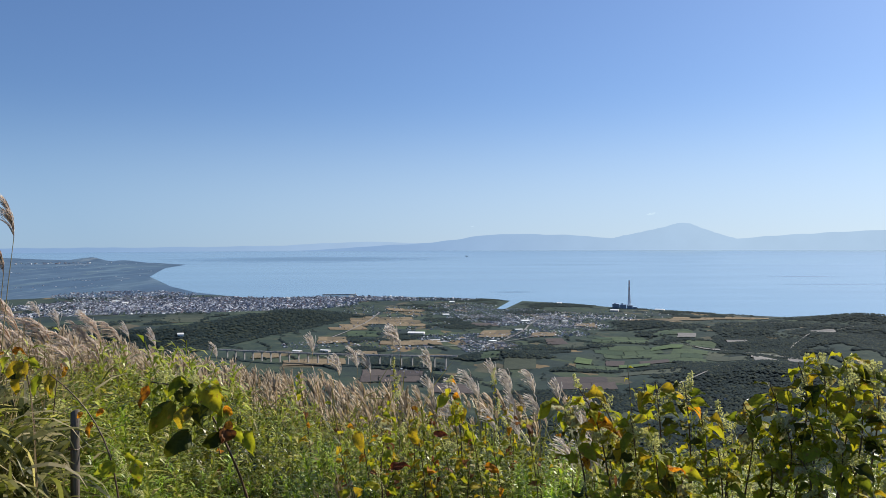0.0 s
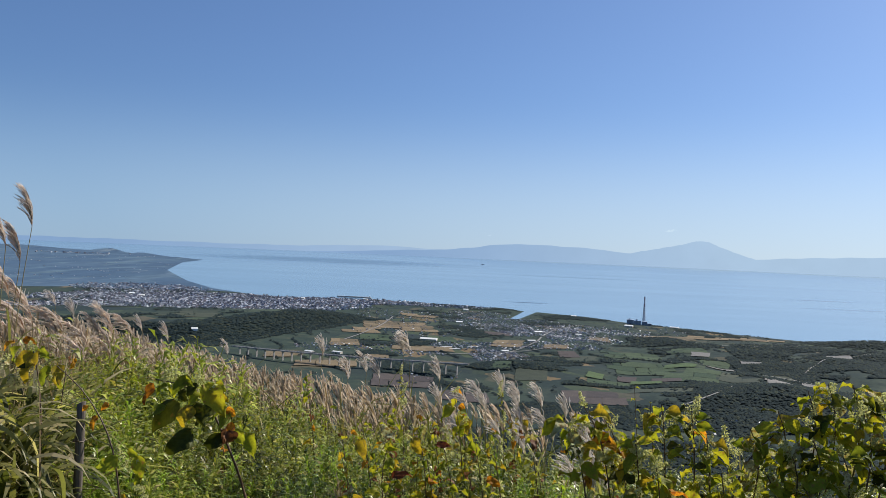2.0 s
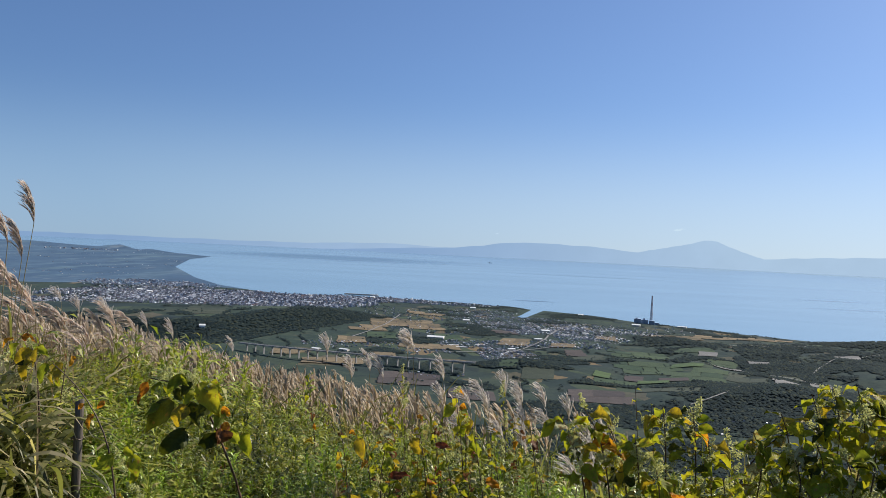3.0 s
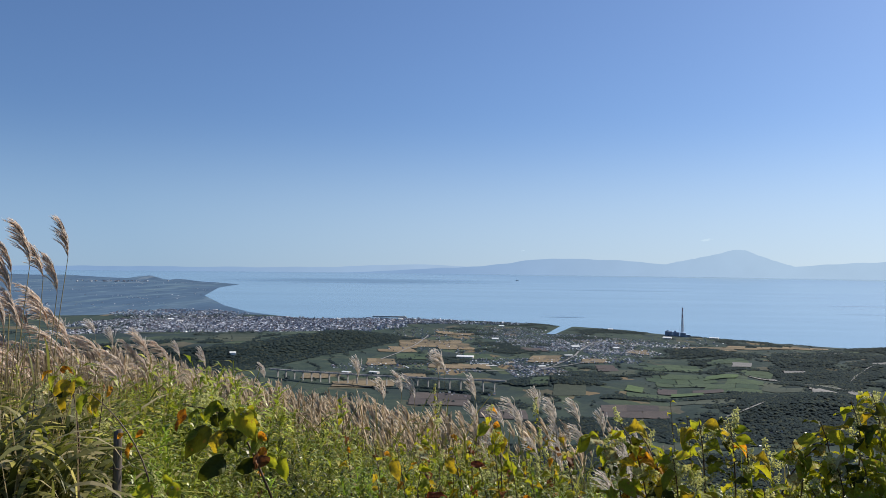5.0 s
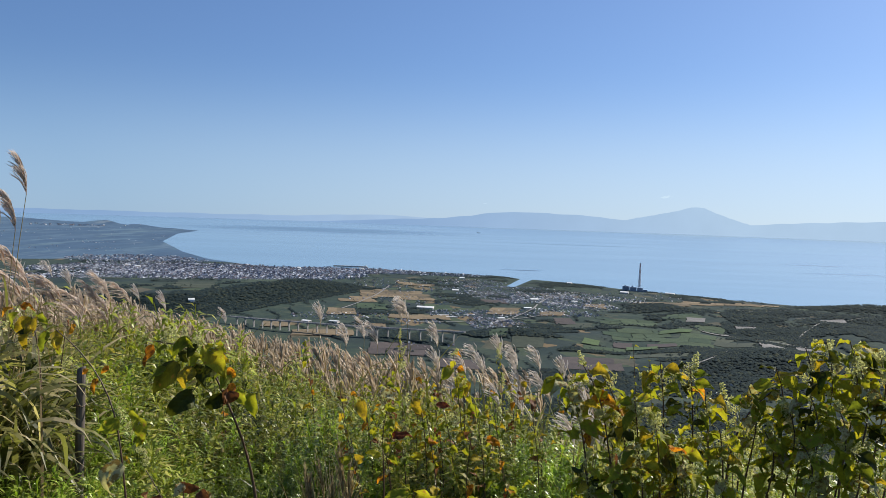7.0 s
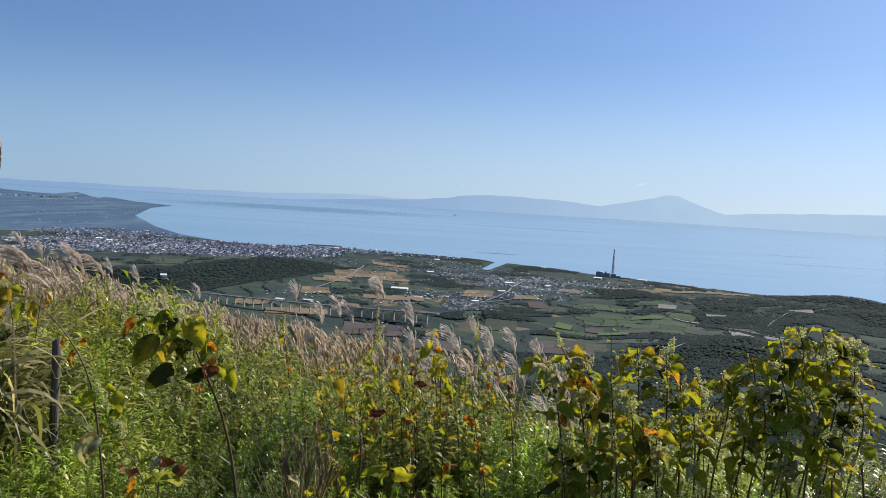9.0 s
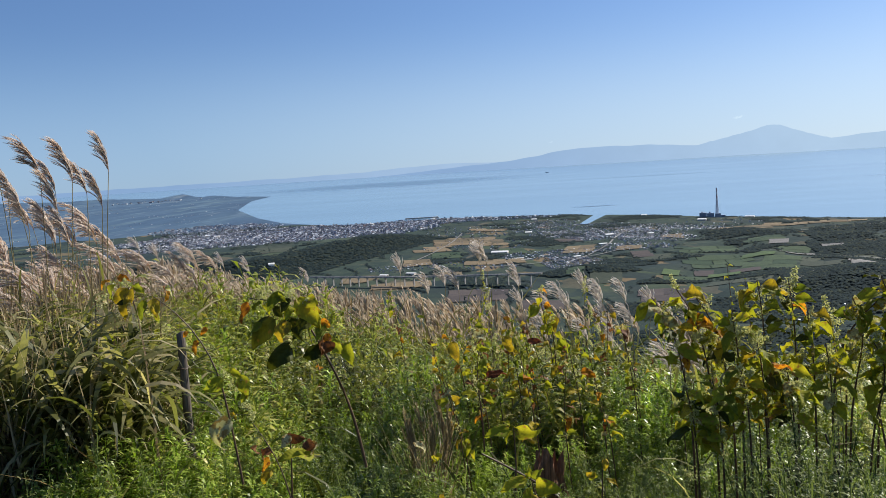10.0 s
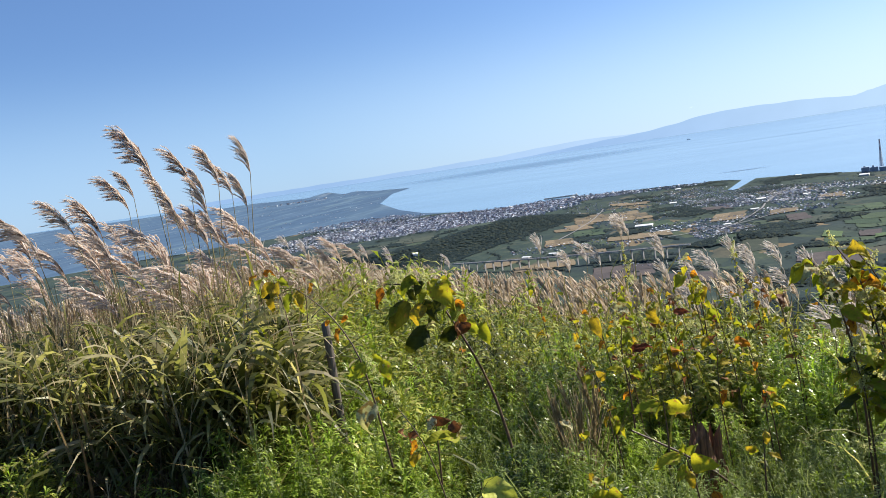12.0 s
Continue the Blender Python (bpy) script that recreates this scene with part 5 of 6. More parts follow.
for q in range(50):
    x = rng.uniform(-5.9, -3.1)
    plume_grass(x, rng.uniform(4.9, 6.4), rng.uniform(0.72, 1.20 + 0.24 * (x < -3.7)), rng.uniform(-0.16, 0.0), 10 + q % 6, rng.uniform(1.1, 1.4), rng.uniform(-20, 20),
                "plume reed stalk with a full tan seed head")
for q in range(60):
    x = rng.uniform(-5.6, -2.6)
    plume_grass(x, rng.uniform(5.2, 7.0), rng.uniform(0.55, 0.86 + 0.4 * (x < -3.9)), rng.uniform(-0.14, 0.02), 10 + q % 6, rng.uniform(0.8, 1.1), rng.uniform(-20, 20),
                "plume reed stalk with a soft windswept seed head")

canes = Heap()
for q in range(900):
    x, y = rng.uniform(-5.4, -2.5), rng.uniform(4.3, 6.8)
    if x > -2.0 - 0.18 * y:
        continue
    top, tip = rng.uniform(0.7, 1.25), rng.normal(0.02, 0.07)
    v, f = tube_arrays(np.array([(0, 0, 0), (tip * 0.3, 0, top * 0.55), (tip, 0, top)]), [0.004, 0.0034, 0.0018], 4)
    canes.add(v + np.array([x, y, gz(x, y)]), f)
thing("reed_canes", "thin upright straw canes between the reed stalks", "reed", kind="stuff", mesh=canes.mesh("reed_canes", MAT_STRAW))
straw = Heap()
for k in range(10):
    v, f = blade(1.0, 0.015, rng.uniform(0.3, 1.6), 5, rng.uniform(-0.8, 0.8))
    x, y = rng.uniform(-5.6, -2.4, 260), rng.uniform(4.5, 7.2, 260)
    ok = x < -1.7 - 0.2 * y
    x, y = x[ok], y[ok]
    straw.many(v, f, turns(np.stack([x, y, ground_z(x, y)], 1), rng.uniform(0, 6.3, len(x)), rng.normal(0, 0.15, len(x)), rng.normal(-0.05, 0.15, len(x)), rng.uniform(0.7, 1.15, len(x))))
thing("straw_blades", "dry straw blades standing between the reed canes", "reed", kind="stuff", mesh=straw.mesh("straw_blades", MAT_STRAW))

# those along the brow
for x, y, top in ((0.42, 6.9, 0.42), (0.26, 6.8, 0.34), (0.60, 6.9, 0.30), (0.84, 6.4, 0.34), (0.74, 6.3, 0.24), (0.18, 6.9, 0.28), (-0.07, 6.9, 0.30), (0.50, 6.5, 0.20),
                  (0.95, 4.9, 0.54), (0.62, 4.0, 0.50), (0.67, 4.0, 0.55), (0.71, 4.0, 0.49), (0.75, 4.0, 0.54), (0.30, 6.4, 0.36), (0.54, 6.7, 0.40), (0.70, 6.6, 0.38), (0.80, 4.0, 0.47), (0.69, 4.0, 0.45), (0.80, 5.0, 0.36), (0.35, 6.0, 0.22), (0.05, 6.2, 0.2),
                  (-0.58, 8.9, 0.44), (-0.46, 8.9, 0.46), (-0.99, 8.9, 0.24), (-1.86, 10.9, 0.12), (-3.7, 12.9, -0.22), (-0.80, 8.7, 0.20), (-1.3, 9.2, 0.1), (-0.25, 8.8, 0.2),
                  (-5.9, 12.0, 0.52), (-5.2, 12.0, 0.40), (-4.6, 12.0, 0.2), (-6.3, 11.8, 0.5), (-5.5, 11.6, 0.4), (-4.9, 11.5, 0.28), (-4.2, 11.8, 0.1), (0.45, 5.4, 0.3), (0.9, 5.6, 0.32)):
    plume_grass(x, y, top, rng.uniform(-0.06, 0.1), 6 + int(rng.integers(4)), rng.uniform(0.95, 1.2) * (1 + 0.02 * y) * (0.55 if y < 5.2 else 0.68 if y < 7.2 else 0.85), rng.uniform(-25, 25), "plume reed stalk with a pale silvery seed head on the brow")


def build_brow_plumes():
    """The mass of seed heads on the slope, too many to count."""
    canes, cores, hairs = Heap(), Heap(), Heap()
    for k in range(6):
        c, h = plume(400 + k, 11, 4, 0.30, 0.15 + 0.07 * k, 0.0135, 1.5, 0.3, 6, False)
        x, y = scatter(430, -44, 2, 7.6, 19)
        az = np.degrees(np.arctan2(x, y))
        ok = (rng.random(len(x)) < 0.97 - 0.6 * smooth01(az, -10, 2))
        x2, y2 = scatter(6, -2, 12, 6.5, 9)
        x, y = np.concatenate([x[ok], x2]), np.concatenate([y[ok], y2])
        g = ground_z(x, y)
        az, rr = np.degrees(np.arctan2(x, y)), np.hypot(x, y)
        crest = np.interp(az, [-30, -26, -20, -12, -5, 0, 6, 12], [-0.085, -0.085, -0.115, -0.145, -0.165, -0.175, -0.17, -0.19])
        hgt = np.minimum(rng.uniform(0.75, 1.2, len(x)), 1.6 + (crest - rng.exponential(0.012, len(x))) * rr - g - 0.30)
        hgt = np.maximum(hgt, 0.25)
        lean = rng.normal(-0.05, 0.09, len(x))
        for q in range(len(x)):
            v, f = tube_arrays(np.stack([lean[q] * np.array([0, 0.3, 1.0]) * hgt[q], np.zeros(3), np.array([0, 0.55, 1.0]) * hgt[q]], 1), [0.004, 0.003, 0.002], 3)
            canes.add(v + np.array([x[q], y[q], g[q]]), f)
        m = turns(np.stack([x + lean * hgt, y, g + hgt], 1), rng.normal(0, 0.5, len(x)), None, lean * 1.5, rng.uniform(0.75, 1.25, len(x)))
        for src, dst in ((c, cores), (h, hairs)):
            dst.many(np.concatenate(src.v), np.concatenate(src.f), m)
    thing("brow_canes", "straw canes of plume grass on the slope", "grass", kind="stuff", mesh=canes.mesh("brow_canes", MAT_STEM))
    ob = thing("brow_plumes", "mass of pinkish tan plume grass heads on the slope", "grass", kind="stuff", mesh=hairs.mesh("brow_plumes", MAT_PLUME_FAR))
    part("plume_cores", cores.mesh("plume_cores", MAT_STRAW), ob)


build_brow_plumes()


# ---- giant knotweed and other single plants ----
def leaf_mesh(mat, seed, curl=0.5, fold=0.35, wave=0.05, crumple=0.0):
    """A broad pointed leaf one unit long on a short stalk, along +y, with a folded rib, twisted drooping blade and wavy rim."""
    r = np.random.default_rng(seed)
    nu, nv = 11, 6
    u = np.linspace(0, 1, nu)
    half = 0.28 * np.sin(np.pi * np.clip(u, 0.02, 0.995) ** 0.60) ** 0.9 * (1 - 0.25 * u)
    rows = []
    ang, py, pz = 0.25, 0.16, 0.0
    ph, tw = r.uniform(0, 6.3), r.normal(0, 0.5)
    side_roll = r.uniform(-0.2, 0.5, 2)
    for k in range(nu):
        edge = 1 + r.normal(0, 0.05, 2)
        for j in range(nv + 1):
            s = j / nv * 2 - 1
            x = s * half[k] * edge[int(s > 0)]
            lift = fold * abs(x) + wave * math.sin(9 * u[k] + ph + 2.5 * s) * abs(s) - side_roll[int(s > 0)] * abs(s) ** 3 * half[k]
            if crumple:
                lift += crumple * r.normal()
            c, q = math.cos(tw * u[k]), math.sin(tw * u[k])
            rows.append((x * c - lift * q, py, pz + x * q + lift * c))
        ang -= curl * 1.3 / nu * (0.4 + 1.2 * u[k])
        py += math.cos(ang) / (nu - 1)
        pz += math.sin(ang) / (nu - 1)
    w = nv + 1
    f = [(i * w + j, i * w + j + 1, (i + 1) * w + j + 1, (i + 1) * w + j) for i in range(nu - 1) for j in range(nv)]
    rows = np.array(rows)
    n0 = len(rows)
    stalk = np.array([(-0.012, 0, -0.03), (0.012, 0, -0.03), (0.010, 0.17, 0.005), (-0.010, 0.17, 0.005)])
    f.append((n0, n0 + 1, n0 + 2, n0 + 3))
    return mesh_from("leaf", np.concatenate([rows, stalk]), np.array(f), mat, True)


LEAVES = {}
for c in KL:
    dry = c in ("brown", "pale")
    LEAVES[c] = [leaf_mesh(KL[c], 500 + 10 * len(LEAVES) + q, 0.5 + 0.35 * q if not dry else 1.3 + 0.6 * q, 0.24 + 0.12 * q, 0.06 + 0.02 * q, 0.024 if dry else 0.011) for q in range(5)]


def flower_mesh(seed, n=90, length=0.11):
    """A loose spray of tiny cream blossoms."""
    r = np.random.default_rng(seed)
    h = Heap()
    s = r.uniform(0, 1, n)
    p = np.stack([r.normal(0, 0.014, n) * (1.2 - s), r.normal(0, 0.014, n) * (1.2 - s), s * length], 1)
    v, f = leaf_quad(0.015, 0.010)
    h.many(v, f, turns(p, r.uniform(0, 6.3, n), r.normal(0, 0.8, n), r.normal(0, 0.8, n)))
    return h.mesh("flower_spray", MAT_FLOWER)


FLOWERS = [flower_mesh(600 + q) for q in range(3)]


def curve3(pts, k=14):
    """A smooth line through a few points."""
    pts = np.asarray(pts, float)
    t = np.concatenate([[0], np.cumsum(np.linalg.norm(np.diff(pts, axis=0), axis=1))])
    s = np.linspace(0, t[-1], k)
    line = np.stack([np.interp(s, t, pts[:, i]) for i in range(3)], 1)
    for _ in range(3):
        line[1:-1] = (line[:-2] + 2 * line[1:-1] + line[2:]) / 4
    return line


def facing(d):
    """A turn that points a leaf along d and shows its upper side to the south and the sky."""
    y = Vector(d).normalized()
    x = y.cross(Vector((0.0, -0.8, 0.6))).normalized()
    return Matrix((x, y, x.cross(y))).transposed().to_4x4()


def knotweed(pts, count, palette, size=(0.09, 0.15), seed=0, label="giant knotweed stalk with yellowing leaves", flowers=2, low=0.35, thick=0.006, extra=(), sprays=()):
    """One stalk through points, the first at its foot; leaves alternate up it, blossom sprays near its tip."""
    r = np.random.default_rng(seed)
    foot = np.array(pts[0], float)
    line = curve3(pts) - foot
    ob = thing("knotweed", label, "plant", "knotweed stalks", at=tuple(foot))
    v, f = tube_arrays(line, np.linspace(thick, thick * 0.35, len(line)), 6)
    part("stem", mesh_from("stem", v, f, MAT_CANE, True), ob)
    names = [c for c, w in palette for _ in range(w)]
    for k in range(count):
        s = low + (1 - low) * (k + r.uniform(0.1, 0.9)) / count
        p = np.array([np.interp(s, np.linspace(0, 1, len(line)), line[:, i]) for i in range(3)])
        c = names[int(r.integers(len(names)))]
        az = k * 180 + r.normal(0, 55) + 40
        m = Matrix.Translation(p) @ pose(0, 0, 0, 0, 0, az) @ pose(0, 0, 0, r.uniform(-55, 25), r.normal(0, 28), 0) @ Matrix.Scale(r.uniform(*size) * (1.1 - 0.35 * s), 4)
        part("leaf", LEAVES[c][int(r.integers(5))], ob, {"orange": "orange autumn leaf", "yellow": "yellow leaf", "brown": "withered brown leaf"}.get(c, ""), m)
    for (x, y, z), c, ln, az, tilt, roll in extra:
        part("leaf", LEAVES[c][int(r.integers(5))], ob, {"orange": "orange autumn leaf", "yellow": "yellow leaf", "brown": "withered brown leaf", "dark": "dark green shaded leaf"}.get(c, ""),
             Matrix.Translation((x - foot[0], y - foot[1], z - foot[2])) @ (facing(az) @ pose(0, 0, 0, r.uniform(-20, 30), r.normal(0, 24), 0) if isinstance(az, tuple) else pose(0, 0, 0, 0, 0, az) @ pose(0, 0, 0, tilt, roll, 0)) @ Matrix.Scale(ln * 0.76, 4))
    for k, (x, y, z) in enumerate(sprays):
        tagged(part("flower_spray", FLOWERS[k % 3], ob, "spray of cream blossom", Matrix.Translation((x - foot[0], y - foot[1], z - foot[2])) @ pose(0, 0, 0, r.uniform(-50, 50), r.uniform(-50, 50), 0) @ Matrix.Scale(r.uniform(0.35, 0.6), 4)), kind="stuff")
    for k in range(flowers):
        s = r.uniform(0.45, 1.0)
        p = [np.interp(s, np.linspace(0, 1, len(line)), line[:, i]) for i in range(3)]
        tagged(part("flower_spray", FLOWERS[k % 3], ob, "spray of cream blossom", Matrix.Translation(p) @ pose(0, 0, 0, r.uniform(-60, 60), r.uniform(-60, 60), 0) @ Matrix.Scale(r.uniform(0.4, 0.85), 4)), kind="stuff")
    return ob


# the arching stalk with large dark leaves beside the post
ARCH_LEAVES = [((-0.949, 2.580, 1.163), "orange", 0.097, (-0.21, -0.25, -0.98), 0, 0), ((-0.867, 2.600, 1.110), "dark", 0.181, (-0.67, -0.25, -0.74), 0, 0),
          ((-0.811, 2.570, 1.096), "yellow", 0.127, (-0.67, -0.25, -0.75), 0, 0), ((-0.811, 2.580, 1.018), "dark", 0.168, (-0.72, -0.25, -0.70), 0, 0),
          ((-0.745, 2.590, 1.104), "dark", 0.150, (-0.48, -0.25, -0.88), 0, 0), ((-0.799, 2.580, 1.172), "lime", 0.174, (0.68, -0.25, -0.73), 0, 0),
          ((-0.834, 2.600, 1.185), "green", 0.111, (-0.59, -0.25, -0.81), 0, 0), ((-0.788, 2.600, 1.125), "lime", 0.096, (-0.69, -0.25, -0.72), 0, 0),
          ((-0.725, 2.600, 1.081), "orange", 0.067, (0.87, -0.25, -0.50), 0, 0), ((-0.726, 2.600, 1.011), "dark", 0.124, (-0.56, -0.25, -0.83), 0, 0),
          ((-0.714, 2.580, 1.023), "brown", 0.118, (0.48, -0.25, -0.88), 0, 0), ((-0.673, 2.700, 0.990), "lime", 0.127, (0.37, -0.25, -0.93), 0, 0)]
ARCH_FILL = [((-0.842, 2.600, 1.108), "dark", 0.133, (0.57, -0.25, -0.83), 0, 0), ((-0.910, 2.600, 1.085), "green", 0.085, (-0.56, -0.25, -0.83), 0, 0),
          ((-0.760, 2.600, 1.138), "yellow", 0.079, (0.71, -0.25, -0.70), 0, 0), ((-0.708, 2.600, 1.023), "brown", 0.090, (-0.48, -0.25, -0.88), 0, 0),
          ((-0.686, 2.600, 1.025), "green", 0.093, (0.35, -0.25, -0.94), 0, 0), ((-0.812, 2.600, 1.161), "dark", 0.080, (-0.49, -0.25, -0.87), 0, 0),
          ((-0.740, 2.600, 1.091), "green", 0.068, (-0.45, -0.25, -0.89), 0, 0), ((-0.872, 2.600, 1.139), "dark", 0.071, (0.50, -0.25, -0.86), 0, 0)]
ARCH_TOP = [((-0.766, 2.580, 1.155), "yellow", 0.087, (0.32, -0.25, -0.95), 0, 0), ((-0.863, 2.600, 1.172), "lime", 0.071, (0.84, -0.25, -0.54), 0, 0),
          ((-0.912, 2.600, 1.155), "green", 0.068, (-0.45, -0.25, -0.89), 0, 0), ((-0.710, 2.600, 1.075), "green", 0.091, (-0.33, -0.25, -0.95), 0, 0),
          ((-0.886, 2.620, 1.150), "lime", 0.075, (-0.47, -0.25, -0.88), 0, 0), ((-0.698, 2.600, 1.042), "orange", 0.073, (-0.13, -0.25, -0.99), 0, 0),
          ((-0.771, 2.630, 1.159), "lime", 0.070, (0.83, -0.25, -0.56), 0, 0)]
knotweed([(-0.638, 2.750, 0.520), (-0.645, 2.750, 0.580), (-0.668, 2.720, 0.746), (-0.692, 2.660, 0.872), (-0.709, 2.600, 0.953), (-0.745, 2.600, 1.036), (-0.779, 2.600, 1.117), (-0.835, 2.600, 1.156), (-0.898, 2.600, 1.163), (-0.952, 2.600, 1.160)], 0, [("lime", 1)], (0.07, 0.11), 11,
         "arching knotweed stalk with dark and orange leaves", 2, 0.75, 0.0058, ARCH_LEAVES + ARCH_TOP + ARCH_FILL,
         [(-0.931, 2.600, 1.154), (-0.906, 2.600, 1.162), (-0.880, 2.600, 1.146), (-0.852, 2.600, 1.166), (-0.822, 2.600, 1.160), (-0.796, 2.600, 1.140), (-0.843, 2.600, 1.140), (-0.894, 2.600, 1.134)])
# the thin leaning stalk behind the post
THIN_LEAVES = [((-1.431, 2.950, 1.120), "yellow", 0.084, (-0.05, -0.25, -1.00), 0, 0), ((-1.398, 2.950, 1.175), "brown", 0.050, (-0.27, -0.25, -0.96), 0, 0),
          ((-1.248, 2.950, 1.009), "orange", 0.053, (-0.62, -0.25, -0.79), 0, 0), ((-1.293, 2.950, 0.964), "orange", 0.081, (0.15, -0.25, -0.99), 0, 0),
          ((-1.195, 2.950, 0.816), "green", 0.142, (-0.82, -0.25, -0.57), 0, 0), ((-1.142, 2.950, 0.830), "lime", 0.129, (0.32, -0.25, -0.95), 0, 0),
          ((-1.157, 2.910, 0.677), "pale", 0.216, (-0.67, -0.25, -0.75), 0, 0), ((-1.177, 2.950, 0.846), "lime", 0.074, (0.80, -0.25, -0.60), 0, 0),
          ((-1.109, 2.950, 0.751), "lime", 0.069, (-0.57, -0.25, -0.82), 0, 0), ((-1.190, 2.950, 0.675), "yellow", 0.051, (0.68, -0.25, -0.73), 0, 0),
          ((-1.320, 2.950, 0.993), "orange", 0.052, (-0.72, -0.25, -0.70), 0, 0)]
knotweed([(-1.165, 2.950, 0.388), (-1.185, 2.950, 0.574), (-1.205, 2.950, 0.726), (-1.224, 2.950, 0.852), (-1.292, 2.950, 0.982), (-1.372, 2.950, 1.081), (-1.448, 2.950, 1.131)], 0, [("orange", 1)], (0.05, 0.08), 12,
         "thin brown knotweed stalk with a few orange leaves", 0, 0.6, 0.0045, THIN_LEAVES,
         [(-1.189, 2.950, 0.798), (-1.185, 2.950, 0.766), (-1.175, 2.950, 0.742), (-1.118, 2.950, 0.689), (-1.104, 2.950, 0.661), (-1.117, 2.950, 0.639), (-1.150, 2.950, 0.754)])
knotweed([(-0.875, 2.800, 0.084), (-0.908, 2.800, 0.263), (-0.937, 2.800, 0.407), (-0.965, 2.800, 0.530), (-1.011, 2.800, 0.613), (-1.050, 2.800, 0.672)], 0, [("lime", 1)], (0.05, 0.08), 13,
         "thin bare brown stalk leaning over the weeds", 0, 0.6, 0.0038)
# yellowing stalks at the edge of the plume grass
EDGE_LEAVES = [((-1.983, 3.700, 1.126), "orange", 0.097, (0.96, -0.25, -0.27), 0, 0), ((-1.905, 3.700, 1.083), "yellow", 0.122, (0.15, -0.25, -0.99), 0, 0),
          ((-1.815, 3.700, 1.025), "yellow", 0.150, (0.26, -0.25, -0.97), 0, 0), ((-1.740, 3.700, 1.051), "orange", 0.078, (-0.12, -0.25, -0.99), 0, 0),
          ((-1.977, 3.700, 1.100), "green", 0.144, (-0.61, -0.25, -0.79), 0, 0), ((-1.938, 3.700, 1.087), "yellow", 0.174, (-0.42, -0.25, -0.91), 0, 0),
          ((-1.894, 3.700, 1.095), "green", 0.100, (0.69, -0.25, -0.72), 0, 0), ((-1.919, 3.700, 1.040), "yellow", 0.165, (-0.20, -0.25, -0.98), 0, 0),
          ((-1.847, 3.700, 1.018), "green", 0.139, (-0.34, -0.25, -0.94), 0, 0), ((-2.005, 3.700, 1.115), "orange", 0.100, (-0.90, -0.25, -0.44), 0, 0),
          ((-1.789, 3.700, 0.941), "lime", 0.078, (-0.38, -0.25, -0.93), 0, 0)]
knotweed([(-1.872, 3.700, 0.589), (-1.880, 3.700, 0.776), (-1.899, 3.700, 0.961), (-1.938, 3.700, 1.103)], 5, [("green", 3), ("dark", 2), ("brown", 1)], (0.08, 0.13), 20, "knotweed stalk with yellow and brown hanging leaves", 2, 0.4, 0.0055, EDGE_LEAVES)
for q, (x, y, top) in enumerate(((-1.98, 4.05, 0.93), (-2.25, 3.9, 0.98))):
    knotweed([(x - 0.05, y + 0.05, 0.0), (x, y, top * 0.6), (x + 0.04, y, top)], 8, [("lime", 2), ("yellow", 2), ("pale", 1), ("orange", 1), ("green", 2)], (0.08, 0.13), 21 + q, flowers=2)
# low stalks across the middle
for q, (x, y, top, n) in enumerate(((-0.42, 4.22, 0.66, 8), (-0.56, 4.32, 0.70, 7), (-0.14, 4.30, 0.70, 9), (0.05, 4.50, 0.80, 9), (-0.05, 4.2, 0.66, 8), (-0.06, 3.52, 0.70, 8), (0.24, 3.62, 0.68, 9),
                                    (-0.38, 3.52, 0.56, 6), (0.42, 3.9, 0.72, 8), (0.16, 3.95, 0.66, 8), (-0.9, 5.2, 0.72, 7), (-1.3, 4.6, 0.7, 6))):
    knotweed([(x + 0.05, y + 0.03, 0.0), (x + 0.02, y, top * 0.6), (x - 0.04, y - 0.03, top + 0.06)], int(n * (1.35 if y > 3.85 else 0.8)), [("green", 7), ("lime", 5), ("yellow", 2), ("orange", 1), ("brown", 2), ("pale", 1)], (0.055, 0.105), 40 + q,
             "low knotweed stalk with green, yellow and orange leaves", 1 if q % 3 == 0 else 0, 0.35, 0.004)
for q in range(22):
    x, y, top = rng.uniform(-0.45, 0.95), rng.uniform(3.45, 4.7), rng.uniform(0.55, 0.74)
    knotweed([(x + 0.05, y + 0.03, 0.0), (x + 0.02, y, top * 0.6), (x + rng.normal(0, 0.07), y - 0.03, top + 0.04)], 15, [("green", 4), ("lime", 4), ("yellow", 3), ("brown", 2), ("pale", 3), ("orange", 1)], (0.045, 0.085), 200 + q,
             "low leafy stalk turning olive and yellow", 1 if q % 2 else 0, 0.45, 0.0035)
# the two thickets: tips of their stalks
for q, (x, y, top) in enumerate(((0.42, 3.15, 1.01), (0.52, 3.20, 1.03), (0.60, 3.25, 0.99), (0.70, 3.10, 0.94), (0.82, 3.20, 1.05), (0.95, 3.25, 1.03), (1.00, 3.20, 0.93), (0.76, 3.00, 0.86), (0.59, 2.95, 0.74), (0.50, 2.95, 0.70), (0.86, 3.00, 0.76), (1.03, 3.10, 0.82), (0.69, 2.95, 0.77))):
    lean = 0.16 if q < 3 else 0.05
    knotweed([(x + lean, y + 0.05, 0.0), (x + lean * 0.9, y + 0.03, top * 0.55), (x + lean * 0.45, y, top * 0.93), (x, y - 0.02, top)], 17, [("green", 5), ("dark", 2), ("lime", 9), ("yellow", 2), ("orange", 1), ("pale", 2)],
             (0.075, 0.145), 60 + q, "knotweed stalk in a thicket, leaves turning yellow", 9, 0.70)
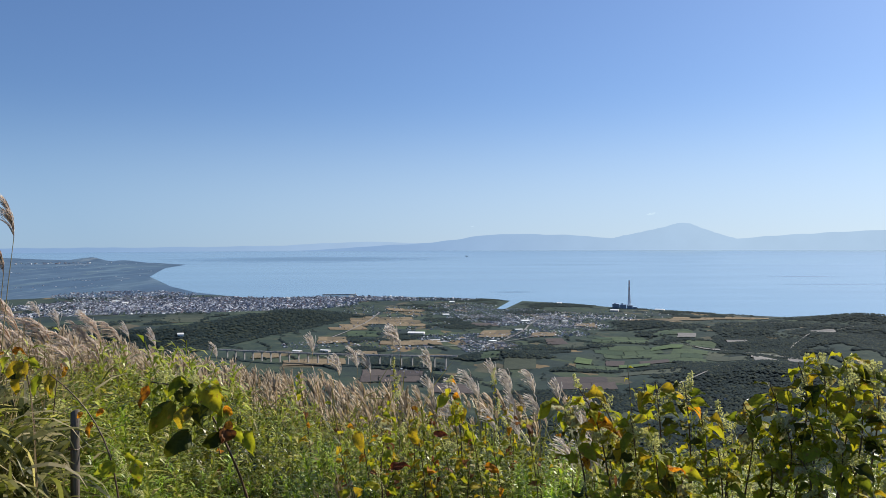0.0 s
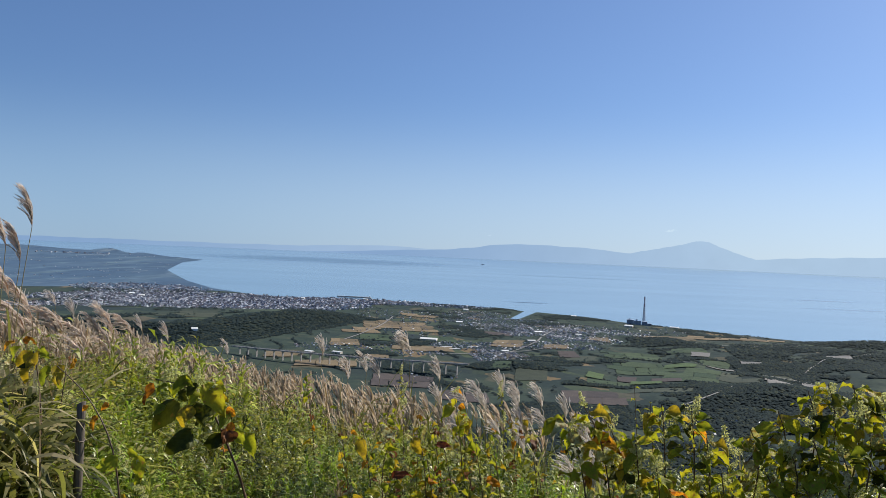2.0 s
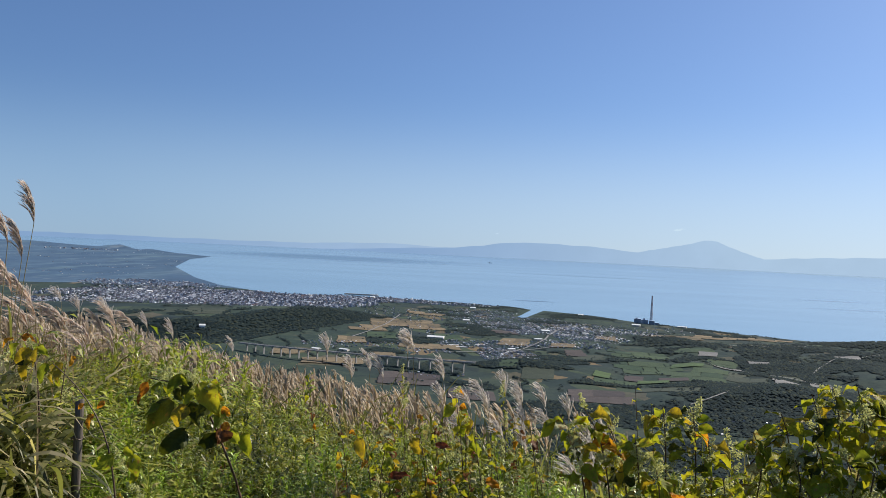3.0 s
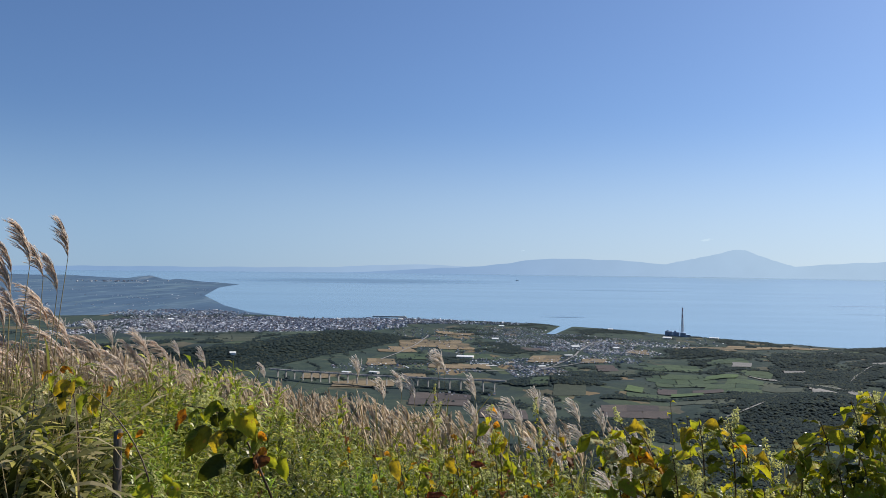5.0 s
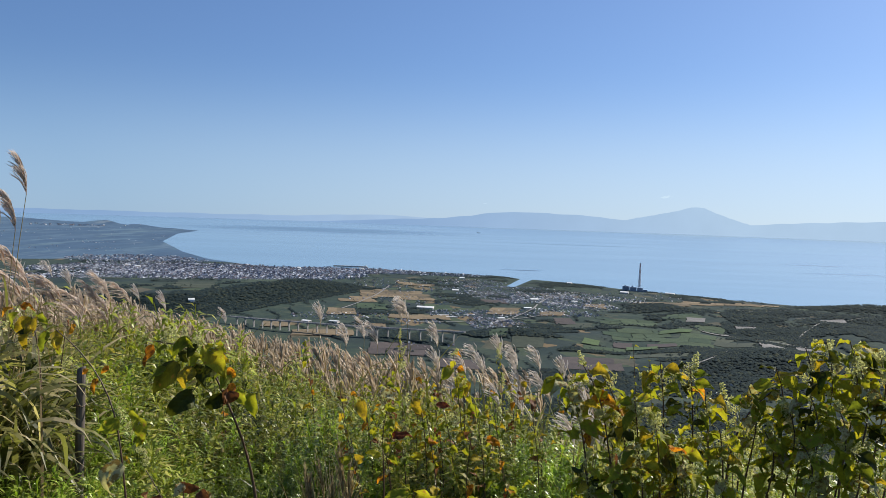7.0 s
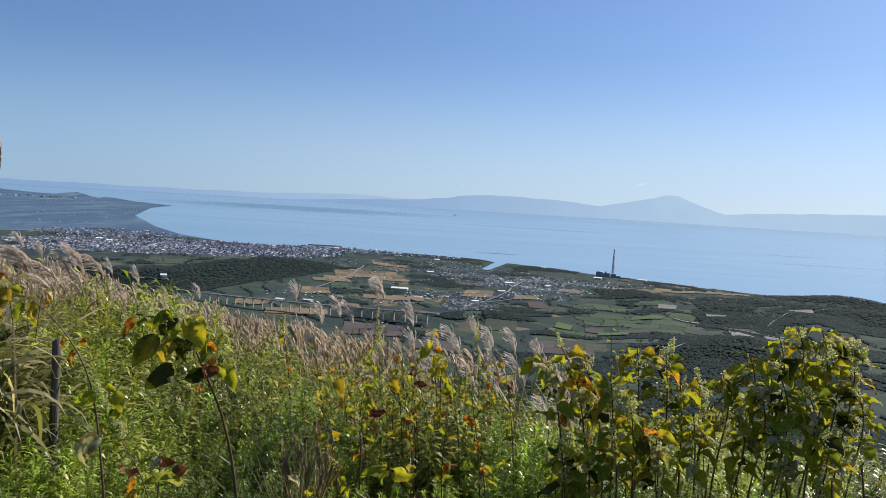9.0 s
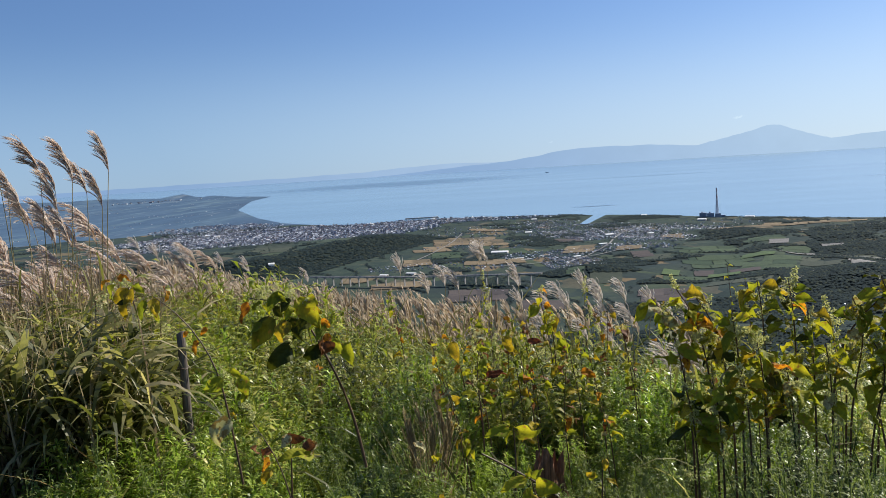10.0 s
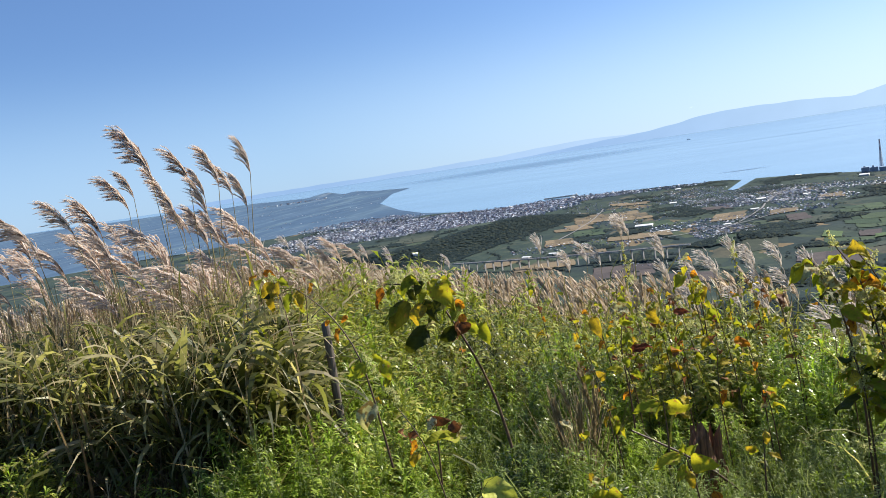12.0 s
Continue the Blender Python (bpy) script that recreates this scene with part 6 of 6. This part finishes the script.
for q, (x, y, top) in enumerate(((1.29, 3.40, 0.93), (1.40, 3.40, 1.01), (1.41, 3.30, 0.88), (1.54, 3.45, 1.09), (1.60, 3.40, 1.13), (1.70, 3.40, 1.13), (1.70, 3.30, 1.03), (1.46, 3.20, 0.94), (1.57, 3.20, 0.90), (1.31, 3.25, 0.78), (1.40, 3.10, 0.77), (1.58, 3.10, 0.76), (1.82, 3.40, 1.09), (1.82, 3.30, 0.90))):
    knotweed([(x - 0.04, y + 0.05, 0.0), (x - 0.04, y + 0.03, top * 0.5), (x + 0.02, y, top * 0.9), (x - 0.05, y - 0.02, top)], 19, [("green", 6), ("dark", 2), ("lime", 8), ("yellow", 1), ("pale", 2)],
             (0.08, 0.15), 80 + q, "knotweed stalk in a tall thicket, leaves turning yellow", 10, 0.68)
knotweed([(1.19, 3.42, 0.0), (1.17, 3.42, 0.40), (1.19, 3.41, 0.72), (1.30, 3.41, 0.89), (1.42, 3.40, 0.96)], 5, [("lime", 2), ("green", 2)], (0.10, 0.15), 99,
         "bare dark arching knotweed stalk beside a thicket", 2, 0.8, 0.007,
         [((1.30, 3.38, 0.90), "pale", 0.13, 60, 5, 30), ((1.34, 3.40, 0.95), "yellow", 0.16, 275, 14, 0)])
# bare canes that lean among the thicket
for q, (x0, y0, z0, x1, y1, z1) in enumerate(((1.36, 3.2, 0, 1.30, 3.3, 0.62), (1.50, 3.0, 0, 1.42, 3.1, 0.66), (1.62, 3.0, 0, 1.44, 3.05, 0.60), (0.95, 2.8, 0, 0.80, 2.9, 0.55), (1.58, 2.95, 0, 1.55, 3.0, 0.72), (1.72, 2.92, 0, 1.66, 3.0, 0.78), (1.84, 2.95, 0, 1.70, 3.0, 0.66), (1.30, 2.9, 0, 1.42, 3.0, 0.6), (1.95, 2.9, 0, 1.92, 3.0, 0.8), (1.1, 2.85, 0, 0.98, 2.95, 0.6), (0.70, 2.75, 0, 0.78, 2.8, 0.5), (0.2, 3.3, 0.1, -0.25, 3.05, 0.55), (1.25, 3.5, 0, 1.26, 3.5, 0.66))):
    ob = thing("bare_cane", "thin leafless brown cane leaning in the weeds", "plant", "bare canes", at=(x0, y0, z0 + gz(x0, y0)))
    v, f = tube_arrays(curve3([(0, 0, 0), ((x1 - x0) * 0.4, (y1 - y0) * 0.5, (z1 - z0) * 0.55), (x1 - x0, y1 - y0, z1 - z0)], 8), np.linspace(0.006, 0.0035, 8), 6)
    part("stem", mesh_from("stem", v, f, MAT_CANE, True), ob)

# bright broad leaves low in the weeds
LIME_PAIR = [((-0.124, 3.050, 0.545), "lime", 0.145, (-1.00, -0.25, -0.04), 0, 0), ((-0.124, 3.050, 0.549), "lime", 0.150, (0.99, -0.25, -0.16), 0, 0),
          ((-0.124, 3.050, 0.540), "lime", 0.073, (-0.53, -0.25, -0.85), 0, 0), ((-0.135, 3.050, 0.554), "lime", 0.049, (-0.89, -0.25, 0.46), 0, 0),
          ((-0.108, 3.050, 0.539), "green", 0.059, (0.71, -0.25, -0.71), 0, 0)]
knotweed([(-0.129, 3.050, 0.297), (-0.121, 3.050, 0.408), (-0.124, 3.050, 0.545)], 0, [("lime", 1)], (0.08, 0.1), 120, "low stalk with broad bright lime leaves", 0, 0.8, 0.005, LIME_PAIR)
LIME_LOW = [((-0.067, 2.850, 0.428), "lime", 0.143, (-0.97, -0.25, -0.25), 0, 0), ((-0.064, 2.850, 0.428), "lime", 0.156, (0.92, -0.25, -0.40), 0, 0),
          ((-0.072, 2.850, 0.424), "lime", 0.065, (-0.03, -0.25, 1.00), 0, 0), ((-0.061, 2.850, 0.419), "green", 0.072, (0.50, -0.25, 0.87), 0, 0),
          ((-0.066, 2.850, 0.399), "lime", 0.091, (-0.61, -0.25, -0.80), 0, 0), ((-0.052, 2.850, 0.394), "green", 0.081, (0.79, -0.25, -0.61), 0, 0),
          ((0.010, 2.750, 0.344), "orange", 0.084, (0.25, -0.25, -0.97), 0, 0), ((-0.069, 2.850, 0.378), "yellow", 0.093, (0.27, -0.25, -0.96), 0, 0)]
knotweed([(-0.031, 2.850, 0.167), (-0.038, 2.850, 0.293), (-0.067, 2.850, 0.428)], 0, [("lime", 2), ("yellow", 1)], (0.10, 0.13), 121, "low stalk with small lime and orange leaves", 0, 0.6, 0.005, LIME_LOW)
knotweed([(-0.785, 2.750, 0.196), (-0.774, 2.750, 0.304), (-0.765, 2.750, 0.397)], 0, [("lime", 1)], (0.10, 0.12), 122, "broad pale yellow-green leaf low in the weeds", 0, 0.8, 0.005,
         [((-0.787, 2.750, 0.394), "lemon", 0.240, (0.96, -0.25, -0.27), 0, 0)])
WITHERED = [((-1.032, 3.050, 0.539), "brown", 0.122, (0.98, -0.25, -0.20), 0, 0), ((-0.873, 3.050, 0.510), "pale", 0.139, (-0.93, -0.25, -0.37), 0, 0),
          ((-0.884, 3.050, 0.464), "lime", 0.200, (-0.97, -0.25, -0.24), 0, 0), ((-1.075, 3.050, 0.409), "yellow", 0.104, (-0.63, -0.25, -0.77), 0, 0),
          ((-1.085, 3.050, 0.466), "orange", 0.091, (-0.46, -0.25, -0.89), 0, 0), ((-1.064, 3.050, 0.484), "brown", 0.104, (-0.99, -0.25, -0.12), 0, 0),
          ((-0.992, 3.050, 0.555), "pale", 0.092, (-0.51, -0.25, -0.86), 0, 0), ((-0.935, 3.050, 0.533), "brown", 0.112, (0.50, -0.25, -0.87), 0, 0),
          ((-1.130, 3.050, 0.516), "brown", 0.091, (-0.47, -0.25, -0.89), 0, 0)]
knotweed([(-1.011, 3.050, 0.267), (-1.003, 3.050, 0.386), (-0.997, 3.050, 0.518)], 0, [("brown", 1)], (0.10, 0.13), 123, "withered knotweed with curled brown leaves", 0, 0.6, 0.005, WITHERED)
BOTTOM = [((-0.333, 2.700, 0.393), "lime", 0.137, (-0.50, -0.25, -0.87), 0, 0), ((-0.326, 2.700, 0.388), "lime", 0.118, (0.74, -0.25, -0.67), 0, 0),
          ((-0.339, 2.700, 0.401), "pale", 0.089, (-0.84, -0.25, 0.54), 0, 0), ((-0.336, 2.700, 0.397), "green", 0.075, (0.79, -0.25, 0.61), 0, 0),
          ((-0.354, 2.700, 0.373), "lemon", 0.138, (0.19, -0.25, -0.98), 0, 0), ((-0.365, 2.700, 0.442), "yellow", 0.051, (-0.35, -0.25, -0.93), 0, 0),
          ((-0.317, 2.700, 0.360), "green", 0.124, (0.40, -0.25, -0.91), 0, 0)]
knotweed([(-0.337, 2.700, 0.189), (-0.337, 2.700, 0.291), (-0.332, 2.700, 0.401)], 0, [("lime", 1)], (0.08, 0.11), 124, "low stalk with broad yellow-green leaves", 0, 0.5, 0.005, BOTTOM)
SMALL_YELLOW = [((0.210, 3.000, 0.443), "yellow", 0.071, (-0.02, -0.25, -1.00), 0, 0), ((0.181, 3.000, 0.368), "yellow", 0.067, (-0.96, -0.25, 0.28), 0, 0),
          ((0.199, 3.000, 0.358), "yellow", 0.075, (0.81, -0.25, -0.58), 0, 0), ((0.175, 3.000, 0.390), "lime", 0.064, (-0.52, -0.25, -0.86), 0, 0)]
knotweed([(0.191, 3.000, 0.217), (0.195, 3.000, 0.303), (0.200, 3.000, 0.410)], 0, [("lime", 1)], (0.08, 0.11), 125, "small yellowing stalk low in the weeds", 0, 0.5, 0.004, SMALL_YELLOW)
TUFT_SIDE = [((-0.547, 3.250, 0.433), "pale", 0.099, (0.79, -0.25, -0.61), 0, 0), ((-0.473, 3.250, 0.356), "lime", 0.075, (0.95, -0.25, 0.31), 0, 0),
          ((-0.379, 3.250, 0.608), "yellow", 0.071, (0.97, -0.25, 0.23), 0, 0), ((-0.424, 3.250, 0.383), "lime", 0.075, (-0.72, -0.25, -0.70), 0, 0)]
knotweed([(-0.474, 3.250, 0.230), (-0.470, 3.250, 0.303), (-0.470, 3.250, 0.376)], 0, [("lime", 1)], (0.08, 0.11), 126, "pale and yellow leaves beside the dry tuft", 0, 0.5, 0.004, TUFT_SIDE)
# single leaves that stand out on the middle stalks
MIDDLE = [((-0.391, 3.500, 0.803), "yellow", 0.139, (0.33, -0.25, -0.94), 0, 0), ((-0.165, 3.500, 0.812), "yellow", 0.123, (0.56, -0.25, -0.83), 0, 0),
          ((-0.287, 3.500, 0.765), "lime", 0.088, (0.97, -0.25, -0.25), 0, 0), ((-0.228, 3.500, 0.711), "green", 0.089, (-0.69, -0.25, -0.72), 0, 0),
          ((-0.089, 3.500, 0.643), "orange", 0.093, (0.68, -0.25, -0.73), 0, 0), ((0.157, 3.500, 0.642), "orange", 0.105, (0.94, -0.25, -0.35), 0, 0),
          ((-0.066, 3.500, 0.778), "red", 0.091, (1.00, -0.25, 0.08), 0, 0), ((-0.431, 3.500, 0.818), "orange", 0.048, (0.94, -0.25, -0.34), 0, 0),
          ((0.058, 3.500, 0.666), "yellow", 0.073, (-0.30, -0.25, -0.95), 0, 0), ((-0.252, 3.500, 0.625), "red", 0.126, (0.99, -0.25, 0.15), 0, 0),
          ((-0.303, 3.500, 0.824), "pale", 0.118, (0.96, -0.25, -0.28), 0, 0), ((-0.370, 3.500, 0.553), "yellow", 0.071, (-0.16, -0.25, -0.99), 0, 0)]
knotweed([(-0.269, 3.500, 0.292), (-0.270, 3.500, 0.444), (-0.286, 3.500, 0.645), (-0.263, 3.500, 0.775)], 6, [("green", 2), ("lime", 2)], (0.06, 0.10), 127, "low knotweed stalk with yellow and red leaves", 2, 0.5, 0.0045, MIDDLE)
BROW_LEAVES = [((0.030, 4.600, 0.736), "green", 0.167, (-0.69, -0.25, -0.72), 0, 0), ((0.036, 4.600, 0.743), "orange", 0.103, (0.58, -0.25, -0.81), 0, 0),
          ((0.063, 4.600, 0.710), "lime", 0.123, (-0.26, -0.25, -0.97), 0, 0), ((0.089, 4.600, 0.685), "yellow", 0.128, (0.14, -0.25, -0.99), 0, 0),
          ((0.017, 4.600, 0.736), "yellow", 0.061, (-0.96, -0.25, 0.26), 0, 0), ((0.083, 4.600, 0.639), "lime", 0.137, (-0.35, -0.25, -0.94), 0, 0),
          ((0.156, 4.600, 0.484), "pale", 0.153, (-0.54, -0.25, -0.84), 0, 0), ((0.116, 4.600, 0.555), "green", 0.183, (0.38, -0.25, -0.92), 0, 0)]
knotweed([(0.103, 4.600, 0.127), (0.093, 4.600, 0.358), (0.084, 4.600, 0.587), (0.056, 4.600, 0.730)], 5, [("green", 2), ("lime", 2), ("yellow", 1)], (0.08, 0.12), 128, "knotweed stalk on the brow, orange at its tip", 4, 0.4, 0.005, BROW_LEAVES)
for q, (x, y, z) in enumerate(((-0.55, 2.85, 0.3), (-0.34, 2.9, 0.3), (-0.25, 2.86, 0.22), (0.75, 2.75, 0.42))):
    knotweed([(x, y + 0.05, 0.0), (x, y + 0.02, z * 0.6), (x, y, z)], 5, [("green", 2), ("lime", 1)], (0.08, 0.12), 130 + q, "low knotweed sprout with green leaves", 0, 0.4, 0.004)

# ---- the wooden post ----
post = thing("post", "weathered grey wooden stake standing in the weeds", "post", at=(-1.672, 3.64, 0.858 - 0.955))
bm = bmesh.new()
k, rings = 12, 14
prev = None
for i in range(rings):
    z = 0.95 * i / (rings - 1)
    ring = []
    for j in range(k):
        a = 2 * math.pi * j / k
        rad = 0.0195 * (1 + 0.07 * noise.noise(Vector((math.cos(a) * 2, math.sin(a) * 2, z * 5))) + 0.05 * noise.noise(Vector((math.cos(a) * 6, math.sin(a) * 6, z * 2))))
        ring.append(bm.verts.new((rad * math.cos(a) + 0.006 * z, rad * math.sin(a), z + (0.008 * math.cos(a) if i == rings - 1 else 0))))
    if prev:
        for j in range(k):
            bm.faces.new((prev[j], prev[(j + 1) % k], ring[(j + 1) % k], ring[j]))
    prev = ring
cap = bm.verts.new((0.006, 0, 0.955))
for j in range(k):
    bm.faces.new((prev[j], prev[(j + 1) % k], cap))
me = bpy.data.meshes.new("shaft")
bm.to_mesh(me)
bm.free()
me.materials.append(MAT_POST)
for p in me.polygons:
    p.use_smooth = True
part("shaft", me, post)
v, f = tube_arrays([(0.0245 * math.cos(a), 0.0245 * math.sin(a), 0.78 + 0.004 * math.sin(3 * a)) for a in np.linspace(0, 2 * math.pi, 17)], [0.003] * 17, 5)
part("wire", mesh_from("wire", v, f, MAT_CANE, True), post, "rusty wire loop")

# ---- rotten stump ----
stump = thing("stump", "broken reddish brown rotten stump in the weeds", "stump", at=(-0.0, 3.43, gz(-0.0, 3.43) - 0.03))
bm = bmesh.new()
k, rings = 20, 8
prev = None
srng = np.random.default_rng(77)
tops = srng.uniform(0.29, 0.46, k)
for i in range(rings):
    ring = []
    for j in range(k):
        a = 2 * math.pi * j / k
        rad = 0.058 * (1.25 - 0.35 * i / rings) * (1 + 0.16 * math.sin(5 * a + 1) + 0.14 * srng.normal())
        ring.append(bm.verts.new((rad * math.cos(a), rad * math.sin(a), tops[j] * i / (rings - 1))))
    if prev:
        for j in range(k):
            bm.faces.new((prev[j], prev[(j + 1) % k], ring[(j + 1) % k], ring[j]))
    prev = ring
cap = bm.verts.new((0, 0, 0.3))
for j in range(k):
    bm.faces.new((prev[j], prev[(j + 1) % k], cap))
me = bpy.data.meshes.new("trunk")
bm.to_mesh(me)
bm.free()
me.materials.append(MAT_STUMP)
part("trunk", me, stump)

# ---- dry grass tuft with drooping brown heads ----
tuft = thing("dry_tuft", "dry tan reed tuft with feathery drooping heads", "plant", at=(-0.50, 3.42, gz(-0.50, 3.42)))
h, hh = Heap(), Heap()
for q in range(26):
    v, f = blade(srng.uniform(0.4, 0.72), 0.006, srng.uniform(0.3, 1.1), 5)
    h.many(v, f, turns(np.array([[srng.normal(0, 0.03), srng.normal(0, 0.03), 0]]), [srng.uniform(0, 6.3)], [srng.normal(0, 0.12)], [srng.normal(0, 0.12)]))
part("stem", h.mesh("stem", MAT_STEM), tuft)
_, tuft_hair = plume(380, 18, 20, 0.36, 0.12, 0.0032, 0.7, 0.05, 50)
tuft_head = tuft_hair.mesh("seed_head", MAT_STRAW)
for q in range(8):
    part("seed_head", tuft_head, tuft, "feathery tan seed head", pose(srng.normal(0, 0.04), srng.normal(0, 0.03), srng.uniform(0.22, 0.40), srng.normal(0, 11), srng.normal(0, 11), srng.uniform(0, 360)) @ Matrix.Scale(srng.uniform(0.6, 0.9), 4))
h = Heap()
for q in range(90):
    v, f = blade(srng.uniform(0.35, 0.66), 0.0035, srng.uniform(0.1, 0.7), 4)
    h.many(v, f, turns(np.array([[srng.normal(0, 0.03), srng.normal(0, 0.03), 0.02]]), [srng.uniform(0, 6.3)], [srng.normal(0, 0.14)], [srng.normal(0, 0.14)]))
part("awn", h.mesh("awn", MAT_STRAW), tuft)

# slender seeding weeds that stand above the thickets
for q, (x, y, top) in enumerate(((0.745, 3.24, 1.11), (0.80, 3.20, 1.06), (1.13, 3.30, 0.92), (0.66, 3.3, 1.0), (1.22, 3.5, 0.82), (-0.30, 4.9, 0.9), (0.3, 4.8, 0.85))):
    knotweed([(x + 0.03, y, 0.0), (x + 0.02, y, top * 0.6), (x - 0.02, y, top)], 16, [("lime", 2), ("green", 2)], (0.02, 0.04), 150 + q, "slender weed stalk with small leaves and seeds", 5, 0.5, 0.0028)
